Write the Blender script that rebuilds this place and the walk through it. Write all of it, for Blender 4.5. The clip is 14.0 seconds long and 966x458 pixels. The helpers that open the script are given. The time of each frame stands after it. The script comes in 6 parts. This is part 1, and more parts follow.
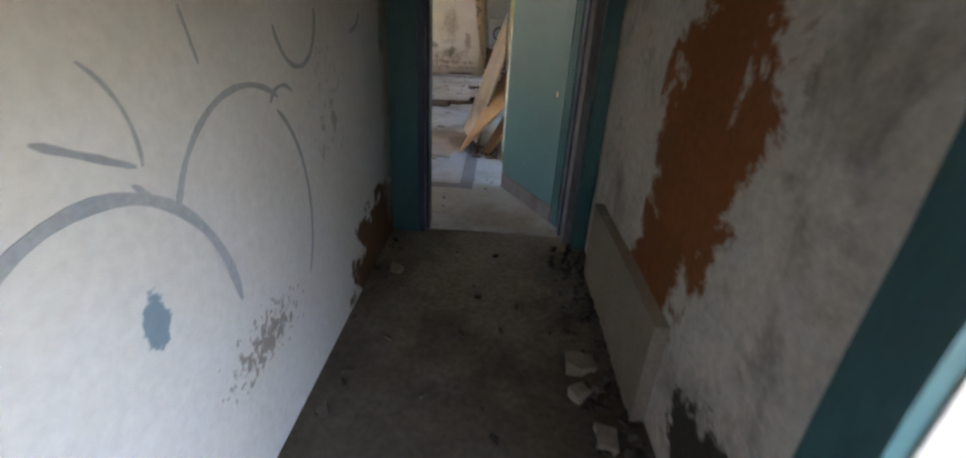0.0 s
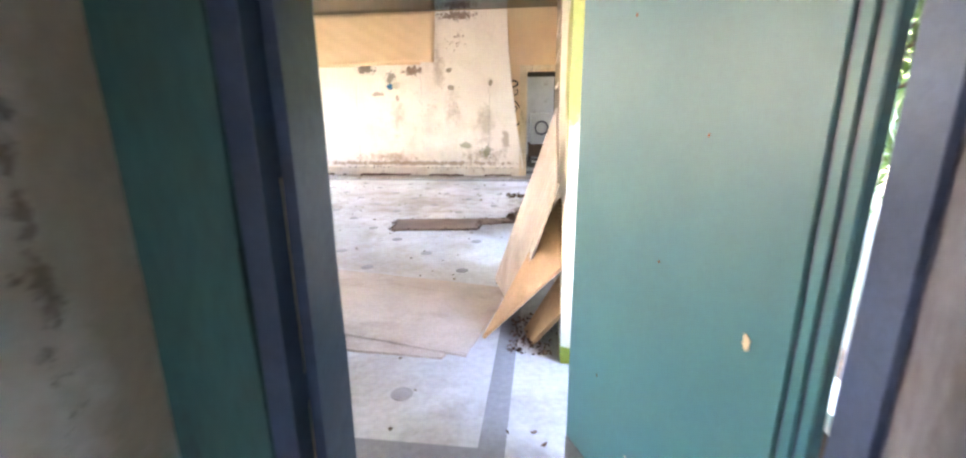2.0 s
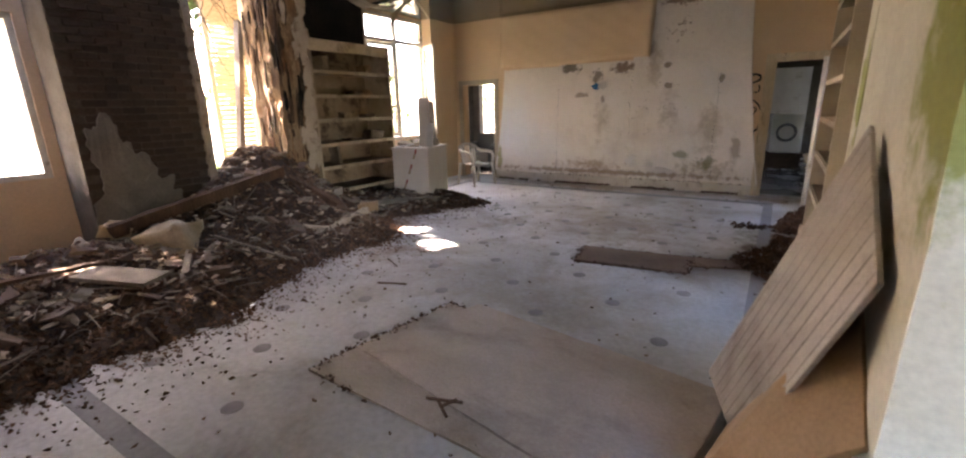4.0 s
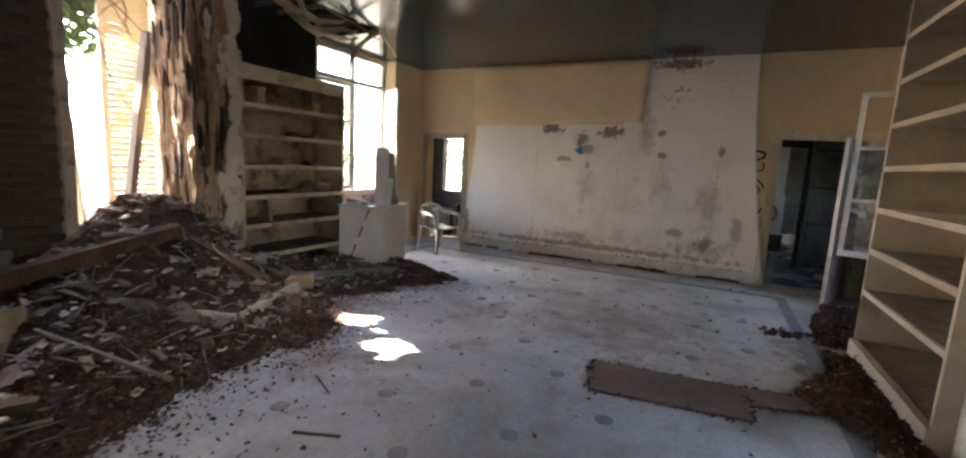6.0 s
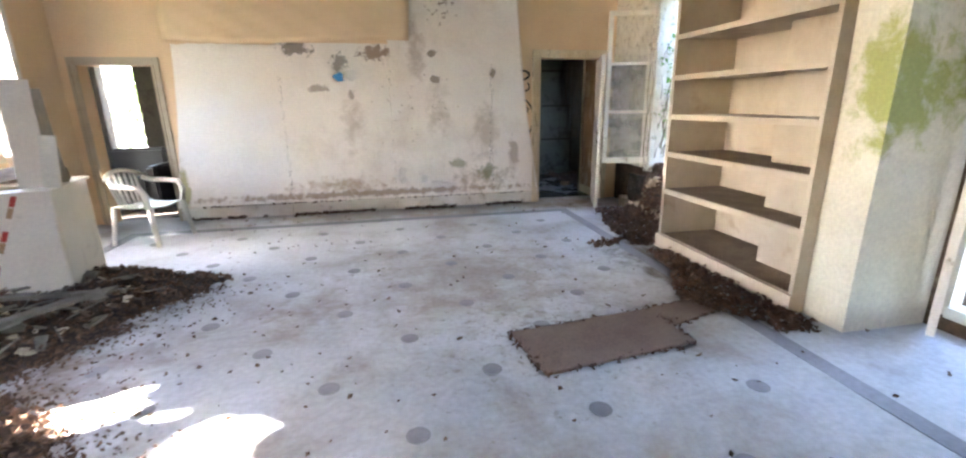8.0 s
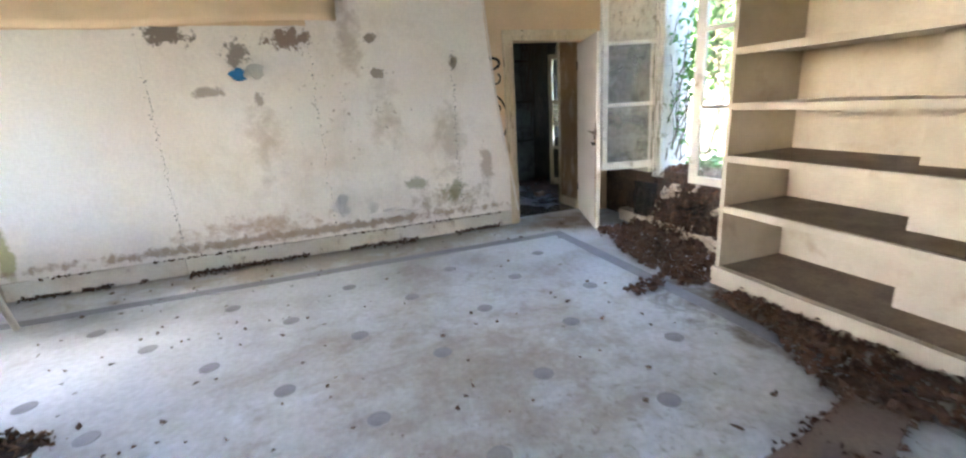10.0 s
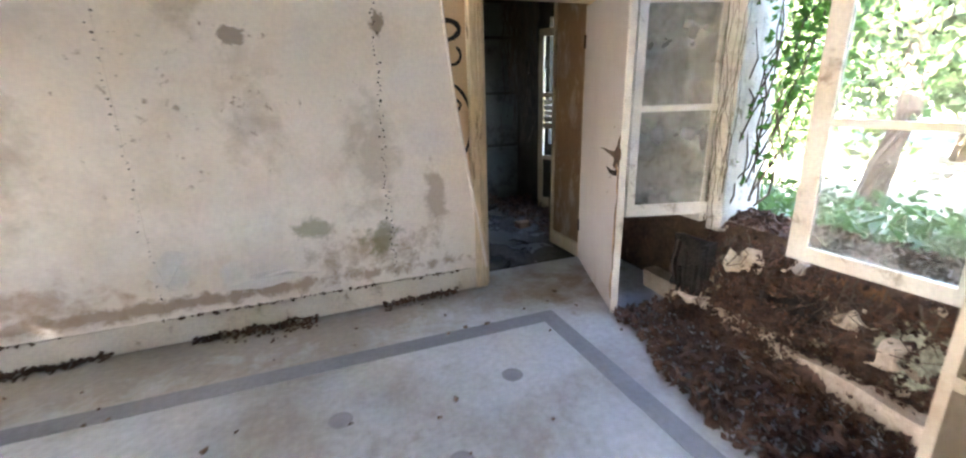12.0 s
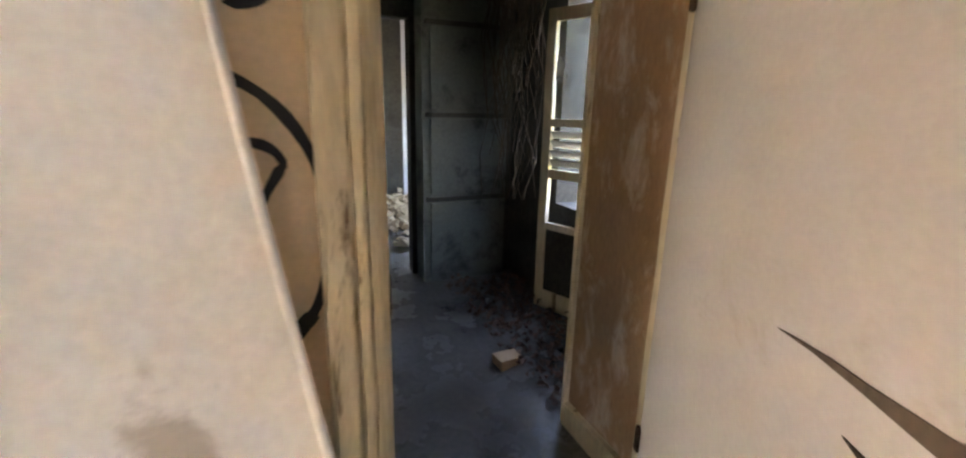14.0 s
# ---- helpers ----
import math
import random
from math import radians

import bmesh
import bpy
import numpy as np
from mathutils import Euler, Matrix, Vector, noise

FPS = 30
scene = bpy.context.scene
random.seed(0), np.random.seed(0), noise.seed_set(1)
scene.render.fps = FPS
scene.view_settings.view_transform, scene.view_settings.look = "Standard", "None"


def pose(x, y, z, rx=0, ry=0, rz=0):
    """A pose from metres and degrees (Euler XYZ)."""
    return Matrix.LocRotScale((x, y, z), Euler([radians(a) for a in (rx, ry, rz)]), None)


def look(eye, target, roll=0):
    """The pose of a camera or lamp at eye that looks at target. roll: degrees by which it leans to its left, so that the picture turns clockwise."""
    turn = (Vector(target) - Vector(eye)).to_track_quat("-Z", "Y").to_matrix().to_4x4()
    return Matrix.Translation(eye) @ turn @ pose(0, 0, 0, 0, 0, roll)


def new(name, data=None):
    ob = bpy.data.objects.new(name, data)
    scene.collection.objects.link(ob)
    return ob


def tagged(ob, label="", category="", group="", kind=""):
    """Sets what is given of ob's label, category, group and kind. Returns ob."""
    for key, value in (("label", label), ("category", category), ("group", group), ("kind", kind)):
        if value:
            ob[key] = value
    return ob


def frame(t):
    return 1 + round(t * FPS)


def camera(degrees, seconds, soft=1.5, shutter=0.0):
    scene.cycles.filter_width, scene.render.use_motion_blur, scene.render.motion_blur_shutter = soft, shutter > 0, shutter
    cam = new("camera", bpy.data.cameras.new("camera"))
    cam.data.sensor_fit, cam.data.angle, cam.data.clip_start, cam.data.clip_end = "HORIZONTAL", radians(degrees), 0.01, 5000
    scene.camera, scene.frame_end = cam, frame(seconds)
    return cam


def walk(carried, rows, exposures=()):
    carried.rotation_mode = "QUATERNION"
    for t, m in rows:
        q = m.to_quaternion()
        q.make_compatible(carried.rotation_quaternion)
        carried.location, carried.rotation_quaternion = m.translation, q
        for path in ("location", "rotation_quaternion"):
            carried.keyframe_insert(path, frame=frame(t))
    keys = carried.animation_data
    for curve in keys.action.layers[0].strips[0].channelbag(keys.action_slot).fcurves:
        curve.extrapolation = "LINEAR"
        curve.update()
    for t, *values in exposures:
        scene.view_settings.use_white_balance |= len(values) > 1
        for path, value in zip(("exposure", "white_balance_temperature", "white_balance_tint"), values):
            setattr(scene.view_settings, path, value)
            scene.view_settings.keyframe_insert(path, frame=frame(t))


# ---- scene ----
cam = camera(93.3, 14.0, 2.2, 0.3)
PATH = [
    (0, (0.174, 0.068, 1.42), (0.149, 1.874, 0.56), 3.4),
    (0.5, (0.204, 0.536, 1.429), (0.02, 2.365, 0.641), 3.7),
    (1, (0.139, 1.097, 1.52), (-0.075, 2.972, 0.858), 2.4),
    (1.5, (0.176, 1.74, 1.52), (-0.048, 3.647, 0.962), 0.4),
    (2, (0.133, 2.331, 1.442), (-0.116, 4.245, 0.919), -0.6),
    (2.5, (0.128, 2.787, 1.395), (-0.174, 4.699, 0.894), -3.3),
    (3, (0.106, 3.054, 1.434), (-0.55, 4.877, 0.935), -3.8),
    (3.2, (0.08, 3.089, 1.451), (-0.748, 4.822, 0.894), -4.3),
    (5.3, (-0.496, 3.898, 1.592), (-1.625, 5.519, 1.276), 1.4),
    (5.5, (-0.599, 4.029, 1.587), (-1.7, 5.673, 1.295), 2.2),
    (6, (-1.016, 4.334, 1.554), (-1.889, 6.11, 1.266), 3.0),
    (6.5, (-1.457, 4.621, 1.511), (-2.096, 6.484, 1.163), 2.8),
    (7, (-1.89, 4.898, 1.499), (-2.237, 6.832, 1.126), -1.4),
    (7.5, (-2.232, 5.092, 1.47), (-2.187, 7.047, 1.048), -0.5),
    (7.7, (-2.306, 5.16, 1.46), (-2.095, 7.083, 0.951), 0.1),
    (9.8, (-2.515, 6.729, 1.478), (-1.856, 8.535, 0.927), -3.2),
    (10, (-2.445, 6.941, 1.455), (-1.809, 8.76, 0.919), -3.6),
    (10.5, (-2.297, 7.335, 1.491), (-1.95, 9.235, 0.972), -5.4),
    (11, (-2.029, 7.807, 1.505), (-1.529, 9.663, 0.954), -3.3),
    (11.5, (-1.73, 8.31, 1.48), (-1.071, 10.111, 0.912), -2.2),
    (12, (-1.457, 8.832, 1.486), (-0.765, 10.613, 0.895), -1.5),
    (12.5, (-1.229, 9.421, 1.505), (-0.413, 11.149, 0.915), 0.8),
    (13, (-0.91, 9.989, 1.495), (-0.09, 11.749, 1.017), 1.1),
    (13.5, (-0.643, 10.551, 1.491), (0.078, 12.348, 0.992), 0.9),
    (13.8, (-0.492, 10.835, 1.49), (0.255, 12.616, 0.969), 1.0),
    (14, (-0.376, 11.023, 1.485), (0.373, 12.803, 0.966), 1.3),
]
EXPOSURES = [(0, 5.2, 7600, 21), (0.5, 5.7, 8000, 21), (1.0, 6.85, 7900, 22), (1.5, 7.9, 7350, 25), (2.0, 7.35, 7200, 26), (2.5, 6.85, 7250, 27), (3.2, 6.2, 7900, 32), (5.3, 3.95, 6700, 21), (6.0, 4.85, 6750, 22), (7.0, 6.0, 6700, 22), (7.7, 6.25, 6550, 20), (10, 6.2, 6250, 15), (12, 6.15, 6550, 20), (13.4, 6.1, 6350, 22), (14, 6.35, 7450, 23)]
walk(cam, [(t, look(eye, target, roll)) for t, eye, target, roll in PATH], EXPOSURES)

# ---- world, sun ----
SUN_ELEV, SUN_AZ = radians(38), radians(193.5)   # SUN_AZ: compass of the sun in the x-y plane, counted from +x
world = bpy.data.worlds.new("sky")
scene.world = world
world.use_nodes = True
wn = world.node_tree.nodes
sky = wn.new("ShaderNodeTexSky")
sky.sky_type = "NISHITA"
sky.sun_disc = False
sky.sun_elevation = SUN_ELEV
sky.sun_rotation = radians(90) - SUN_AZ
sky.air_density, sky.dust_density = 1.0, 2.0
wn["Background"].inputs["Strength"].default_value = 0.15
world.node_tree.links.new(sky.outputs[0], wn["Background"].inputs["Color"])
sun_data = bpy.data.lights.new("sun", "SUN")
sun_data.energy, sun_data.angle, sun_data.color = 5.0, radians(0.5), (1.0, 0.93, 0.82)
sun = new("sun", sun_data)
sun_from = Vector((math.cos(SUN_ELEV) * math.cos(SUN_AZ), math.cos(SUN_ELEV) * math.sin(SUN_AZ), math.sin(SUN_ELEV)))
sun.matrix_world = look(sun_from * 40, (0, 0, 0))

# ---- materials ----


def surf(name, a, b, scale=2.0, rough=0.8, bump=0.25, grain=60.0, grain_amt=0.12, stain=None, stain_scale=1.5, stain_at=0.58,
         stain_amt=0.8, stain_soft=0.12, blots=(), stretch=(1, 1, 1), metal=0.0, island=0.0, spec=0.4, per_object=0.0, thin=0.0):
    """Two-tone surface with fine grain, soft stains and blots of a given place: (centre, radii, colour, threshold)."""
    m = bpy.data.materials.new(name)
    m.use_nodes = True
    nt = m.node_tree
    nd, ln = nt.nodes, nt.links
    bs = nd["Principled BSDF"]
    bs.inputs["Roughness"].default_value = rough
    bs.inputs["Metallic"].default_value = metal
    bs.inputs["Specular IOR Level"].default_value = spec
    co = nd.new("ShaderNodeTexCoord")
    mp = nd.new("ShaderNodeMapping")
    mp.inputs["Scale"].default_value = stretch
    ln.new(co.outputs["Object"], mp.inputs["Vector"])

    def tex(sc, detail=4.0, ro=0.6, dist=0.0):
        n = nd.new("ShaderNodeTexNoise")
        n.inputs["Scale"].default_value, n.inputs["Detail"].default_value = sc, detail
        n.inputs["Roughness"].default_value, n.inputs["Distortion"].default_value = ro, dist
        ln.new(mp.outputs[0], n.inputs["Vector"])
        return n.outputs["Fac"]

    def ramp(fac, lo, hi):
        r = nd.new("ShaderNodeMapRange")
        r.inputs["From Min"].default_value, r.inputs["From Max"].default_value = lo, hi
        ln.new(fac, r.inputs["Value"])
        return r.outputs[0]

    def mix(fac, ca, cb, kind="MIX"):
        x = nd.new("ShaderNodeMix")
        x.data_type, x.blend_type = "RGBA", kind
        for key, v in ((0, fac), (6, ca), (7, cb)):
            if isinstance(v, (int, float)):
                x.inputs[key].default_value = v
            elif isinstance(v, tuple):
                x.inputs[key].default_value = (*v, 1)
            else:
                ln.new(v, x.inputs[key])
        return x.outputs[2]

    def math_node(op, p, q):
        x = nd.new("ShaderNodeMath")
        x.operation = op
        for key, v in ((0, p), (1, q)):
            if isinstance(v, (int, float)):
                x.inputs[key].default_value = v
            else:
                ln.new(v, x.inputs[key])
        return x.outputs[0]

    big = tex(scale, 5)
    col = mix(ramp(big, 0.35, 0.65), a, b)
    fine = tex(grain, 3)
    if stain:
        s = tex(stain_scale, 8, 0.68, 0.4)
        col = mix(math_node("MULTIPLY", ramp(s, stain_at, stain_at + stain_soft), stain_amt), col, stain)
    for (cx, cy, cz), (rx, ry, rz), colour, edge, size, *soft in blots:
        v = nd.new("ShaderNodeVectorMath")
        v.operation = "SUBTRACT"
        ln.new(co.outputs["Object"], v.inputs[0])
        v.inputs[1].default_value = (cx, cy, cz)
        w = nd.new("ShaderNodeVectorMath")
        w.operation = "DIVIDE"
        ln.new(v.outputs[0], w.inputs[0])
        w.inputs[1].default_value = (rx, ry, rz)
        g = nd.new("ShaderNodeVectorMath")
        g.operation = "LENGTH"
        ln.new(w.outputs[0], g.inputs[0])
        n = tex(size, 7, 0.65, 0.3)
        f = math_node("SUBTRACT", math_node("ADD", math_node("MULTIPLY", n, 1.6), 0.2), g.outputs["Value"])
        col = mix(math_node("MULTIPLY", ramp(f, edge, edge + (soft[0] if soft else 0.10)), soft[1] if len(soft) > 1 else 1.0), col, colour)
    if island or per_object:
        src = nd.new("ShaderNodeNewGeometry").outputs["Random Per Island"] if island else nd.new("ShaderNodeObjectInfo").outputs["Random"]
        k = island or per_object
        col = mix(math_node("MULTIPLY", src, k), col, tuple(c * 0.25 for c in a))
    dark = mix(ramp(fine, 0.3, 0.7), (1 - grain_amt * 2,) * 3, (1.0, 1.0, 1.0))
    col = mix(1.0, col, dark, "MULTIPLY")
    ln.new(col, bs.inputs["Base Color"])
    rr = nd.new("ShaderNodeMapRange")
    rr.inputs["To Min"].default_value, rr.inputs["To Max"].default_value = max(0.02, rough - 0.12), min(1, rough + 0.12)
    ln.new(big, rr.inputs["Value"])
    ln.new(rr.outputs[0], bs.inputs["Roughness"])
    if bump:
        bp = nd.new("ShaderNodeBump")
        bp.inputs["Strength"].default_value, bp.inputs["Distance"].default_value = bump, 0.01
        ln.new(math_node("ADD", math_node("MULTIPLY", tex(scale * 6, 6), 1.0), math_node("MULTIPLY", fine, 0.35)), bp.inputs["Height"])
        ln.new(bp.outputs[0], bs.inputs["Normal"])
    if thin:
        tr = nd.new("ShaderNodeBsdfTranslucent")
        ln.new(mix(1.0, col, (1.0, 1.15, 0.8), "MULTIPLY"), tr.inputs["Color"])
        ms = nd.new("ShaderNodeMixShader")
        ms.inputs[0].default_value = thin
        ln.new(bs.outputs[0], ms.inputs[1])
        ln.new(tr.outputs[0], ms.inputs[2])
        ln.new(ms.outputs[0], nd["Material Output"].inputs["Surface"])
    return m


def glass(name, tint=(0.9, 0.95, 0.95), rough=0.03, dirt=0.15):
    """Old window pane: mostly clear, with a film of dirt in cloudy patches."""
    m = bpy.data.materials.new(name)
    m.use_nodes = True
    nd, ln = m.node_tree.nodes, m.node_tree.links
    bs = nd["Principled BSDF"]
    bs.inputs["Base Color"].default_value = (*tint, 1)
    bs.inputs["Roughness"].default_value = rough
    bs.inputs["IOR"].default_value = 1.1
    bs.inputs["Transmission Weight"].default_value = 1.0
    co = nd.new("ShaderNodeTexCoord")
    n = nd.new("ShaderNodeTexNoise")
    n.inputs["Scale"].default_value, n.inputs["Detail"].default_value = 5, 8
    ln.new(co.outputs["Object"], n.inputs["Vector"])
    r = nd.new("ShaderNodeMapRange")
    r.inputs["From Min"].default_value, r.inputs["From Max"].default_value = 0.45, 0.75
    r.inputs["To Min"].default_value, r.inputs["To Max"].default_value = dirt * 0.4, dirt * 2.2
    ln.new(n.outputs["Fac"], r.inputs["Value"])
    d = nd.new("ShaderNodeBsdfDiffuse")
    d.inputs["Color"].default_value = (0.5, 0.47, 0.42, 1)
    x = nd.new("ShaderNodeMixShader")
    ln.new(r.outputs[0], x.inputs[0])
    ln.new(bs.outputs[0], x.inputs[1])
    ln.new(d.outputs[0], x.inputs[2])
    ln.new(x.outputs[0], nd["Material Output"].inputs["Surface"])
    return m


CREAM, CREAM2 = (0.79, 0.59, 0.385), (0.73, 0.53, 0.335)
MOULD = (0.13, 0.10, 0.075)
M = {}
M["cream"] = surf("cream_plaster", CREAM, CREAM2, 1.2, 0.85, 0.2, 50, 0.06, stain=(0.42, 0.31, 0.19), stain_scale=0.9, stain_at=0.62, stain_amt=0.5)
M["shelf"] = surf("cream_paint", (0.50, 0.425, 0.32), (0.42, 0.35, 0.255), 2.5, 0.55, 0.15, 80, 0.06, stain=(0.30, 0.21, 0.13), stain_scale=2.2, stain_at=0.58, stain_amt=0.6)
M["shelf_old"] = surf("dirty_cream_paint", (0.66, 0.54, 0.38), (0.52, 0.41, 0.27), 2.5, 0.65, 0.3, 70, 0.12, stain=(0.15, 0.085, 0.048), stain_scale=2.6, stain_at=0.52, stain_amt=0.85, stain_soft=0.16)
M["lining"] = surf("white_lining_paper", (0.87, 0.815, 0.755), (0.82, 0.75, 0.68), 0.9, 0.8, 0.2, 40, 0.05, stain=(0.52, 0.44, 0.34), stain_scale=1.1, stain_at=0.52, stain_amt=0.5, stain_soft=0.3,
    blots=[((-3.53, 11.8, 2.20), (0.46, 2, 0.22), MOULD, 0.52, 15.0, 0.16, 0.85), ((-2.52, 11.8, 2.15), (0.44, 2, 0.24), (0.19, 0.11, 0.07), 0.52, 15.0, 0.16, 0.85),
           ((-3.0, 11.8, 2.03), (0.26, 2, 0.30), MOULD, 0.56, 13.0, 0.16, 0.75), ((-3.3, 11.8, 1.68), (0.30, 2, 0.12), (0.30, 0.23, 0.18), 0.55, 9.0, 0.25, 0.75), ((-2.88, 11.8, 1.60), (0.10, 2, 0.16), (0.30, 0.23, 0.18), 0.5, 12.0, 0.25, 0.75),
           ((-1.78, 11.8, 2.13), (0.10, 2, 0.08), (0.24, 0.18, 0.13), 0.35, 14.0, 0.2, 0.85), ((-1.75, 11.8, 1.80), (0.11, 2, 0.09), (0.26, 0.20, 0.15), 0.35, 14.0, 0.2, 0.8), ((-0.93, 11.8, 1.88), (0.09, 2, 0.12), (0.24, 0.18, 0.12), 0.4, 14.0, 0.2, 0.8),
           ((-1.7, 11.8, 1.35), (0.40, 2, 0.7), (0.42, 0.35, 0.27), 0.45, 5.0, 0.6, 0.8), ((-1.05, 11.8, 1.05), (0.34, 2, 0.9), (0.44, 0.38, 0.30), 0.42, 5.0, 0.4, 0.65), ((-0.62, 11.8, 0.75), (0.22, 2, 0.6), (0.42, 0.34, 0.26), 0.50, 6.0, 0.3, 0.75), ((-1.45, 11.8, 0.62), (0.24, 2, 0.16), (0.34, 0.33, 0.22), 0.45, 7.0, 0.25, 0.8), ((-2.9, 11.8, 1.1), (0.35, 2, 0.9), (0.50, 0.42, 0.34), 0.5, 5.0, 0.4, 0.7), ((-2.0, 11.8, 2.2), (0.3, 2, 0.8), (0.46, 0.37, 0.29), 0.5, 6.0, 0.4, 0.7),
           ((-1.6, 11.8, 2.7), (1.2, 2, 1.0), (0.24, 0.15, 0.10), 0.97, 15.0, 0.10, 0.85), ((-1.6, 11.8, 3.16), (0.8, 2, 0.2), (0.2, 0.12, 0.08), 0.5, 12.0, 0.2, 0.85),
           ((-3.1, 11.8, 0.36), (1.9, 2, 0.42), (0.46, 0.33, 0.23), 0.62, 8.0, 0.35, 0.8), ((-1.1, 11.8, 0.42), (1.2, 2, 0.40), (0.36, 0.28, 0.19), 0.62, 9.0, 0.35, 0.8),
           ((-1.02, 11.8, 0.50), (0.24, 2, 0.26), (0.22, 0.22, 0.12), 0.45, 12.0, 0.3, 0.8), ((-2.0, 11.8, 1.5), (6, 2, 3.5), (0.26, 0.19, 0.13), 1.10, 13.0, 0.10, 0.7),
           ((-2.6, 11.8, 0.9), (6, 2, 1.6), (0.58, 0.50, 0.42), 0.72, 2.5, 0.5, 0.6), ((-4.6, 11.8, 1.1), (1.0, 2, 1.0), (0.77, 0.78, 0.81), 0.0, 1.0, 0.8, 0.8), ((-5.1, 11.8, 0.45), (0.10, 2, 0.5), (0.34, 0.33, 0.12), 0.3, 6.0, 0.3, 0.8), ((-2.6, 11.8, 0.26), (6, 2, 0.13), (0.34, 0.24, 0.16), 0.55, 10.0, 0.25, 0.8)])
M["shelf_back"] = surf("water_stained_back_board", (0.50, 0.38, 0.25), (0.34, 0.23, 0.14), 1.6, 0.8, 0.3, 60, 0.12, stain=(0.10, 0.055, 0.032), stain_scale=1.9, stain_at=0.50, stain_amt=0.9, stain_soft=0.12)
M["old_plaster"] = surf("stained_cream_plaster", (0.66, 0.56, 0.43), (0.54, 0.44, 0.32), 3, 0.85, 0.5, 60, 0.12, stain=(0.20, 0.11, 0.06), stain_scale=6, stain_at=0.56, stain_amt=0.8)
M["bank_leaf"] = surf("rotting_leaf", (0.15, 0.072, 0.036), (0.05, 0.026, 0.015), 8, 0.85, 0.1, 60, 0.15, island=0.9)
M["grey_skin"] = surf("old_grey_plaster", (0.33, 0.30, 0.255), (0.24, 0.215, 0.18), 2.5, 0.9, 0.4, 40, 0.12, stain=(0.10, 0.085, 0.065), stain_scale=3, stain_at=0.58)
M["cloth"] = surf("cream_cloth", (0.80, 0.61, 0.405), (0.74, 0.55, 0.355), 1.5, 0.9, 0.15, 120, 0.05)
M["white_paint"] = surf("old_white_paint", (0.74, 0.70, 0.62), (0.64, 0.58, 0.48), 3, 0.55, 0.25, 60, 0.08, stain=(0.20, 0.135, 0.08), stain_scale=6.0, stain_at=0.58, stain_amt=0.85)
M["casing"] = surf("peeling_cream_paint", (0.78, 0.68, 0.50), (0.68, 0.55, 0.36), 5, 0.6, 0.6, 50, 0.12, stain=(0.15, 0.08, 0.04), stain_scale=8.0, stain_at=0.59, stain_amt=0.9, stain_soft=0.06, stretch=(1, 1, 0.22))
M["leaf_white"] = surf("door_white", (0.47, 0.43, 0.40), (0.41, 0.365, 0.335), 0.8, 0.5, 0.08, 60, 0.04, stain=(0.30, 0.22, 0.15), stain_scale=2.6, stain_at=0.60, stain_amt=0.5)
M["teal_ceiling"] = surf("teal_gloss_ceiling", (0.010, 0.042, 0.060), (0.006, 0.028, 0.043), 0.8, 0.15, 0.05, 30, 0.06, spec=0.45)
M["turq"] = surf("turquoise_door", (0.036, 0.155, 0.180), (0.029, 0.130, 0.154), 0.7, 0.45, 0.05, 40, 0.03, stain=(0.17, 0.27, 0.25), stain_scale=2, stain_at=0.70, stain_amt=0.4)
M["teal"] = surf("teal_frame_paint", (0.042, 0.14, 0.15), (0.026, 0.095, 0.105), 3, 0.5, 0.2, 50, 0.1, stain=(0.03, 0.03, 0.03), stain_scale=5, stain_at=0.62, stain_amt=0.7, stretch=(1, 1, 0.3))
M["navy"] = surf("dark_blue_frame", (0.045, 0.075, 0.145), (0.028, 0.046, 0.095), 3, 0.4, 0.15, 50, 0.1)
M["grey_frame"] = surf("worn_grey_paint", (0.165, 0.168, 0.19), (0.115, 0.115, 0.14), 5, 0.55, 0.3, 60, 0.15, stain=(0.09, 0.07, 0.05), stain_scale=6, stain_at=0.56, stretch=(1, 1, 0.3))
M["graffiti_wall"] = surf("scuffed_white_plaster", (0.70, 0.70, 0.70), (0.62, 0.61, 0.59), 1.2, 0.7, 0.25, 30, 0.06, stain=(0.34, 0.31, 0.27), stain_scale=2.2, stain_at=0.62, stain_amt=0.6,
    blots=[((-0.5, 2.65, 0.12), (1, 0.95, 0.54), (0.13, 0.055, 0.02), 0.36, 6.0), ((-0.5, 0.81, 0.80), (1, 0.055, 0.08), (0.20, 0.29, 0.36), 0.25, 14.0),
           ((-0.5, 1.2, 0.45), (1, 0.8, 0.36), (0.20, 0.17, 0.145), 0.80, 30.0, 0.1, 0.8), ((-0.5, 2.9, 1.2), (1, 0.25, 2.0), (0.40, 0.36, 0.29), 0.4, 3.0, 0.4, 0.9), ((-0.5, 2.8, 1.3), (1, 0.10, 1.6), (0.12, 0.11, 0.09), 0.86, 24.0, 0.16, 0.7), ((-0.5, 1.9, 1.0), (1, 0.9, 1.2), (0.40, 0.38, 0.35), 0.95, 14.0, 0.1, 0.8)])
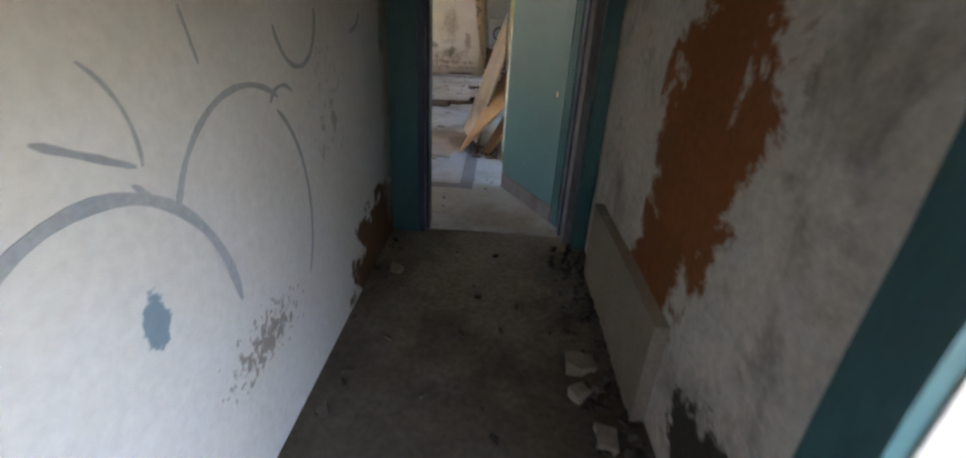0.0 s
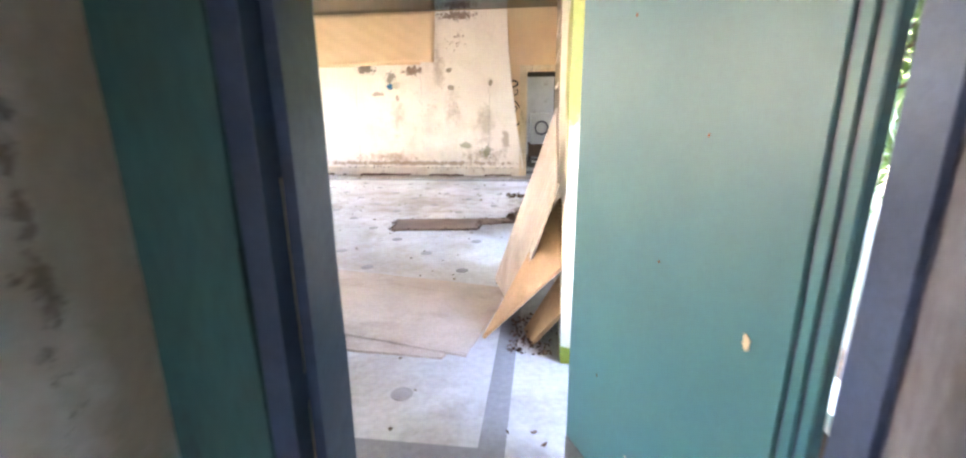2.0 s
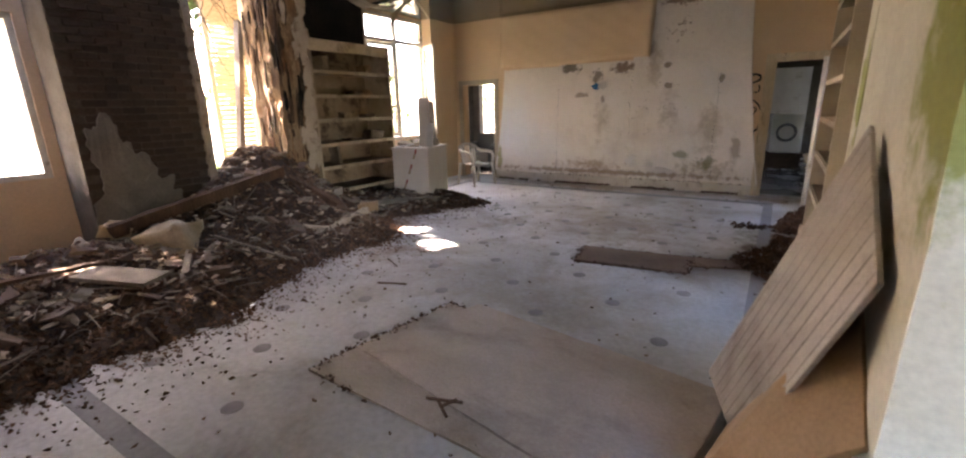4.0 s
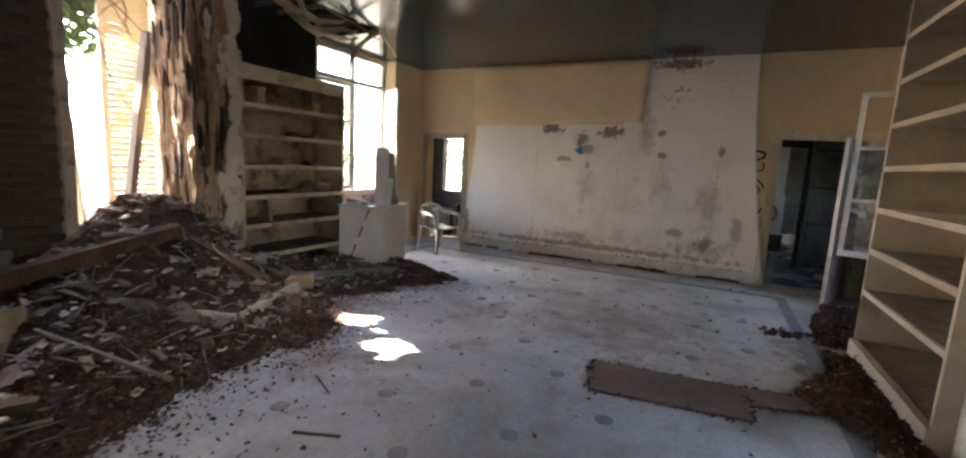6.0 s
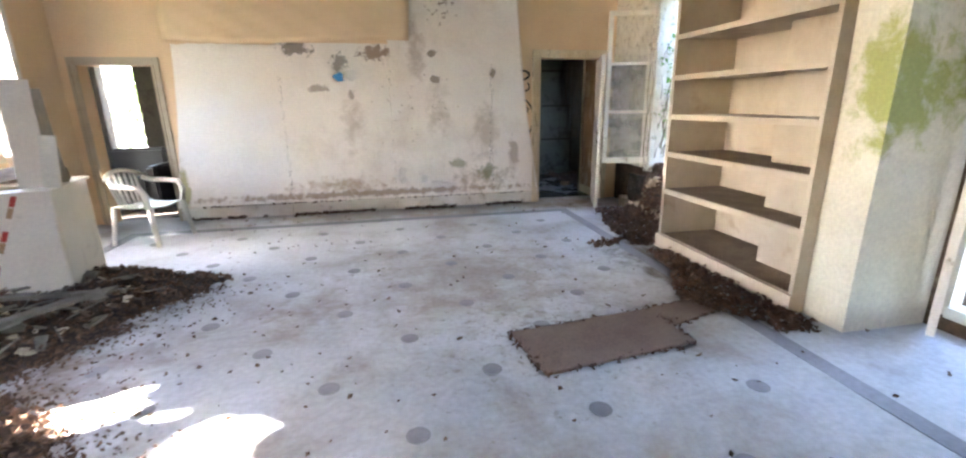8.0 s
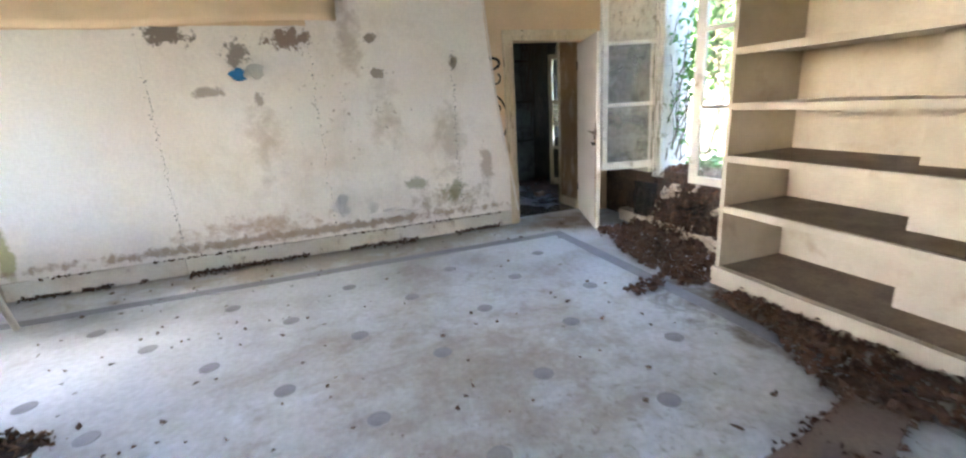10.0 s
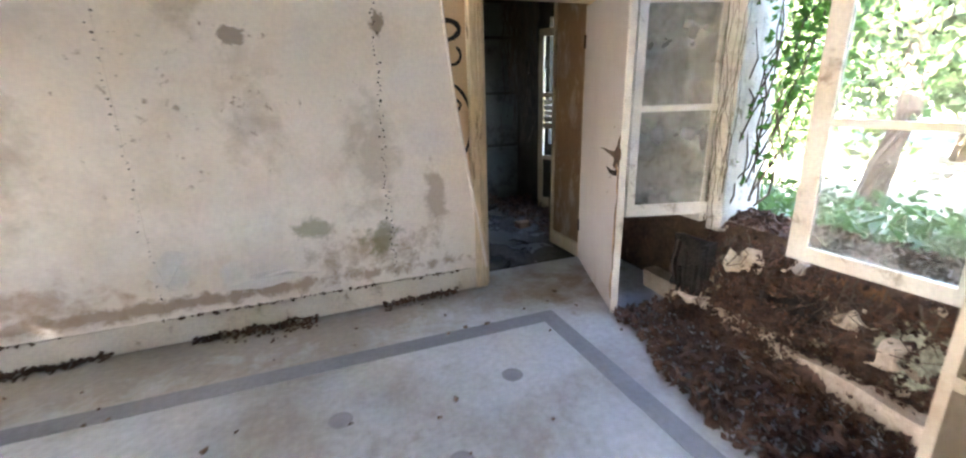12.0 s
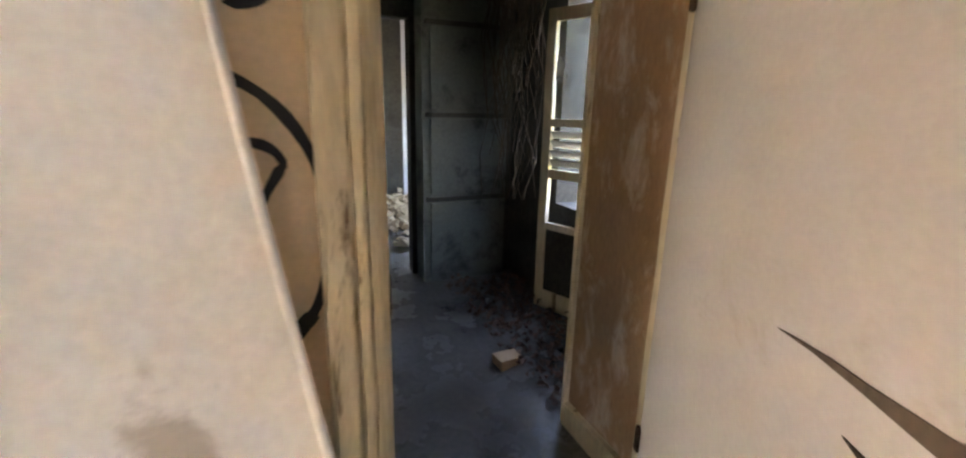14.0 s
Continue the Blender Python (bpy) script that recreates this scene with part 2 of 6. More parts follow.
M["peeled_wall"] = surf("peeling_grey_plaster", (0.62, 0.57, 0.50), (0.50, 0.45, 0.39), 1.8, 0.85, 0.6, 30, 0.12, stain=(0.17, 0.145, 0.12), stain_scale=2.6, stain_at=0.50, stain_amt=0.8, stain_soft=0.2,
    blots=[((0.83, 1.56, 1.02), (1, 0.54, 0.80), (0.56, 0.52, 0.46), 0.10, 3.2, 0.05, 0.9), ((0.83, 1.5, 1.75), (1, 0.40, 0.5), (0.56, 0.52, 0.46), 0.08, 3.5, 0.05, 0.9), ((0.83, 1.56, 1.02), (1, 0.54, 0.80), (0.25, 0.082, 0.02), 0.28, 3.2), ((0.83, 1.5, 1.75), (1, 0.40, 0.5), (0.25, 0.082, 0.02), 0.28, 3.5), ((0.83, 1.66, 0.5), (1, 0.36, 0.4), (0.22, 0.07, 0.016), 0.28, 3.5), ((0.83, 0.9, 0.25), (1, 0.7, 0.3), (0.05, 0.04, 0.03), 0.45, 5.0)])
M["concrete"] = surf("grey_cement_tile", (0.53, 0.555, 0.575), (0.425, 0.435, 0.445), 0.9, 0.72, 0.2, 25, 0.10, stain=(0.25, 0.205, 0.155), stain_scale=0.9, stain_at=0.50, stain_amt=0.75, stain_soft=0.2,
    blots=[((-2.2, 9.2, 0), (3.6, 3.0, 5), (0.37, 0.335, 0.29), 0.60, 2.4, 0.45, 0.65), ((-1.8, 6.4, 0), (3.6, 2.4, 5), (0.36, 0.32, 0.27), 0.60, 3.1, 0.45, 0.65), ((-1.5, 9.0, 0), (5, 5, 5), (0.27, 0.225, 0.175), 0.76, 5.0, 0.3, 0.55), ((-1.5, 8.0, 0), (6, 6, 5), (0.20, 0.165, 0.13), 1.0, 17.0, 0.15, 0.55), ((-4.4, 7.2, 0), (1.15, 3.4, 5), (0.17, 0.12, 0.08), 0.35, 4.0, 0.6, 0.9), ((-3.1, 8.6, 0), (1.0, 1.2, 5), (0.24, 0.185, 0.13), 0.62, 4.0, 0.5, 0.8), ((-3.5, 6.8, 0), (1.0, 1.6, 5), (0.26, 0.20, 0.15), 0.60, 5.0, 0.5, 0.8), ((0.1, 9.0, 0), (0.8, 1.4, 5), (0.11, 0.085, 0.06), 0.42, 4.0, 0.35, 0.9),
           ((-2.2, 11.75, 0), (4.5, 0.8, 5), (0.33, 0.275, 0.205), 0.32, 4.0, 0.4, 0.8), ((0.4, 11.6, 0), (0.9, 0.7, 5), (0.25, 0.19, 0.13), 0.4, 4.0, 0.5, 0.85), ((0.3, 3.2, 0), (0.9, 0.7, 5), (0.34, 0.28, 0.21), 0.4, 4.0, 0.5, 0.85)])
M["band"] = surf("dark_grey_inlay", (0.25, 0.265, 0.285), (0.20, 0.21, 0.225), 1.2, 0.7, 0.12, 30, 0.1, stain=(0.26, 0.24, 0.21), stain_scale=2.0, stain_at=0.6)
# pale blot at the threshold: beige dust plus painted light from the doorway
M["dirt_floor"] = surf("dirty_cement_door_light", (0.17, 0.135, 0.095), (0.10, 0.08, 0.057), 1.6, 0.85, 0.35, 30, 0.2, stain=(0.04, 0.034, 0.027), stain_scale=3.0, stain_at=0.57, blots=[((0.2, 2.9, 0), (0.9, 1.5, 1), (0.44, 0.37, 0.28), 0.0, 3.0, 0.8, 0.95)])
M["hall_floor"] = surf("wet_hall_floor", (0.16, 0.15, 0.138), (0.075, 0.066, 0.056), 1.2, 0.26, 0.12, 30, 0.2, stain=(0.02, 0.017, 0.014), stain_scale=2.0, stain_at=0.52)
M["soil"] = surf("dark_rubble_soil", (0.09, 0.056, 0.036), (0.04, 0.024, 0.017), 4, 0.95, 1.0, 40, 0.3, stain=(0.30, 0.215, 0.15), stain_scale=7, stain_at=0.58)
M["leaf_litter"] = surf("dead_leaf", (0.16, 0.082, 0.045), (0.075, 0.040, 0.023), 8, 0.8, 0.1, 60, 0.15, island=0.7)
M["rubble"] = surf("broken_plaster", (0.28, 0.195, 0.13), (0.16, 0.105, 0.068), 6, 0.9, 0.5, 40, 0.2, island=0.8)
M["pale_rubble"] = surf("pale_plaster_lump", (0.55, 0.44, 0.30), (0.42, 0.32, 0.21), 5, 0.9, 0.7, 40, 0.15)
M["ply"] = surf("weathered_plywood", (0.52, 0.455, 0.40), (0.42, 0.36, 0.305), 1.8, 0.75, 0.2, 70, 0.1, stain=(0.22, 0.165, 0.12), stain_scale=1.7, stain_at=0.51, stain_amt=0.65, stain_soft=0.2, stretch=(0.8, 1.2, 1))
M["ply_edge"] = surf("tan_board", (0.46, 0.30, 0.17), (0.36, 0.225, 0.12), 2.5, 0.75, 0.2, 60, 0.1, stain=(0.12, 0.07, 0.04), stain_scale=3, stain_at=0.62)
M["brown_board"] = surf("damp_brown_board", (0.22, 0.16, 0.125), (0.16, 0.11, 0.085), 2, 0.85, 0.25, 60, 0.12, stain=(0.09, 0.065, 0.045), stain_scale=3, stain_at=0.6)
M["timber"] = surf("rotten_timber", (0.16, 0.095, 0.055), (0.075, 0.043, 0.026), 5, 0.9, 0.8, 60, 0.2, stretch=(1, 1, 0.3))
M["grey_timber"] = surf("weathered_timber", (0.27, 0.23, 0.18), (0.17, 0.14, 0.105), 5, 0.85, 0.5, 60, 0.15, stretch=(1, 1, 0.2))
M["brick"] = surf("sooty_brick", (0.15, 0.105, 0.075), (0.09, 0.062, 0.044), 4, 0.9, 0.6, 40, 0.2, per_object=0.5)
M["mortar"] = surf("old_mortar", (0.17, 0.14, 0.11), (0.10, 0.08, 0.06), 3, 0.95, 0.6, 40, 0.2)
M["peel_pier"] = surf("peeling_pier_plaster", (0.52, 0.38, 0.24), (0.26, 0.13, 0.06), 3.2, 0.9, 0.9, 35, 0.2, stain=(0.085, 0.045, 0.025), stain_scale=5, stain_at=0.52, stretch=(1, 1, 0.45))
M["moss"] = surf("mossy_white_plaster", (0.66, 0.63, 0.52), (0.58, 0.54, 0.43), 2.0, 0.85, 0.4, 40, 0.08, stain=(0.40, 0.41, 0.24), stain_scale=2.5, stain_at=0.62,
    blots=[((0.5, 4.78, 1.75), (2, 0.5, 0.75), (0.24, 0.26, 0.05), 0.20, 5.0, 0.35, 0.9), ((0.4, 7.5, 1.55), (1, 0.4, 0.7), (0.30, 0.32, 0.08), 0.40, 6.0, 0.3, 0.9), ((0.5, 4.78, 0.03), (2, 0.5, 0.10), (0.20, 0.23, 0.03), 0.2, 3.0)])
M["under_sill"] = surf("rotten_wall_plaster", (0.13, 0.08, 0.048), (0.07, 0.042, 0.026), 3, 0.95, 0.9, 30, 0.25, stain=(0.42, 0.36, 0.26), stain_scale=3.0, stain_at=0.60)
M["brown_reveal"] = surf("peeling_brown_paint", (0.40, 0.235, 0.13), (0.33, 0.19, 0.10), 2, 0.5, 0.5, 50, 0.1, stain=(0.62, 0.50, 0.40), stain_scale=7, stain_at=0.52, stain_amt=0.7, stretch=(1, 1, 0.5))
# plaster darkened so that the gloom of the hall sits in the colour
M["hall_wall"] = surf("mouldy_gloom_plaster", (0.085, 0.076, 0.06), (0.052, 0.046, 0.037), 1.5, 0.85, 0.5, 30, 0.2, stain=(0.04, 0.032, 0.024), stain_scale=2.5, stain_at=0.52)
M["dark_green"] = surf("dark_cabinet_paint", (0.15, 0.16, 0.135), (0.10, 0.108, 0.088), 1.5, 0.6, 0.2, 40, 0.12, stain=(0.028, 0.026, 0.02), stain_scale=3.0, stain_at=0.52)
M["plastic"] = surf("white_plastic", (0.66, 0.63, 0.56), (0.58, 0.55, 0.48), 3, 0.4, 0.04, 50, 0.06, stain=(0.3, 0.26, 0.2), stain_scale=4, stain_at=0.66, stain_amt=0.5)
M["box_white"] = surf("white_laminate", (0.70, 0.62, 0.50), (0.63, 0.54, 0.42), 1.2, 0.5, 0.08, 50, 0.05, stain=(0.34, 0.25, 0.16), stain_scale=2.5, stain_at=0.62, stain_amt=0.6)
M["iron"] = surf("rusty_iron", (0.10, 0.05, 0.03), (0.05, 0.03, 0.022), 12, 0.75, 0.6, 80, 0.2, metal=0.4)
M["black"] = surf("black_spray_paint", (0.012, 0.012, 0.014), (0.02, 0.02, 0.022), 6, 0.6, 0.0, 60, 0.1)
M["spray_blue"] = surf("grey_blue_spray_paint", (0.33, 0.36, 0.41), (0.42, 0.45, 0.49), 5, 0.75, 0.0, 60, 0.1)
M["blue_scrap"] = surf("blue_paper", (0.03, 0.19, 0.42), (0.02, 0.15, 0.34), 8, 0.7, 0.1)
M["red"] = surf("red_tape", (0.45, 0.05, 0.03), (0.35, 0.04, 0.03), 8, 0.6, 0.0)
M["spots"] = surf("black_mould_spots", (0.06, 0.045, 0.04), (0.03, 0.025, 0.022), 8, 0.9, 0.0)
M["ivy"] = surf("ivy_leaf", (0.07, 0.17, 0.03), (0.11, 0.24, 0.05), 6, 0.5, 0.05, 40, 0.1, island=0.4, thin=0.5)
M["tree_leaf"] = surf("tree_leaf", (0.075, 0.125, 0.045), (0.12, 0.175, 0.075), 4, 0.55, 0.05, 40, 0.1, island=0.4, thin=0.45)
M["bark"] = surf("bark", (0.12, 0.085, 0.055), (0.07, 0.05, 0.033), 6, 0.95, 0.9, 40, 0.2, stretch=(1, 1, 0.3))
M["grass"] = surf("garden_ground", (0.17, 0.155, 0.11), (0.13, 0.12, 0.085), 0.6, 0.95, 0.5, 12, 0.2, stain=(0.20, 0.22, 0.10), stain_scale=0.5, stain_at=0.55)
M["shutter"] = surf("faded_shutter_paint", (0.56, 0.50, 0.37), (0.46, 0.39, 0.26), 3, 0.7, 0.3, 40, 0.1, stain=(0.20, 0.14, 0.08), stain_scale=3, stain_at=0.6)
M["black_thing"] = surf("black_leatherette", (0.015, 0.015, 0.016), (0.025, 0.025, 0.026), 3, 0.45, 0.1)
M["old_white"] = surf("porcelain_white", (0.75, 0.75, 0.73), (0.68, 0.68, 0.66), 3, 0.35, 0.02)
M["glass"] = glass("window_glass", dirt=0.24)
M["glass_dirty"] = glass("dirty_glass", (0.85, 0.88, 0.85), 0.08, 0.3)
# the near-black blot paints the shade of a hollow into the soil
M["sill_soil"] = surf("reddish_leaf_soil", (0.135, 0.068, 0.038), (0.035, 0.02, 0.013), 9, 0.95, 1.0, 40, 0.3, stain=(0.46, 0.42, 0.30), stain_scale=4.0, stain_at=0.60, stain_soft=0.06, blots=[((0.9, 9.75, 0.35), (0.5, 0.35, 0.3), (0.45, 0.45, 0.32), 0.55, 8.0, 0.12, 0.9), ((0.9, 10.3, 0.3), (0.5, 0.5, 0.25), (0.02, 0.014, 0.01), 0.55, 7.0, 0.2, 0.9), ((0.95, 10.1, 0.5), (0.5, 0.5, 0.12), (0.22, 0.11, 0.045), 0.7, 9.0, 0.2, 0.8)])
M["plank"] = surf("worn_tan_plank", (0.34, 0.285, 0.22), (0.28, 0.23, 0.17), 2, 0.8, 0.3, 50, 0.12, stain=(0.14, 0.11, 0.08), stain_scale=4, stain_at=0.6)
M["dot"] = surf("worn_grey_inlay", (0.31, 0.315, 0.325), (0.25, 0.255, 0.265), 9, 0.7, 0.1, 40, 0.1, stain=(0.40, 0.39, 0.37), stain_scale=12, stain_at=0.56, per_object=0.3)
M["dust"] = surf("brown_shelf_dust", (0.17, 0.12, 0.078), (0.25, 0.185, 0.125), 5, 0.95, 0.4, 60, 0.2)
M["heap_leaf"] = surf("dead_leaf_dry", (0.25, 0.145, 0.085), (0.11, 0.06, 0.034), 8, 0.85, 0.1, 60, 0.15, island=0.95)
M["paper"] = surf("torn_white_paper", (0.82, 0.78, 0.73), (0.76, 0.70, 0.64), 3, 0.8, 0.1, 40, 0.05)
M["soot"] = surf("sooty_metal", (0.022, 0.02, 0.018), (0.05, 0.04, 0.032), 9, 0.95, 0.8, 60, 0.3, spec=0.1)
M["post_paint"] = surf("mouldy_white_paint", (0.70, 0.67, 0.58), (0.58, 0.54, 0.45), 6, 0.7, 0.6, 60, 0.12, stain=(0.22, 0.19, 0.12), stain_scale=14.0, stain_at=0.54, stain_amt=0.85)
M["grit"] = surf("dark_floor_grit", (0.17, 0.145, 0.12), (0.09, 0.075, 0.06), 9, 0.95, 0.5, 60, 0.2, island=0.8)
M["rail_paint"] = surf("grimy_cream_rail", (0.60, 0.50, 0.38), (0.40, 0.31, 0.22), 5, 0.75, 0.5, 60, 0.15, stain=(0.13, 0.085, 0.05), stain_scale=7.0, stain_at=0.54, stain_amt=0.9)
M["pale_wall"] = surf("pale_grey_plaster", (0.66, 0.66, 0.67), (0.56, 0.56, 0.57), 2, 0.85, 0.3, 40, 0.1, stain=(0.30, 0.26, 0.21), stain_scale=2.5, stain_at=0.58, stain_amt=0.7)
# near black: the shade of the open attic void is in this colour
M["attic"] = surf("void_black_boards", (0.03, 0.024, 0.018), (0.015, 0.012, 0.01), 2, 0.95, 0.5, 30, 0.2)

# ---- mesh helpers ----


def box(bm, x0, x1, y0, y1, z0, z1, m=None):
    vs = [Vector((x, y, z)) for z in (z0, z1) for y in (y0, y1) for x in (x0, x1)]
    vs = [bm.verts.new(m @ v if m else v) for v in vs]
    for f in ((0, 2, 3, 1), (4, 5, 7, 6), (0, 1, 5, 4), (2, 6, 7, 3), (0, 4, 6, 2), (1, 3, 7, 5)):
        bm.faces.new([vs[i] for i in f])
    return vs


def bevelled(x0, x1, y0, y1, z0, z1, r=0.004, m=None):
    bm = bmesh.new()
    box(bm, x0, x1, y0, y1, z0, z1, m)
    bmesh.ops.bevel(bm, geom=bm.edges[:], offset=r, segments=2, affect="EDGES")
    return bm


def ragged(x0, x1, y0, y1, z0, z1, amount=0.01, cuts=6, seed=0, m=None, freq=4.0):
    """A box cut up and pushed about by noise: chipped, uneven edges."""
    bm = bmesh.new()
    box(bm, x0, x1, y0, y1, z0, z1)
    bmesh.ops.subdivide_edges(bm, edges=bm.edges[:], cuts=cuts, use_grid_fill=True)
    for v in bm.verts:
        v.co += noise.noise_vector((v.co + Vector((seed * 3.7, seed * 1.3, 0))) * freq) * amount
        if m:
            v.co = m @ v.co
    return bm


def mesh_of(name, bm, material, smooth=False):
    bmesh.ops.recalc_face_normals(bm, faces=bm.faces[:])
    me = bpy.data.meshes.new(name)
    bm.to_mesh(me)
    bm.free()
    me.materials.append(material)
    if smooth:
        for p in me.polygons:
            p.use_smooth = True
    return me


def part(name, bm, material, parent=None, label="", smooth=False):
    ob = new(name, mesh_of(name, bm, material, smooth))
    if parent:
        ob.parent = parent
    if label:
        ob["label"] = label
    return ob


def thing(name, label, category, at=(0, 0, 0), rz=0.0, group=""):
    ob = new(name)
    ob.empty_display_size = 0.1
    ob.matrix_basis = pose(*at, 0, 0, rz)
    return tagged(ob, label, category, group)


def structure(name, bm, material, label="", category=""):
    return tagged(part(name, bm, material), label, category, "", "structure")


def from_arrays(name, verts, faces, material, smooth=False):
    me = bpy.data.meshes.new(name)
    me.from_pydata(verts, [], faces)
    me.materials.append(material)
    me.update()
    if smooth:
        for p in me.polygons:
            p.use_smooth = True
    return new(name, me)


def wall_boxes(along, lo, hi, t0, t1, z0, z1, openings):
    """A wall along 'x' or 'y' from lo to hi, t0 to t1 thick, with rectangular openings (from, to, bottom, top)."""
    bm = bmesh.new()
    def put(a, b, c, d):
        if b - a < 1e-4 or d - c < 1e-4:
            return
        if along == "x":
            box(bm, a, b, t0, t1, c, d)
        else:
            box(bm, t0, t1, a, b, c, d)
    at = lo
    for a, b, c, d in sorted(openings):
        put(at, a, z0, z1)
        put(a, b, z0, c)
        put(a, b, d, z1)
        at = b
    put(at, hi, z0, z1)
    return bm


def tube(bm, pts, r0, r1, sides=6):
    """A tapered tube through points."""
    rings = []
    n = len(pts)
    for i, p in enumerate(pts):
        d = (Vector(pts[min(i + 1, n - 1)]) - Vector(pts[max(i - 1, 0)])).normalized()
        q = d.to_track_quat("Z", "Y").to_matrix()
        r = r0 + (r1 - r0) * i / max(1, n - 1)
        rings.append([bm.verts.new(Vector(p) + q @ Vector((r * math.cos(6.2832 * k / sides), r * math.sin(6.2832 * k / sides), 0))) for k in range(sides)])
    for a, b in zip(rings, rings[1:]):
        for k in range(sides):
            bm.faces.new((a[k], a[(k + 1) % sides], b[(k + 1) % sides], b[k]))
    bm.faces.new(rings[0][::-1])
    bm.faces.new(rings[-1])


def ribbon(bm, pts, width, normal, lift=0.003):
    """A flat painted stroke: a strip through points, laid on a wall with that normal."""
    nrm = Vector(normal)
    rows = []
    n = len(pts)
    for i, p in enumerate(pts):
        d = (Vector(pts[min(i + 1, n - 1)]) - Vector(pts[max(i - 1, 0)])).normalized()
        side = d.cross(nrm).normalized() * width * 0.5 * (0.9 + 0.12 * math.sin(i * 1.3)) * (0.45 if i in (0, n - 1) else 1)
        rows.append([bm.verts.new(Vector(p) + side * s + nrm * k) for s, k in ((-1, 0.0005), (-1, lift), (1, lift), (1, 0.0005))])
    for a, b in zip(rows, rows[1:]):
        for k in range(4):
            bm.faces.new((a[k], a[(k + 1) % 4], b[(k + 1) % 4], b[k]))


def arc(cx, cz, rx, rz, a0, a1, put, n=18):
    return [put(cx + rx * math.cos(radians(a0 + (a1 - a0) * i / n)), cz + rz * math.sin(radians(a0 + (a1 - a0) * i / n))) for i in range(n + 1)]


def leaves(name, centres, size, material, spread_tilt=1.0, seed=1, curl=0.3):
    """Many small curled leaves, each a folded diamond, at the given centres."""
    rng = np.random.default_rng(seed)
    n = len(centres)
    s = size * rng.uniform(0.6, 1.3, n)
    u = rng.normal(size=(n, 3))
    u[:, 2] *= spread_tilt
    u /= np.linalg.norm(u, axis=1)[:, None]
    w = rng.normal(size=(n, 3))
    w[:, 2] *= spread_tilt
    v = np.cross(u, w)
    v = np.cross(v, u)
    v /= np.linalg.norm(v, axis=1)[:, None] + 1e-9
    nn = np.cross(u, v)
    c = np.asarray(centres, float)
    a = c - u * s[:, None] * 0.55
    b = c + u * s[:, None] * 0.55
    l = c + v * s[:, None] * 0.36 + nn * s[:, None] * curl
    r = c - v * s[:, None] * 0.36 + nn * s[:, None] * curl
    verts = np.stack([a, l, b, r], 1).reshape(-1, 3)
    faces = [f for i in range(n) for f in ((4 * i, 4 * i + 1, 4 * i + 2), (4 * i, 4 * i + 2, 4 * i + 3))]
    return from_arrays(name, verts.tolist(), faces, material)

# ---- the large structure ----
H = 3.25          # ceiling of the room
XW, XE = -6.45, 1.05
YS, YN = 3.12, 11.94

bm = bmesh.new()
box(bm, -150, 150, -150, 150, -0.4, -0.12)
structure("ground", bm, M["grass"], "garden ground with dry grass around the ruin", "ground")

bm = bmesh.new()
box(bm, XW - 0.4, XE + 0.4, 3.0, 12.15, -0.15, 0.0)
floor = structure("floor", bm, M["concrete"], "pale grey cement tile floor, dusty and stained", "floor")
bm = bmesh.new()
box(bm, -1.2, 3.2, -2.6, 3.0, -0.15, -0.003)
structure("floor_corridor", bm, M["dirt_floor"], "dirty dark corridor floor with grit, doorway light painted pale", "floor")
# floor beyond the doorways: shade of the dim rooms is in its colour
bm = bmesh.new()
box(bm, -7.3, -2.8, 12.15, 14.2, -0.15, -0.003)
box(bm, -0.5, 1.6, 12.15, 14.9, -0.15, -0.003)
box(bm, -0.9, 2.4, 14.9, 20.0, -0.15, -0.004)
structure("floor_hall", bm, M["hall_floor"], "dirty wet-looking hall floor, gloom put into its dark colour", "floor")

# inlaid dark band round the floor, and the small dark insets where the tiles meet
for x0, x1, y0, y1 in ((-0.115, 0.005, 3.86, 11.33), (-5.42, -0.115, 3.86, 3.98), (-5.42, -0.115, 11.20, 11.33), (-5.55, -5.42, 3.86, 11.33)):
    bm = bmesh.new()
    box(bm, x0, x1, y0, y1, -0.01, 0.003)
    part("inlay_band", bm, M["band"], floor)
bm = bmesh.new()
bmesh.ops.create_circle(bm, cap_ends=True, radius=0.057, segments=20)
ext = bmesh.ops.extrude_face_region(bm, geom=bm.faces[:])
for v in ext["geom"]:
    if isinstance(v, bmesh.types.BMVert):
        v.co.z += 0.004
dot_mesh = mesh_of("inlay_dot", bm, M["dot"])
for i in range(0, 11):
    for j in range(-10, 5):
        if (i + j) % 2 == 0:
            ob = new("inlay_dot", dot_mesh)
            ob.parent = floor
            ob.location = (-0.56 - 0.4475 * i, 8.92 + 0.46 * j, -0.001)

# north wall with its two doorways
north = structure("wall_north", wall_boxes("x", XW - 0.4, XE + 0.4, YN, 12.15, 0, H + 0.3, [(-6.05, -5.24, 0, 1.98), (-0.23, 0.76, 0, 2.09)]), M["cream"],
                  "cream plastered end wall with damp stains", "wall")
structure("wall_south", wall_boxes("x", XW - 0.4, XE + 0.4, 3.0, YS, 0, H + 0.3, [(-0.276, 0.78, 0, 2.12)]), M["cream"], "cream plaster wall round the corridor doorway", "wall")
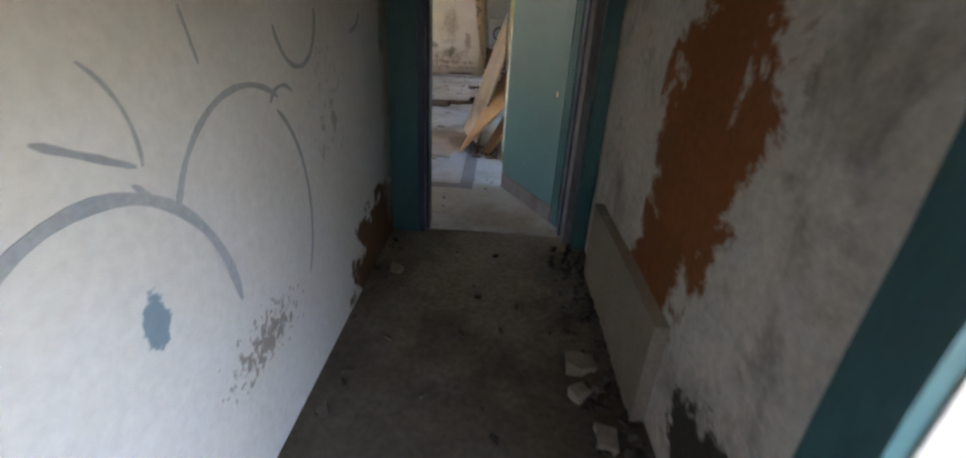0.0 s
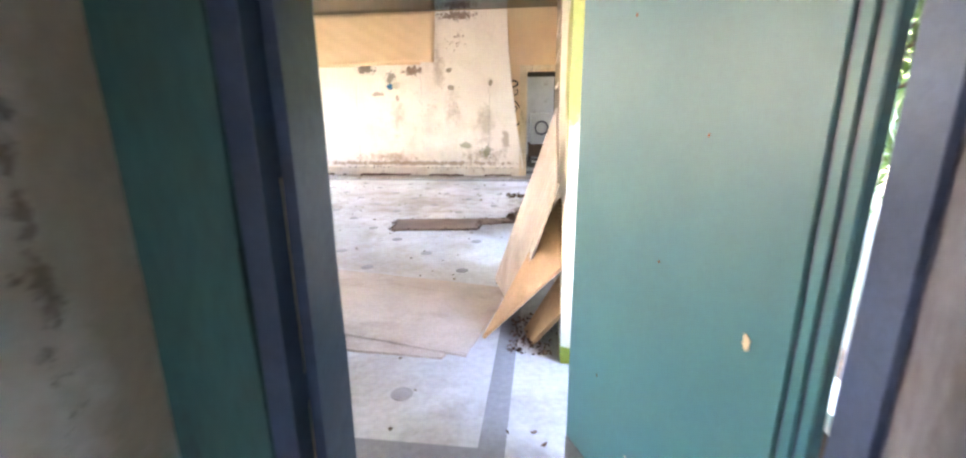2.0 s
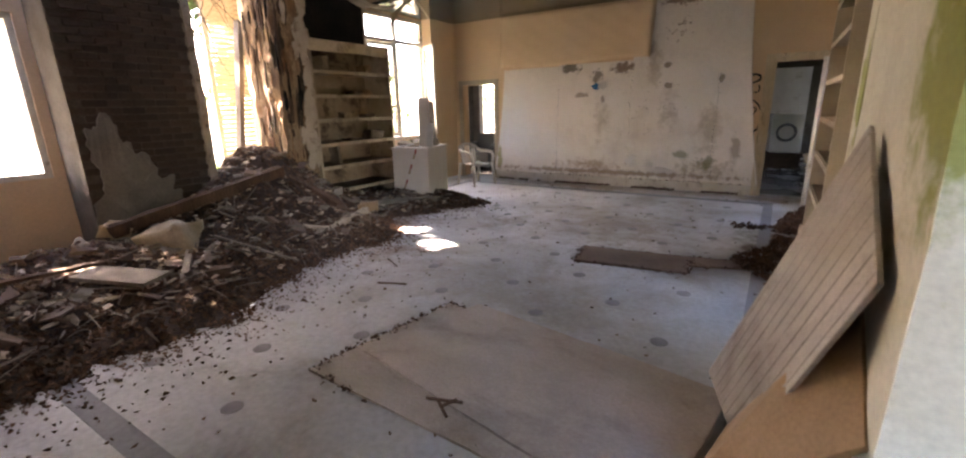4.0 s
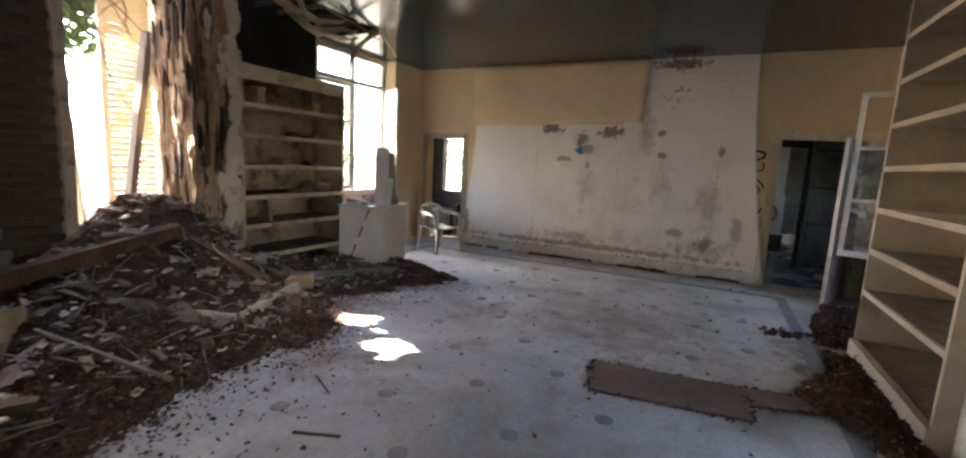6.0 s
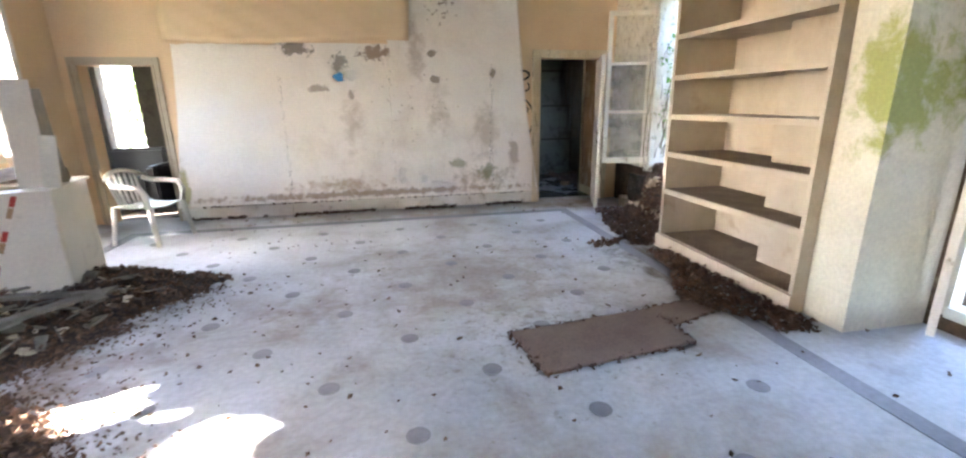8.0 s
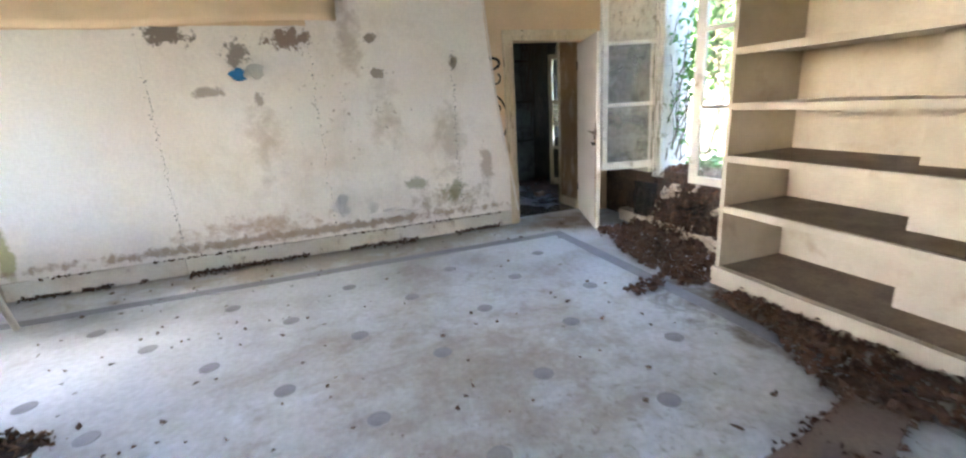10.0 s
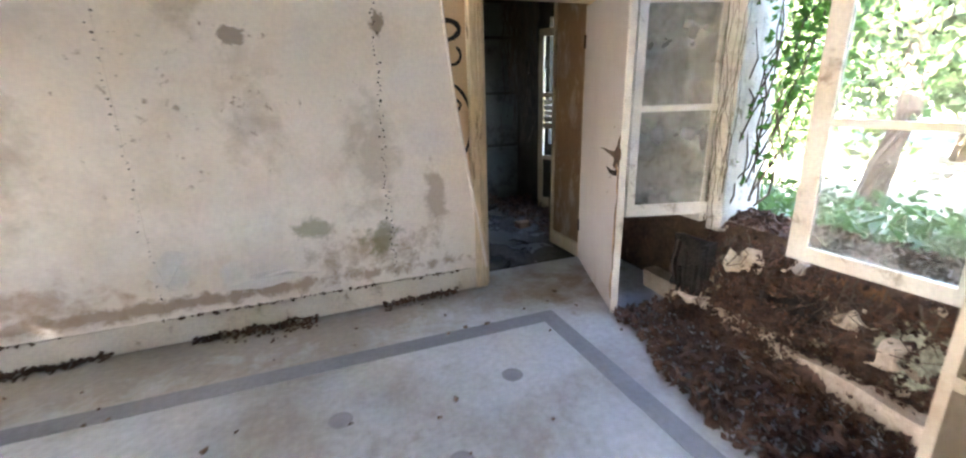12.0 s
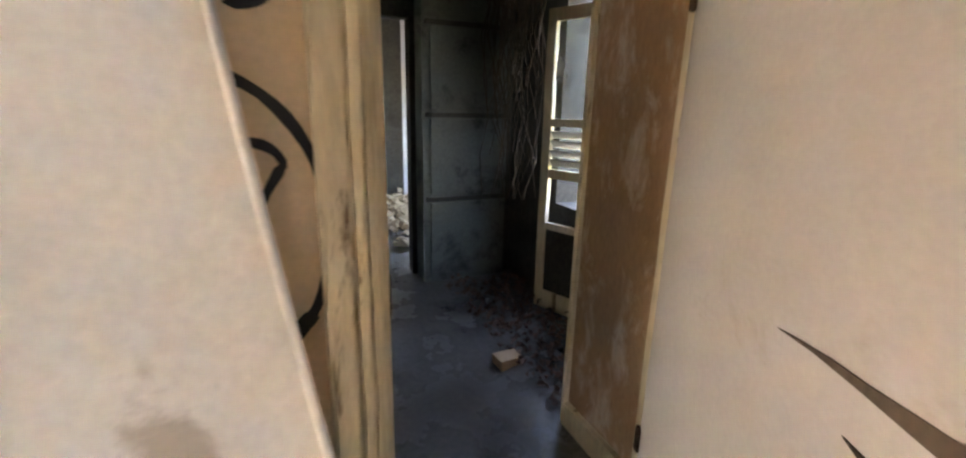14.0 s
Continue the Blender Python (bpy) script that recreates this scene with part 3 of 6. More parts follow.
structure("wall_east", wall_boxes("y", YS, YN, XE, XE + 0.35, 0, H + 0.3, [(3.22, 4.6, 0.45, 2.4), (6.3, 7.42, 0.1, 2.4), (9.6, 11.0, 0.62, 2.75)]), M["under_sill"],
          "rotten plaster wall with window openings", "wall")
structure("wall_west", wall_boxes("y", YS, YN, XW - 0.14, XW, 0, H + 0.3, [(3.95, 4.9, 0.9, 2.5), (6.2, 7.3, 0.3, 3.15), (9.5, 11.12, 0.92, 3.22)]), M["cream"],
          "cream outer wall with broken window openings", "wall")
# ceiling, broken away over the west side
bm = bmesh.new()
box(bm, -5.25, XE, YS, YN, H, H + 0.05)
box(bm, XW, -5.25, 9.55, YN, H, H + 0.05)
structure("ceiling", bm, M["teal_ceiling"], "dark teal gloss-painted ceiling, partly fallen", "ceiling")
# the roof gap is out of view, added to drop sky light on the heap
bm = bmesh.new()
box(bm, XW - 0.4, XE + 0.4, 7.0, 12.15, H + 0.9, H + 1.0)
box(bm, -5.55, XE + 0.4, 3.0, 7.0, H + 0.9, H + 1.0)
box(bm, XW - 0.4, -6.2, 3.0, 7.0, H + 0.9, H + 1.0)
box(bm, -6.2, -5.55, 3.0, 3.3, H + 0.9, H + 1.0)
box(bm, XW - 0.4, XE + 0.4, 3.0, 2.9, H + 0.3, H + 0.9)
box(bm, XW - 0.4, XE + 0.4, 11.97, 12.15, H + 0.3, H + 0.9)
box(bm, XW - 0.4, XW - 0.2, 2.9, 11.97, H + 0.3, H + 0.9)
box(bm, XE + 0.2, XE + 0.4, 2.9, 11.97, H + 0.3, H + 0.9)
structure("ceiling_attic", bm, M["attic"], "dark attic boards, unseen roof gap added to light the heap", "ceiling")

# east side: window piers; the mossy one by the entrance, the one beside the shelves
structure("wall_pier_entrance", ragged(0.262, XE, 4.70, 6.2, 0, H, 0.010, 10, 1), M["moss"], "white pier plaster with green moss on its edge", "wall")
structure("wall_pier_shelves", ragged(0.40, XE, 7.46, 7.765, 0, H, 0.008, 8, 2), M["moss"], "mossy cream pier beside the shelves", "wall")
structure("wall_pier_south_east", ragged(0.95, XE, 3.121, 3.2, 0, H, 0.006, 6, 3), M["cream"], "cream plaster corner", "wall")
structure("wall_corner_north_east", ragged(0.93, XE, 11.02, YN, 0.60, H, 0.014, 12, 4), M["post_paint"], "stained plaster strip beside the window", "wall")
# west side: brick pier, peeling pier, corner strip
west_pier = structure("wall_pier_brick", ragged(XW, -5.93, 5.0, 6.2, 0, H + 0.2, 0.010, 8, 5), M["mortar"], "dark bare brick pier with plaster fallen off", "wall")
structure("wall_pier_peeling", ragged(XW, -5.85, 7.28, 7.78, 0, H + 0.2, 0.05, 18, 6, freq=7.0), M["peel_pier"], "pier with brown plaster peeling in strips", "wall")
pier_peel = [o for o in scene.objects if o.name == "wall_pier_peeling"][0]
pr = random.Random(3)


def flake(cy, cz, ry, rz, x, t, seed, n=26, face="x"):
    """A flat scab of plaster with a broken outline, lying on an east (x) or south (y) face."""
    b = bmesh.new()
    ring = []
    for q in range(n):
        a = 2 * math.pi * q / n
        r = 1 + 0.5 * noise.noise(Vector((math.cos(a) * 1.3, math.sin(a) * 1.3, seed))) + 0.35 * noise.noise(Vector((math.cos(a) * 4, math.sin(a) * 4, seed + 5)))
        u, z = cy + ry * r * math.cos(a), cz + rz * r * math.sin(a)
        lift = 0.02 * noise.noise(Vector((u * 5, z * 4, seed)))
        ring.append(b.verts.new((x + lift, u, z) if face == "x" else (u, x + lift, z)))
    f = b.faces.new(ring)
    for v in [g for g in bmesh.ops.extrude_face_region(b, geom=[f])["geom"] if isinstance(g, bmesh.types.BMVert)]:
        v.co += Vector((t, 0, 0)) if face == "x" else Vector((0, -t, 0))
    return b


for k in range(120):
    rz, ry = pr.uniform(0.05, 0.24), pr.uniform(0.010, 0.034)
    cz = pr.uniform(0.8, 3.25)
    mt = ("peel_pier", "timber", "bark", "timber", "peel_pier", "soot", "ply_edge", "bark")[k % 8]
    if k % 5 < 3:
        bmf = flake(pr.uniform(7.26, 7.66), cz, ry, rz, -5.86 + pr.uniform(0, 0.03), pr.uniform(0.008, 0.03), k * 1.7)
    else:
        bmf = flake(pr.uniform(-6.42, -5.86), cz, ry, rz, 7.27 - pr.uniform(0, 0.03), pr.uniform(0.008, 0.03), k * 1.7, 26, "y")
    part("plaster_flake", bmf, M[mt], pier_peel)
for k, (cy, cz, ry, rz) in enumerate(((7.71, 3.02, 0.085, 0.26), (7.69, 2.52, 0.10, 0.30), (7.73, 2.0, 0.06, 0.36), (7.70, 1.48, 0.09, 0.34), (7.68, 0.98, 0.12, 0.30), (7.58, 2.35, 0.035, 0.12), (7.55, 1.2, 0.05, 0.12), (7.44, 2.8, 0.03, 0.16))):
    part("plaster_skin", flake(cy, cz, ry, rz, -5.822, 0.022, 40.3 + 2.1 * k, 40), M["old_plaster"], pier_peel, "pale plaster still clinging to the pier")
# black panel, painted shade for the dark void over the bookcase
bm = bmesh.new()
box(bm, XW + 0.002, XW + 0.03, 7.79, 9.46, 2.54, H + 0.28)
structure("wall_charred", bm, M["attic"], "black panel standing in for the dark void above the bookcase", "wall")
structure("wall_corner_north_west", ragged(XW, -6.24, 11.12, YN, 0, H, 0.006, 6, 7), M["cream"], "cream corner strip beside the window", "wall")

# corridor
structure("wall_corridor_left", wall_boxes("y", -2.6, 3.0, -0.75, -0.50, 0, 2.75, []), M["graffiti_wall"], "scuffed white corridor wall with spray lines", "wall")
structure("wall_corridor_right", wall_boxes("y", -2.6, 3.0, 0.83, 1.05, 0, 2.75, [(0.06, 0.56, 0.0, 1.6)]), M["peeled_wall"], "grey peeling corridor wall with bare orange-brown patch", "wall")
# end wall behind the camera; its opening is added to light the corridor
structure("wall_corridor_end", wall_boxes("x", -0.75, 1.05, -2.75, -2.6, 0, 2.75, [(0.0, 0.42, 1.0, 1.8)]), M["peeled_wall"], "unseen grey corridor end wall, opening added to let light in", "wall")
bm = bmesh.new()
box(bm, -0.75, 1.05, -2.75, 3.0, 2.75, 2.85)
structure("ceiling_corridor", bm, M["graffiti_wall"], "plain corridor ceiling", "ceiling")

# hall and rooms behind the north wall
structure("wall_hall_left", wall_boxes("y", 12.15, 14.86, -0.5, -0.3, 0, 2.9, []), M["hall_wall"], "mouldy hall wall, gloom put into its dark colour", "wall")
structure("wall_hall_right", wall_boxes("y", 12.64, 14.86, 1.42, 1.6, 0, 2.9, [(13.0, 13.9, 0.8, 2.25)]), M["hall_wall"], "mouldy hall wall with an opening, gloom put into its dark colour", "wall")
bm = bmesh.new()
box(bm, 0.765, 0.96, 12.15, 12.62, 0, 2.9)
structure("wall_reveal", bm, M["brown_reveal"], "brown peeling painted wall return", "wall")
bm = bmesh.new()
box(bm, 0.96, 1.6, 12.15, 12.62, 0, 2.9)
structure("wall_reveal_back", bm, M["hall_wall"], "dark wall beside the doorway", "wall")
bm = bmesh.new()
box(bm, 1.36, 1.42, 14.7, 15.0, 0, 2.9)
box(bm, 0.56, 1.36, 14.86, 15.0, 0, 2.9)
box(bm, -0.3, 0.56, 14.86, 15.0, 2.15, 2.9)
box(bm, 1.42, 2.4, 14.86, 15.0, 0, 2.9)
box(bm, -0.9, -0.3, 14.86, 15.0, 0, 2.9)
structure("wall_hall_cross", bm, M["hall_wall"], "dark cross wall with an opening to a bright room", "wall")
# added side walls; the unseen east openings only bring light into the far room
structure("wall_bright_room_west", wall_boxes("y", 14.86, 20, -0.9, -0.7, 0, 2.9, []), M["pale_wall"], "pale wall added round the far room, lit through unseen east openings", "wall")
structure("wall_bright_room_east", wall_boxes("y", 15.0, 20, 2.2, 2.4, 0, 2.9, [(15.1, 16.3, 0.5, 2.3), (16.9, 17.9, 0.6, 2.2)]), M["pale_wall"], "pale wall added round the far room, lit through unseen east openings", "wall")
structure("wall_partition_far", wall_boxes("x", -0.7, 0.44, 16.35, 16.45, 0, 2.9, []), M["pale_wall"], "pale partition behind the white appliance", "wall")
# one end wall in two colours: pale where lit, dark where shaded
structure("wall_bright_end", wall_boxes("x", 1.25, 2.4, 18.2, 18.4, 0, 2.9, [(1.7, 2.0, 0.6, 2.2)]), M["pale_wall"], "pale part of the end wall, painted as lit, with a narrow window", "wall")
structure("wall_hall_end", wall_boxes("x", -0.9, 1.25, 18.2, 18.4, 0, 2.9, []), M["hall_wall"], "dark part of the end wall, shade put into its colour", "wall")
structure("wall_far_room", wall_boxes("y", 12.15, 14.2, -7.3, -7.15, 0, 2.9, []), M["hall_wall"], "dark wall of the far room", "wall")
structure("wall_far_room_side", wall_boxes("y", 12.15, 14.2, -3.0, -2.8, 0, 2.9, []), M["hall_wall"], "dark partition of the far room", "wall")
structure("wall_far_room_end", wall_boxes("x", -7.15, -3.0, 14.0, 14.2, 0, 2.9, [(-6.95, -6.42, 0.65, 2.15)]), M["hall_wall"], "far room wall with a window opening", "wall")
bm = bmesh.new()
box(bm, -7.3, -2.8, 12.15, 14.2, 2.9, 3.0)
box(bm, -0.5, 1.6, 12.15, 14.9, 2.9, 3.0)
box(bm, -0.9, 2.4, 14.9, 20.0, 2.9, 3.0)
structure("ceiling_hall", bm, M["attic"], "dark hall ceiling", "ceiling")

# baseboard of the north wall, in lengths
cuts = (-5.20, -3.79, -2.05, -0.24)
for k, (a, b) in enumerate(zip(cuts, cuts[1:])):
    bm = ragged(a + 0.003, b - 0.003, 11.902, 11.938, 0.0, 0.165, 0.005, 12, 20 + k)
    tagged(part("baseboard", bm, M["white_paint"]), "cream painted baseboard, chipped, at the foot of the wall", "baseboard", "", "structure")

# ---- doors and casings ----


def casing(name, x0, x1, top, w, y0, y1, material, label):
    frame_ = tagged(new(name), label, "door frame", "", "structure")
    for k, (a, b, c, d) in enumerate(((x0 - w, x0, 0, top), (x1, x1 + w, 0, top), (x0 - w, x1 + w, top, top + w))):
        board_ = part("side_board" if k < 2 else "head_board", ragged(a, b, y0, y1, c, d, 0.004, 8, 30 + k), material, frame_)
        part("moulding", ragged(a + 0.02, b - 0.055, y0 - 0.016, y0 + 0.010, c if k < 2 else c + 0.05, d - (0.0 if k < 2 else 0.02), 0.003, 7, 40 + k), material, board_)
    return frame_


casing("door_frame_north_east", -0.23, 0.76, 2.09, 0.11, 11.905, 11.939, M["casing"], "cream door casing with flaking paint")
casing("door_frame_north_west", -6.05, -5.24, 1.98, 0.09, 11.91, 11.939, M["shelf"], "cream door casing beside the white sheets")
jamb = tagged(new("door_jamb"), "flaking cream door jamb with rusty strike plate", "door frame", "", "structure")
part("jamb_board", ragged(-0.233, -0.205, 11.94, 12.15, 0, 2.09, 0.004, 9, 50), M["casing"], jamb)
for k, (x, w, d) in enumerate(((-0.333, 0.022, 0.018), (-0.302, 0.012, 0.012), (-0.275, 0.018, 0.020), (-0.248, 0.010, 0.012))):
    part("rib", ragged(x, x + w, 11.904 - d, 11.903, 0.0, 2.07, 0.006, 16, 52 + k, None, 11.0), M["casing"], jamb)
part("rib", ragged(-0.206, -0.194, 12.00, 12.035, 0, 2.08, 0.003, 12, 57, None, 9.0), M["casing"], jamb)
part("strike_plate", bevelled(-0.206, -0.199, 11.95, 11.98, 1.03, 1.13, 0.002), M["iron"], jamb, "rusty strike plate")

# the open white door leaf, hinged at the east jamb
hx, hy = 0.74, 12.10
ang = math.degrees(math.atan2(11.10 - hy, 0.357 - hx))
leaf = thing("door_leaf", "white flush door standing open, lock torn out and rusty", "door", (hx, hy, 0.012), ang)
LW = math.hypot(0.357 - hx, 11.10 - hy)
leaf_panel = part("panel", bevelled(0, LW - 0.02, -0.02, 0.02, 0, 2.05, 0.003), M["leaf_white"], leaf)
part("edge_strip", ragged(LW - 0.019, LW, -0.021, 0.021, 0, 2.05, 0.004, 10, 60), M["white_paint"], leaf, "chipped edge strip")


def patch(cx, cz, rx, rz, y, seed, n=40, lean=0.0):
    """A thin torn patch with an uneven outline, flat against the leaf."""
    bm = bmesh.new()
    ring = []
    for k in range(n):
        a = 2 * math.pi * k / n
        r = 1 + 0.55 * noise.noise(Vector((math.cos(a) * 1.6, math.sin(a) * 1.6, seed))) + 0.35 * noise.noise(Vector((math.cos(a) * 5, math.sin(a) * 5, seed + 3)))
        ring.append(bm.verts.new((cx + rx * r * math.cos(a) + lean * rz * r * math.sin(a), y, cz + rz * r * math.sin(a))))
    f = bm.faces.new(ring)
    e = bmesh.ops.extrude_face_region(bm, geom=[f])
    for v in e["geom"]:
        if isinstance(v, bmesh.types.BMVert):
            v.co.y += 0.0015
    return bm


for cx, cz, rx, rz, lean, mt, lab in ((0.045, 1.075, 0.040, 0.105, 0.05, "timber", "dark torn veneer round the lock"), (0.085, 1.03, 0.050, 0.070, 0.3, "iron", "dark torn veneer round the lock"),
                                       (0.065, 0.97, 0.022, 0.03, 0.0, "ply_edge", "bare brown wood"),
                                      (0.185, 0.90, 0.004, 0.010, 0.5, "timber", "dark chip"), (0.24, 0.78, 0.003, 0.007, 0.5, "timber", "dark chip"), (0.16, 1.22, 0.004, 0.004, 0.0, "timber", "dark chip")):
    part("torn_veneer", patch(LW - cx, cz, rx, rz, -0.0225 - 0.0016 * (mt != "timber"), cx * 90, 40, lean), M[mt], leaf_panel, lab)
for name_, lab, mt, pts_ in (("splinter", "long dark split running from the lock", "bark", ((0.495, 1.050), (0.40, 1.051), (0.30, 1.044), (0.20, 1.034), (0.10, 1.025), (0.10, 1.080), (0.15, 1.068), (0.20, 1.066), (0.28, 1.062), (0.36, 1.062), (0.43, 1.057))),
                              ("splinter", "black splintered wedge", "soot", ((0.300, 0.950), (0.22, 0.918), (0.14, 0.915), (0.06, 0.925), (0.05, 0.965), (0.12, 0.950), (0.19, 0.942)))):
    bm = bmesh.new()
    f = bm.faces.new([bm.verts.new((LW - a, -0.0245, z)) for a, z in pts_])
    for v in [g for g in bmesh.ops.extrude_face_region(bm, geom=[f])["geom"] if isinstance(g, bmesh.types.BMVert)]:
        v.co.y += 0.0035
    part(name_, bm, M[mt], leaf_panel, lab)
part("lock", patch(LW - 0.028, 1.09, 0.020, 0.055, -0.0262, 7.7), M["iron"], leaf_panel, "rusty lock remains")
part("rust_run", ragged(LW - 0.048, LW - 0.016, -0.0235, -0.0205, 0.10, 0.97, 0.010, 14, 62, None, 7.0), M["ply_edge"], leaf, "bare brown strip under the lock")
part("rust_run", ragged(LW - 0.028, LW - 0.008, -0.0245, -0.0236, 0.30, 0.99, 0.008, 14, 64, None, 9.0), M["timber"], leaf, "dark split in the door edge")
for z in (0.25, 1.75):
    part("hinge", bevelled(-0.02, 0.012, -0.03, -0.012, z, z + 0.10, 0.003), M["iron"], leaf, "rusty hinge")

# corridor doorway: deep teal frame
cf = tagged(new("door_frame_corridor"), "deep teal wooden door frame with worn grey edge", "door frame", "", "structure")
part("left_board", ragged(-0.498, -0.321, 2.94, 2.998, 0, 2.12, 0.004, 8, 70), M["teal"], cf)
part("left_edge", ragged(-0.320, -0.276, 2.95, 3.10, 0, 2.12, 0.003, 8, 71), M["navy"], cf, "dark blue rebate")
part("left_stop", ragged(-0.275, -0.252, 3.00, 3.118, 0, 2.12, 0.002, 8, 72), M["navy"], cf, "dark blue door stop")
part("right_board", ragged(0.735, 0.828, 2.82, 2.998, 0, 2.12, 0.004, 8, 73), M["teal"], cf)
part("right_edge", ragged(0.686, 0.734, 2.88, 3.10, 0, 2.12, 0.004, 8, 74), M["grey_frame"], cf, "worn grey rebate")
part("right_stop", ragged(0.668, 0.685, 3.02, 3.115, 0, 2.12, 0.002, 8, 75), M["navy"], cf, "dark blue door stop")
part("head", ragged(-0.498, 0.828, 2.94, 3.118, 2.121, 2.22, 0.003, 6, 76), M["teal"], cf)
bm = bmesh.new()
box(bm, 0.735, 0.778, 3.002, 3.118, 0, 2.12)
part("lining", bm, M["teal"], cf)

hx, hy = 0.672, 3.15
tdoor = thing("turquoise_door", "turquoise painted door standing open, with grey kick board", "door", (hx, hy, 0.012), math.degrees(math.atan2(3.87 - hy, 0.312 - hx)))
TW = math.hypot(0.262 - hx, 3.94 - hy)
turq_panel = part("panel", bevelled(0.066, TW, -0.02, 0.02, 0.131, 2.06, 0.003), M["turq"], tdoor)
part("hinge_stile", bevelled(0.0, 0.024, -0.018, 0.018, 0.0, 2.06, 0.003), M["turq"], tdoor)
part("groove", bevelled(0.0245, 0.0315, -0.012, 0.012, 0.0, 2.06, 0.001), M["navy"], tdoor, "dark groove")
part("lipping", bevelled(0.032, 0.057, -0.019, 0.019, 0.0, 2.06, 0.003), M["turq"], tdoor)
part("groove", bevelled(0.0575, 0.0655, -0.012, 0.012, 0.0, 2.06, 0.001), M["navy"], tdoor, "dark groove")
part("kick_board", bevelled(0.067, TW, -0.022, 0.023, 0.0, 0.13, 0.003), M["grey_frame"], tdoor, "grey kick board")
for z in (0.66, 0.78, 1.52, 1.62):
    part("latch_plate", ragged(TW, TW + 0.007, -0.014, 0.012, z, z + 0.045, 0.004, 3, int(z * 99)), M["iron"], turq_panel, "rusty latch plate")
for z in (0.22, 1.70):
    part("hinge", bevelled(-0.03, -0.001, -0.015, 0.015, z, z + 0.11, 0.003), M["iron"], tdoor, "rusty hinge")

for cx, cz, rx, rz, mt in ((0.16, 0.93, 0.010, 0.018, "rail_paint"), (0.45, 1.02, 0.003, 0.005, "timber"), (0.33, 1.36, 0.003, 0.004, "timber"), (0.62, 1.66, 0.004, 0.005, "timber"), (0.70, 0.52, 0.003, 0.006, "timber"), (0.52, 0.33, 0.004, 0.004, "rail_paint")):
    part("paint_chip", patch(cx, cz, rx, rz, 0.0202, cz * 7, 14), M[mt], turq_panel, "chipped spot in the paint")

# frame of the side opening in the corridor
sf = tagged(new("door_frame_side"), "dark teal frame of the side doorway", "door frame", "", "structure")
part("side_board", ragged(0.79, 1.06, 0.565, 0.70, 0, 2.1, 0.004, 8, 80), M["teal"], sf)
part("far_side_board", ragged(0.79, 1.06, -0.06, 0.06, 0, 1.65, 0.004, 8, 81), M["teal"], sf)
part("head_board", ragged(0.79, 1.06, 0.062, 0.563, 1.52, 1.65, 0.004, 8, 82), M["teal"], sf)
sk = tagged(part("skirting_plank", ragged(0.775, 0.829, 1.38, 2.52, 0.0, 0.46, 0.006, 9, 83), M["plank"]), "pale worn skirting plank against the corridor wall", "plank")

# spray lines on the corridor wall
spray = thing("spray_lines", "grey-blue sprayed looping lines on the corridor wall", "graffiti")
on_left = lambda y, z: (-0.50, y, z)
for stroke, w in ((arc(1.28, 0.88, 0.35, 0.33, 160, 55, on_left), 0.018), (arc(1.30, 0.75, 0.33, 0.42, 60, -40, on_left), 0.016), (arc(1.51, 1.13, 0.08, 0.05, 170, 20, on_left, 8), 0.014),
                  (arc(0.72, 0.62, 0.39, 0.47, 125, 5, on_left), 0.030), (arc(0.70, 1.15, 0.19, 0.20, -10, 55, on_left, 8), 0.010), ([on_left(0.69 + 0.018 * i, 1.21 - 0.009 * i) for i in range(11)], 0.016),
                  (arc(1.67, 1.40, 0.17, 0.18, 195, 360, on_left), 0.018), ([on_left(1.09 + 0.004 * i, 1.40 - 0.015 * i) for i in range(9)], 0.010), (arc(1.70, 1.62, 0.11, 0.11, 215, 345, on_left, 10), 0.014),
                  (arc(2.24, 1.43, 0.17, 0.12, -92, -20, on_left, 8), 0.02), ([on_left(0.85 + 0.01 * i, 1.09 - 0.01 * i) for i in range(5)], 0.014)):
    bm = bmesh.new()
    ribbon(bm, stroke, w, (1, 0, 0), 0.0025)
    part("stroke", bm, M["spray_blue"], spray)

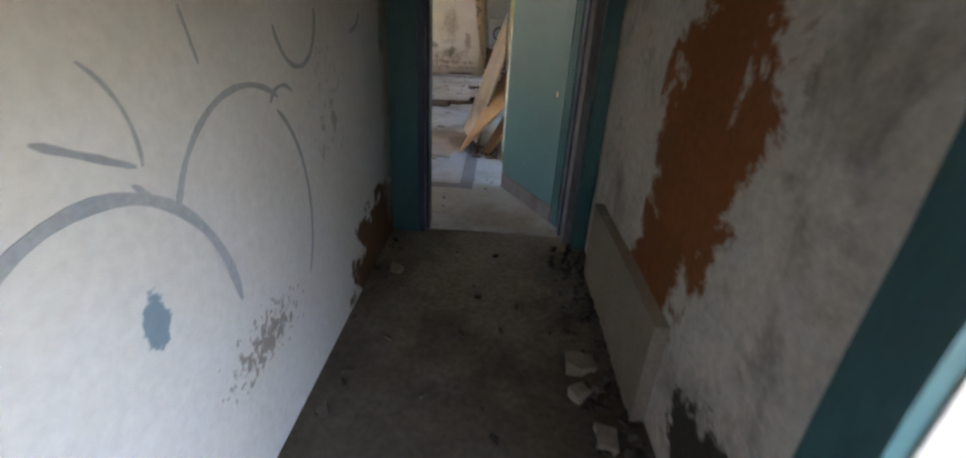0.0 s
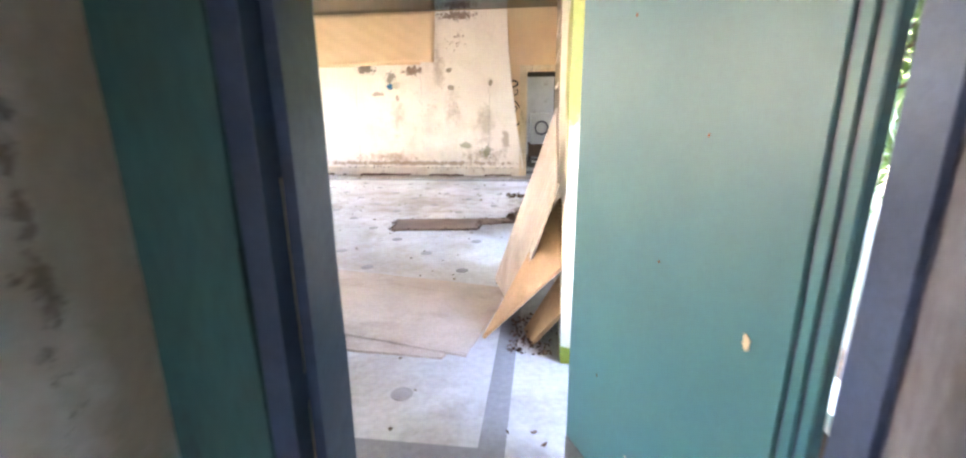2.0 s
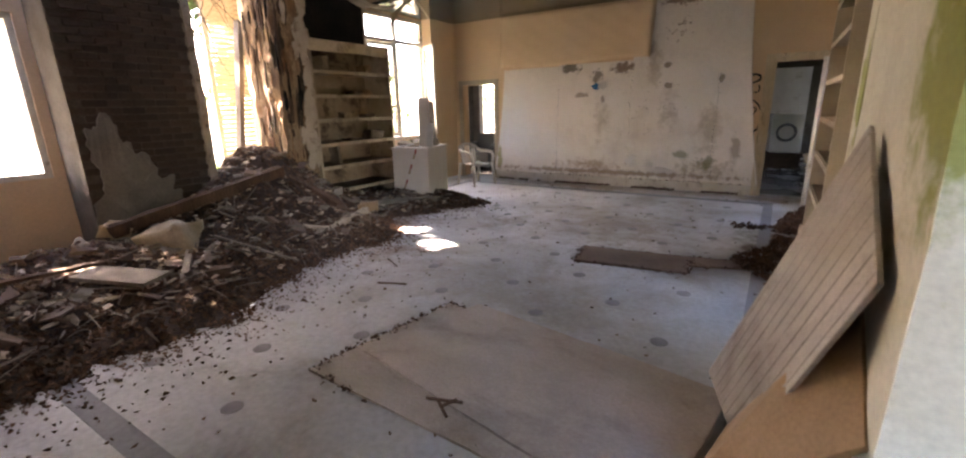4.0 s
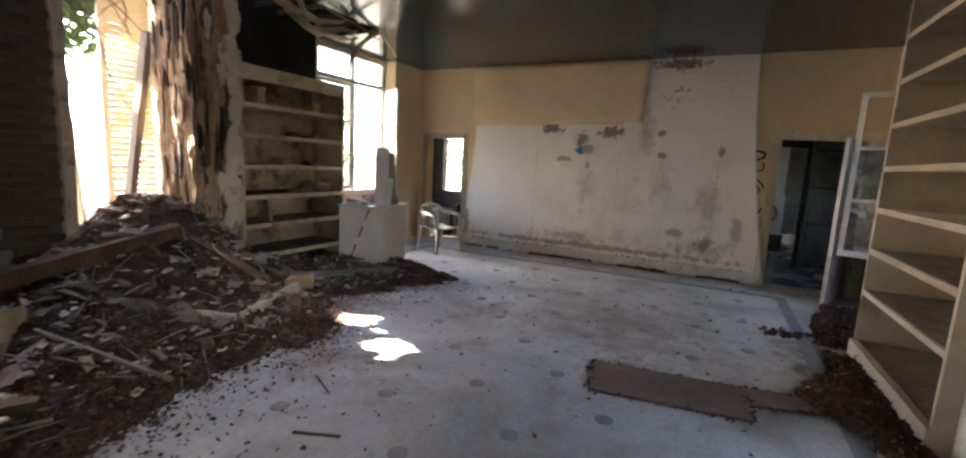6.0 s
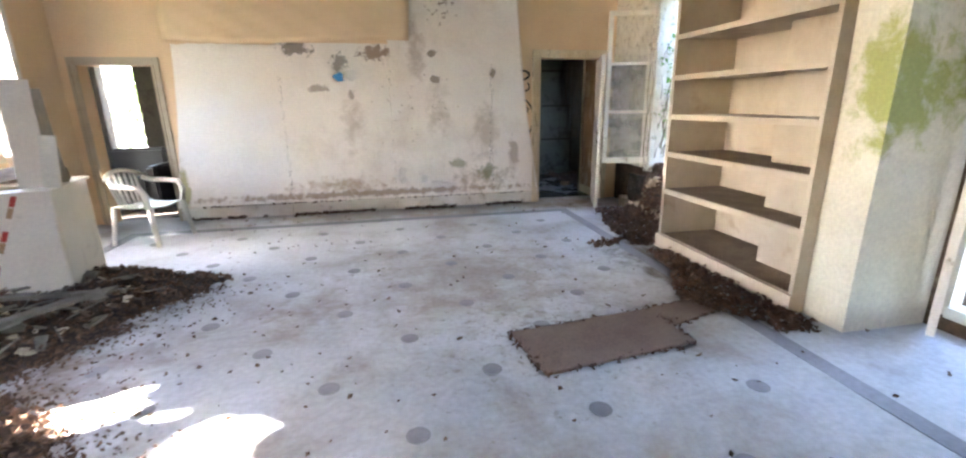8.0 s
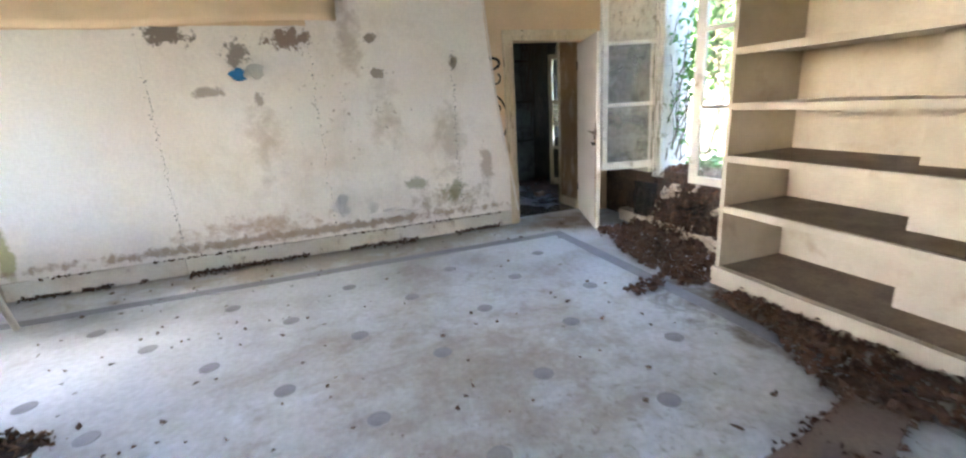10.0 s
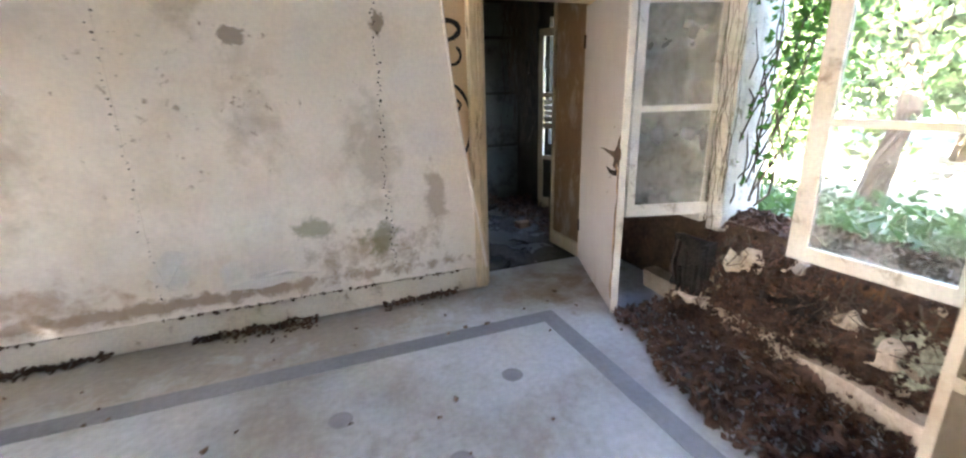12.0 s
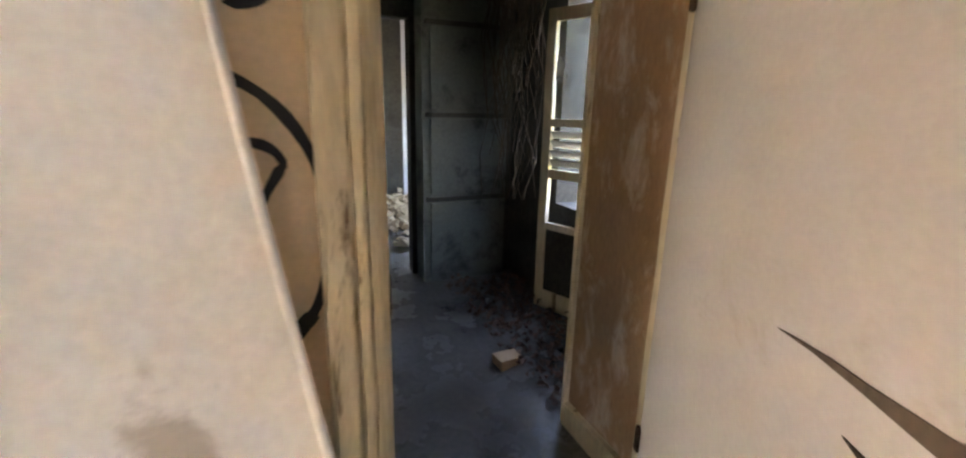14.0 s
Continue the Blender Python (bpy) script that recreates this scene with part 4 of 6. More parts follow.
# ---- north wall coverings ----


def sheet(name, label, x0b, x1b, x0t, x1t, z0, z1, y_top, y_bot, material, seed, bulge=0.02, nx=16, nz=24):
    """A thin hanging sheet with waves, thickness and uneven edges."""
    bm = bmesh.new()
    grid = {}
    for side in (0, 1):
        for i in range(nx + 1):
            for j in range(nz + 1):
                u, v = i / nx, j / nz
                xb, xt = x0b + (x1b - x0b) * u, x0t + (x1t - x0t) * u
                x, z = xt + (xb - xt) * (1 - v) ** 1.6, z0 + (z1 - z0) * v
                y = y_bot + (y_top - y_bot) * (z - 0.17) / 3.07 - bulge * (0.5 + 0.5 * noise.noise(Vector((x * 1.7, z * 1.3, 2.5)))) * min(1, 4 * v * (1 - v) + 0.25)
                if j in (0, nz):
                    z += 0.02 * noise.noise(Vector((x * 5, seed, 1)))
                grid[side, i, j] = bm.verts.new((x, y + (0.005 if side else 0), z))
    for i in range(nx):
        for j in range(nz):
            for s in (0, 1):
                q = [grid[s, i, j], grid[s, i + 1, j], grid[s, i + 1, j + 1], grid[s, i, j + 1]]
                bm.faces.new(q if s == 0 else q[::-1])
    rim = lambda key: bm.verts.new(grid[key].co)
    for i in range(nx):
        for j in (0, nz):
            bm.faces.new((rim((0, i, j)), rim((1, i, j)), rim((1, i + 1, j)), rim((0, i + 1, j))))
    for j in range(nz):
        for i in (0, nx):
            bm.faces.new((rim((0, i, j)), rim((0, i, j + 1)), rim((1, i, j + 1)), rim((1, i, j))))
    return tagged(part(name, bm, material, None, "", True), label, "wall sheet", "white sheets on the end wall")


sheet("wall_sheet", "white wall sheet, bluish and clean, slanting edge", -5.22, -3.765, -4.98, -3.765, 0.175, 2.235, 11.928, 11.895, M["lining"], 1)
sheet("wall_sheet", "white wall sheet with black mould along its top", -3.764, -2.363, -3.764, -2.363, 0.175, 2.255, 11.928, 11.895, M["lining"], 2)
sheet("wall_sheet", "tall stained white wall sheet up to the ceiling", -2.362, -0.953, -2.362, -0.953, 0.175, 3.24, 11.928, 11.895, M["lining"], 3)
sheet("wall_sheet", "narrow stained white wall sheet curling off beside the door", -0.952, -0.25, -0.952, -0.60, 0.175, 3.24, 11.928, 11.895, M["lining"], 4)
bm = bmesh.new()
tube(bm, [(-0.60 + 0.35 * (1 - k / 12) ** 1.6, 11.875 - 0.012 * math.sin(k), 0.17 + 0.255 * k) for k in range(13)], 0.012, 0.006, 8)
tagged(part("curled_paper_edge", bm, M["paper"], None, "", True), "rolled torn edge of the white sheet", "torn paper")
# cream cloth hung above
bm = bmesh.new()
nx, nz = 40, 14
g = {}
for s in (0, 1):
    for i in range(nx + 1):
        for j in range(nz + 1):
            x, v = -5.05 + 2.97 * i / nx, j / nz
            fold = 0.018 * math.sin(7 * (x + 1.6 * v)) + 0.03 * max(0, 1 - abs(i - nx + 1) / 2.0)
            g[s, i, j] = bm.verts.new((x + 0.06 * v * (1 if i == nx else 0), 11.915 - 0.02 * (1 - v) + (0.006 if s else 0) - abs(fold), 2.27 + 0.03 * math.sin(1.9 * x) * (1 - v) + (H - 0.012 - 2.27) * v))
for i in range(nx):
    for j in range(nz):
        for s in (0, 1):
            q = [g[s, i, j], g[s, i + 1, j], g[s, i + 1, j + 1], g[s, i, j + 1]]
            bm.faces.new(q if s == 0 else q[::-1])
for i in range(nx):
    for j in (0, nz):
        bm.faces.new((g[0, i, j], g[1, i, j], g[1, i + 1, j], g[0, i + 1, j]))
for j in range(nz):
    for i in (0, nx):
        bm.faces.new((g[0, i, j], g[0, i, j + 1], g[1, i, j + 1], g[1, i, j]))
tagged(part("hanging_cloth", bm, M["cloth"], None, "", True), "cream cloth hung slack above the white sheets", "cloth")
# torn scraps
for x, z, w, h_, mat, lab in ((-3.013, 1.835, 0.13, 0.12, "blue_scrap", "bright blue torn paper scrap on the sheet"), (-2.86, 1.85, 0.16, 0.15, "paper", "curled white paper flap"),
                              (-2.27, 0.50, 0.16, 0.24, "paper", "curled white paper flap"), (-1.96, 0.44, 0.13, 0.12, "paper", "curled white paper flap"), (-1.75, 0.36, 0.4, 0.10, "paper", "peeled white paper strip")):
    bm = bmesh.new()
    ring = [bm.verts.new((x + w * 0.5 * math.cos(a) * (1 + 0.3 * math.sin(3 * a + x * 9) + 0.3 * math.sin(5 * a + x * 23)), 11.872 - 0.075 * (0.5 + 0.5 * math.sin(a + x)) * (mat != "blue_scrap"), z + h_ * 0.5 * math.sin(a))) for a in (0.3927 * k for k in range(16))]
    f = bm.faces.new(ring)
    e = bmesh.ops.extrude_face_region(bm, geom=[f])
    for v in e["geom"]:
        if isinstance(v, bmesh.types.BMVert):
            v.co.y += 0.004
    tagged(part("paper_scrap", bm, M[mat]), lab, "paper scrap")
# mould spots along the seams
bm = bmesh.new()
rs = random.Random(5)
def speck(x, z, r, y=11.872):
    ring = [bm.verts.new((x + r * math.cos(1.0472 * k) * rs.uniform(0.7, 1.4), y, z + r * math.sin(1.0472 * k) * rs.uniform(0.6, 1.2))) for k in range(6)]
    bm.faces.new(ring)
for sx, z0, z1, n in ((-3.765, 0.3, 1.85, 60), (-2.365, 0.3, 2.1, 42), (-0.955, 0.25, 2.0, 70)):
    for k in range(n):
        zz = z0 + (z1 - z0) * (k + rs.random()) / n
        speck(sx + rs.gauss(0, 0.012), zz, rs.uniform(0.003, 0.008), 11.864 + 0.022 * (zz - 0.2) / 2.0)
tagged(part("mould_specks", bm, M["spots"]), "lines of black mould specks along the sheet seams", "mould", "", "stuff")

# black sprayed loops on the wall beside the doorway
loops = thing("black_spray_loops", "thick black sprayed loops on the cream wall", "graffiti")
on_n = lambda x, z: (x, 11.94, z)
for stroke, w in ((arc(-0.52, 1.25, 0.205, 0.285, 88, -62, on_n, 22), 0.024), (arc(-0.45, 1.365, 0.060, 0.050, 165, 0, on_n, 10), 0.02), ([on_n(-0.392 - 0.008 * i, 1.375 - 0.013 * i) for i in range(9)], 0.02),
                  (arc(-0.45, 1.07, 0.085, 0.035, 10, -130, on_n, 8), 0.034), (arc(-0.47, 1.86, 0.085, 0.055, 130, -60, on_n, 12), 0.036), ([on_n(-0.41 - 0.011 * i, 1.815 - 0.004 * i) for i in range(8)], 0.030),
                  (arc(-0.44, 1.70, 0.06, 0.06, 60, -110, on_n, 10), 0.022), ([on_n(-0.60 + 0.012 * i, 1.62 - 0.010 * i) for i in range(10)], 0.026)):
    bm = bmesh.new()
    ribbon(bm, stroke, w, (0, -1, 0), 0.003)
    part("stroke", bm, M["black"], loops)

# ---- windows ----


def casement(name, label, hinge, free, z0, z1, bars, material, pane_mat, jamb=0.055, category="window", skip=()):
    """A glazed leaf between two plan points; bars at the given heights."""
    ang = math.degrees(math.atan2(free[1] - hinge[1], free[0] - hinge[0]))
    w = math.hypot(free[0] - hinge[0], free[1] - hinge[1])
    win = thing(name, label, category, (hinge[0], hinge[1], z0), ang)
    hh = z1 - z0
    part("stile", ragged(0, jamb, -0.02, 0.02, 0, hh, 0.003, 7, 3), material, win)
    part("stile", ragged(w - jamb, w, -0.02, 0.02, 0, hh, 0.003, 7, 4), material, win)
    zs = [0.0] + [b - z0 for b in bars] + [hh - jamb]
    for k, z in enumerate(zs):
        part("rail", ragged(jamb + 0.001, w - jamb - 0.001, -0.018, 0.018, z, z + (0.075 if k == 0 else 0.035 if k < len(zs) - 1 else jamb), 0.003, 6, 5 + k), material, win)
    for k, (a, b) in enumerate(zip(zs, zs[1:])):
        if k in skip:
            continue
        bm = bmesh.new()
        box(bm, jamb + 0.002, w - jamb - 0.002, -0.002, 0.002, a + (0.076 if k == 0 else 0.036), b - 0.001)
        p = part("pane", bm, pane_mat, win)
        p.visible_shadow = False
    return win


def window_frame(name, x0, x1, y0, y1, z0, z1, t, material, label, sill=True):
    fr = tagged(new(name), label, "window", "", "structure")
    part("jamb", ragged(x0, x1, y0, y0 + t, z0, z1, 0.006, 8, 90), material, fr)
    part("jamb", ragged(x0, x1, y1 - t, y1, z0, z1, 0.006, 8, 91), material, fr)
    if sill:
        part("sill", ragged(x0 - 0.03, x1, y0 + t, y1 - t, z0, z0 + t, 0.008, 8, 92), material, fr)
    part("head", ragged(x0, x1, y0 + t, y1 - t, z1 - t, z1, 0.006, 8, 93), material, fr)
    return fr


window_frame("window_east_north", 1.06, 1.16, 9.6, 11.0, 0.62, 2.75, 0.07, M["white_paint"], "rotten white window frame overgrown with ivy", False)
structure("wall_reveal_window", ragged(1.062, 1.40, 10.968, 10.997, 0.64, 2.74, 0.006, 9, 96), M["post_paint"], "pale mouldy plaster of the window reveal", "wall")
tagged(part("window_post", ragged(0.985, 1.058, 10.90, 11.0, 0.55, 2.75, 0.022, 20, 95, None, 7.0), M["post_paint"]), "flaking white window post wound with dead vines", "window post", "", "structure")
casement("window_leaf", "white glazed casement swung into the room", (1.03, 11.0), (0.44, 11.165), 0.66, 2.58, (1.32, 1.93), M["white_paint"], M["glass_dirty"], skip=(2,))
casement("window_leaf", "white glazed casement hanging ajar with clear panes", (0.98, 9.62), (0.905, 10.38), 0.58, 2.58, (1.27, 1.93), M["white_paint"], M["glass"], 0.09)
window_frame("window_east_middle", 1.06, 1.16, 6.3, 7.42, 0.1, 2.4, 0.07, M["white_paint"], "white frame of a tall window")
casement("window_leaf", "white glazed casement swung open beside the mossy pier", (1.0, 7.38), (0.62, 7.14), 0.12, 2.38, (0.75, 1.35, 1.95), M["white_paint"], M["glass_dirty"])
window_frame("window_east_south", 1.06, 1.16, 3.22, 4.6, 0.45, 2.4, 0.07, M["white_paint"], "white window frame behind the open door")
window_frame("window_west_north", -6.57, -6.47, 9.5, 11.12, 0.92, 3.22, 0.06, M["white_paint"], "white window frame filled with daylight")
casement("window_leaf", "white glazed window leaf, closed", (-6.50, 9.57), (-6.50, 10.30), 0.99, 2.72, (1.55, 2.1), M["white_paint"], M["glass"], 0.05)
casement("window_leaf", "white glazed window leaf swung into the room", (-6.42, 11.08), (-5.92, 10.78), 1.0, 2.72, (1.55, 2.1), M["white_paint"], M["glass"], 0.06)
window_frame("window_west_south", -6.57, -6.47, 3.95, 4.9, 0.9, 2.5, 0.06, M["white_paint"], "white frame of a bare window")

for nm, y0, y1, z0, z1 in (("window_mullion", 10.31, 10.37, 0.98, 3.16), ("window_transom", 9.56, 11.06, 2.73, 2.80)):
    x0 = -6.555 if nm == "window_mullion" else -6.54
    tagged(part(nm, ragged(x0, x0 + 0.07, y0, y1, z0, z1, 0.005, 8, 97), M["white_paint"]), "old white bar of the window frame", "window bar", "", "structure")

# fallen things under the east window
tagged(part("white_plank", ragged(-0.05, 0.05, -0.95, 0.95, 0, 0.14, 0.02, 14, 101, pose(0.84, 10.45, 0.0, 0, 0, -4), 6.0), M["rail_paint"]), "white painted plank lying along the foot of the wall", "plank")
# soil, roots and plaster that slid down under the sill
verts, faces = [], []
n1, n2 = 30, 130
for i in range(n1 + 1):
    for j in range(n2 + 1):
        u, y = i / n1, 9.48 + 1.53 * j / n2
        x = 0.74 + 0.32 * u
        z = 0.05 + 0.53 * u ** 1.4 + 0.07 * noise.noise(Vector((x * 7, y * 5, 4))) + 0.06 * noise.noise(Vector((x * 17, y * 13, 4))) + 0.035 * noise.noise(Vector((x * 37, y * 31, 6)))
        verts.append((x - 0.06 * noise.noise(Vector((y * 4, z * 6, 9))), y, max(0.0, z - (0.1 if i == 0 else 0))))
for i in range(n1):
    for j in range(n2):
        a = i * (n2 + 1) + j
        faces.append((a, a + n2 + 1, a + n2 + 2, a + 1))
tagged(from_arrays("soil_bank", verts, faces, M["sill_soil"], True), "reddish bank of soil and rotten leaves under the window", "soil", "", "stuff")
heater = thing("heater_grille", "sooty black broken heater under the window", "heater", (0.86, 10.98, 0.0), 0)
heater_body = part("body", ragged(-0.01, 0.07, -0.15, 0.15, 0.0, 0.50, 0.028, 10, 102, None, 9.0), M["soot"], heater)
for k in range(6):
    part("fin", ragged(-0.045, -0.012, -0.135 + 0.045 * k, -0.115 + 0.045 * k, 0.06 + 0.05 * (k % 3), 0.47 - 0.06 * (k * 2 % 5), 0.018, 7, 112 + k, None, 8.0), M["soot"], heater_body)
for k, (x, y, z, a, b, rx, ry) in enumerate(((0.95, 10.66, 0.44, 0.10, 0.06, 20, -55), (0.93, 10.05, 0.34, 0.10, 0.05, -12, -55), (0.90, 9.78, 0.27, 0.10, 0.06, 8, -52), (0.80, 10.80, 0.15, 0.11, 0.04, 30, -20), (0.96, 10.35, 0.50, 0.07, 0.03, -25, -50))):
    tagged(part("plaster_slab", ragged(-b, b, -a, a, -0.012, 0.012, 0.07, 10, 103 + k, pose(x, y, z, rx * 0.3, ry, rx), 11.0), M["rail_paint"]), "pale piece of broken plaster in the soil bank", "rubble", "plaster pieces under the window")

# ---- shelves ----


def bookcase(name, label, x_front, x_back, y0, y1, top, heights, material, lip, posts=(), plinth=0.14, back=None):
    """Built-in shelves; lip: height of the front edge of each shelf."""
    s = tagged(new(name), label, "bookcase")
    d = 1 if x_back > x_front else -1
    lo, hi = min(x_front, x_back), max(x_front, x_back)
    a, b = (lo, hi)
    part("side_panel", ragged(a, b, y0, y0 + 0.035, 0, top, 0.004, 7, 1), material, s)
    part("side_panel", ragged(a, b, y1 - 0.035, y1, 0, top, 0.004, 7, 2), material, s)
    bm = bmesh.new()
    xb = x_back
    box(bm, min(xb - d * 0.02, xb), max(xb - d * 0.02, xb), y0 + 0.036, y1 - 0.036, 0.0, top)
    part("back_panel", bm, back or material, s)
    for k, z in enumerate(heights):
        x0, x1 = sorted((x_front + d * 0.022, x_back - d * 0.022))
        sh = part("shelf", ragged(x0, x1, y0 + 0.036, y1 - 0.036, z - 0.03, z - 0.002, 0.004, 7, 10 + k), material, s)
        if z < 1.2:
            part("dust_layer", ragged(x0 + 0.004, x1 - 0.004, y0 + 0.038, y1 - 0.038, z - 0.0015, z + 0.004, 0.002, 5, 60 + k), M["dust"], sh, "brown dust on the shelf")
        x0, x1 = sorted((x_front, x_front + d * 0.021))
        part("shelf_edge", ragged(x0, x1, y0 + 0.036, y1 - 0.036, z - lip, z, 0.003, 7, 20 + k), material, sh)
    if plinth:
        x0, x1 = sorted((x_front - d * 0.03, x_front - d * 0.001))
        part("plinth", ragged(x0, x1, y0 - 0.01, y1 + 0.01, 0, plinth, 0.006, 8, 40), material, s)
    for k, (px0, px1, py0, py1, pz0, pz1) in enumerate(posts):
        part("boxed_column", ragged(px0, px1, py0, py1, pz0, pz1, 0.004, 5, 50 + k), material, s)
    return s


H_E = (0.14, 0.61, 0.98, 1.34, 1.70, 2.06, 2.42, 2.78)
cols = [(0.60, 0.925, 7.81, 8.45, a + 0.005, b - 0.035) for a, b in zip(H_E, H_E[1:])]
bookcase("bookcase_east", "empty cream built-in bookcase with dusty shelves", 0.30, 0.95, 7.77, 9.45, H - 0.01, H_E, M["shelf"], 0.045, cols)
H_W = (0.30, 0.68, 1.03, 1.39, 1.75, 2.10, 2.50)
bookcase("bookcase_west", "dirty cream built-in bookcase with plaster crumbs on it", -5.82, -6.43, 7.80, 9.42, 2.52, H_W, M["shelf_old"], 0.05, (), 0, M["shelf_back"])
tagged(part("bookcase_header", ragged(-5.84, -5.815, 7.80, 9.42, 2.36, 2.52, 0.012, 8, 130), M["shelf_old"]), "broken cream header board over the bookcase", "board")
for k, (y, z, w, hgt, mt) in enumerate(((8.15, 2.10, 0.14, 0.2, "pale_rubble"), (8.75, 1.75, 0.16, 0.06, "rubble"), (8.5, 1.39, 0.12, 0.08, "pale_rubble"), (9.0, 1.75, 0.10, 0.10, "ply_edge"), (8.25, 0.68, 0.05, 0.3, "plank"),
                                            (9.0, 1.39, 0.18, 0.05, "rubble"), (8.6, 1.03, 0.2, 0.05, "rubble"), (9.0, 2.10, 0.14, 0.12, "ply_edge"), (9.1, 1.03, 0.3, 0.14, "plank"))):
    tagged(part("plaster_crumb", ragged(-6.12, -5.92, y - w / 2, y + w / 2, z, z + hgt, 0.045, 5, 140 + k, None, 9.0), M[mt]), "fallen lump of plaster on a shelf", "rubble", "lumps on the west shelves")

# ---- white box with junk, chair ----
boxm = thing("white_cabinet", "white laminate box cabinet with red-white tape hanging down", "cabinet", (-4.92, 9.22, 0.0), 14)
part("body", bevelled(-0.66, 0, 0.0, 0.80, 0.0, 0.86, 0.004), M["box_white"], boxm)
part("top", bevelled(-0.70, 0.02, -0.03, 0.83, 0.861, 0.885, 0.003), M["box_white"], boxm)
cab_front = part("front_panel", bevelled(-0.655, -0.005, -0.012, -0.001, 0.015, 0.845, 0.002), M["box_white"], boxm)
for k in range(9):
    z = 0.86 - k * 0.085
    bm = bmesh.new()
    box(bm, -0.016, 0.016, -0.017, -0.0135, -0.083, 0, pose(-0.20 - 0.033 * k, 0, z, 0, 21, 0))
    part("tape", bm, M["red"] if k % 3 == 0 else M["ply_edge"] if k % 3 == 1 else M["box_white"], cab_front, "red and white barrier tape")
M4 = pose(-4.92, 9.22, 0.0, 0, 0, 14)
for k, (x, y, z, sx, sy, sz, rot, mt, nm, lab) in enumerate((
        (-0.14, 0.20, 0.887, 0.09, 0.02, 0.80, (3, 2, 12), "box_white", "upright_board", "pale board standing upright on the box"),
        (-0.05, 0.34, 0.887, 0.07, 0.02, 0.74, (-2, -3, 30), "grey_timber", "upright_board", "grey board standing upright on the box"),
        (-0.02, 0.12, 0.887, 0.05, 0.02, 0.40, (3, 8, 5), "moss", "upright_board", "short mossy board on the box"),
        (-0.42, 0.30, 0.892, 0.24, 0.16, 0.05, (6, 8, 20), "pale_rubble", "plaster_lump", "broken pale plaster on the box"),
        (-0.50, 0.10, 0.890, 0.16, 0.10, 0.02, (4, -10, -15), "white_paint", "board_scrap", "white board scrap on the box"),
        (-0.28, 0.50, 0.895, 0.22, 0.14, 0.10, (12, -8, 40), "rubble", "plaster_lump", "broken brown plaster on the box"))):
    tagged(part(nm, ragged(-sx, sx, -sy, sy, 0, sz, 0.012, 4, 150 + k, M4 @ pose(x, y, z, *rot)), M[mt]), lab, "rubble" if "lump" in nm else "board")

ch = thing("plastic_chair", "white moulded plastic garden chair, dusty", "chair", (-5.12, 10.98, 0.0), -108)
bm = bmesh.new()
vs = {}
for s in (0, 1):
    for i in range(9):
        for j in range(9):
            u, v = i / 8 - 0.5, j / 8 - 0.5
            vs[s, i, j] = bm.verts.new((u * (0.44 - 0.06 * (v + 0.5)), v * 0.44, 0.42 - 0.025 * (1 - 4 * u * u) + 0.02 * v * v * 4 - 0.012 * s))
for i in range(8):
    for j in range(8):
        for s in (0, 1):
            q = [vs[s, i, j], vs[s, i + 1, j], vs[s, i + 1, j + 1], vs[s, i, j + 1]]
            bm.faces.new(q if s == 0 else q[::-1])
for i in range(8):
    for j in (0, 8):
        bm.faces.new((vs[0, i, j], vs[1, i, j], vs[1, i + 1, j], vs[0, i + 1, j]))
        bm.faces.new((vs[0, j, i], vs[0, j, i + 1], vs[1, j, i + 1], vs[1, j, i]))
part("seat", bm, M["plastic"], ch, "", True)
for sx in (-1, 1):
    for sy, top in ((1, 0.63), (-1, 0.42)):
        bm = bmesh.new()
        tube(bm, [(sx * 0.27, sy * 0.27, 0.0), (sx * 0.25, sy * 0.24, 0.22), (sx * 0.235, sy * 0.215, 0.43)], 0.022, 0.03, 8)
        part("leg", bm, M["plastic"], ch, "", True)
    bm = bmesh.new()
    tube(bm, [(sx * 0.245, 0.21, 0.42), (sx * 0.265, 0.22, 0.56), (sx * 0.275, 0.17, 0.645), (sx * 0.27, 0.0, 0.66), (sx * 0.25, -0.15, 0.66), (sx * 0.21, -0.23, 0.70)], 0.032, 0.028, 8)
    part("armrest", bm, M["plastic"], ch, "", True)
bm = bmesh.new()
for k in range(7):
    a = -0.9 + 0.3 * k
    tube(bm, [(0.19 * math.sin(a), -0.18 - 0.05 * math.cos(a), 0.42), (0.215 * math.sin(a), -0.22 - 0.06 * math.cos(a), 0.60), (0.225 * math.sin(a), -0.25 - 0.06 * math.cos(a), 0.77)], 0.016, 0.014, 6)
part("back_slats", bm, M["plastic"], ch, "", True)
bm = bmesh.new()
tube(bm, [(0.25 * math.sin(-1.1 + 0.22 * k), -0.22 - 0.09 * math.cos(-1.1 + 0.22 * k), 0.70 + 0.10 * math.cos(1.2 * (-1.1 + 0.22 * k))) for k in range(11)], 0.024, 0.024, 8)
part("top_rail", bm, M["plastic"], ch, "", True)

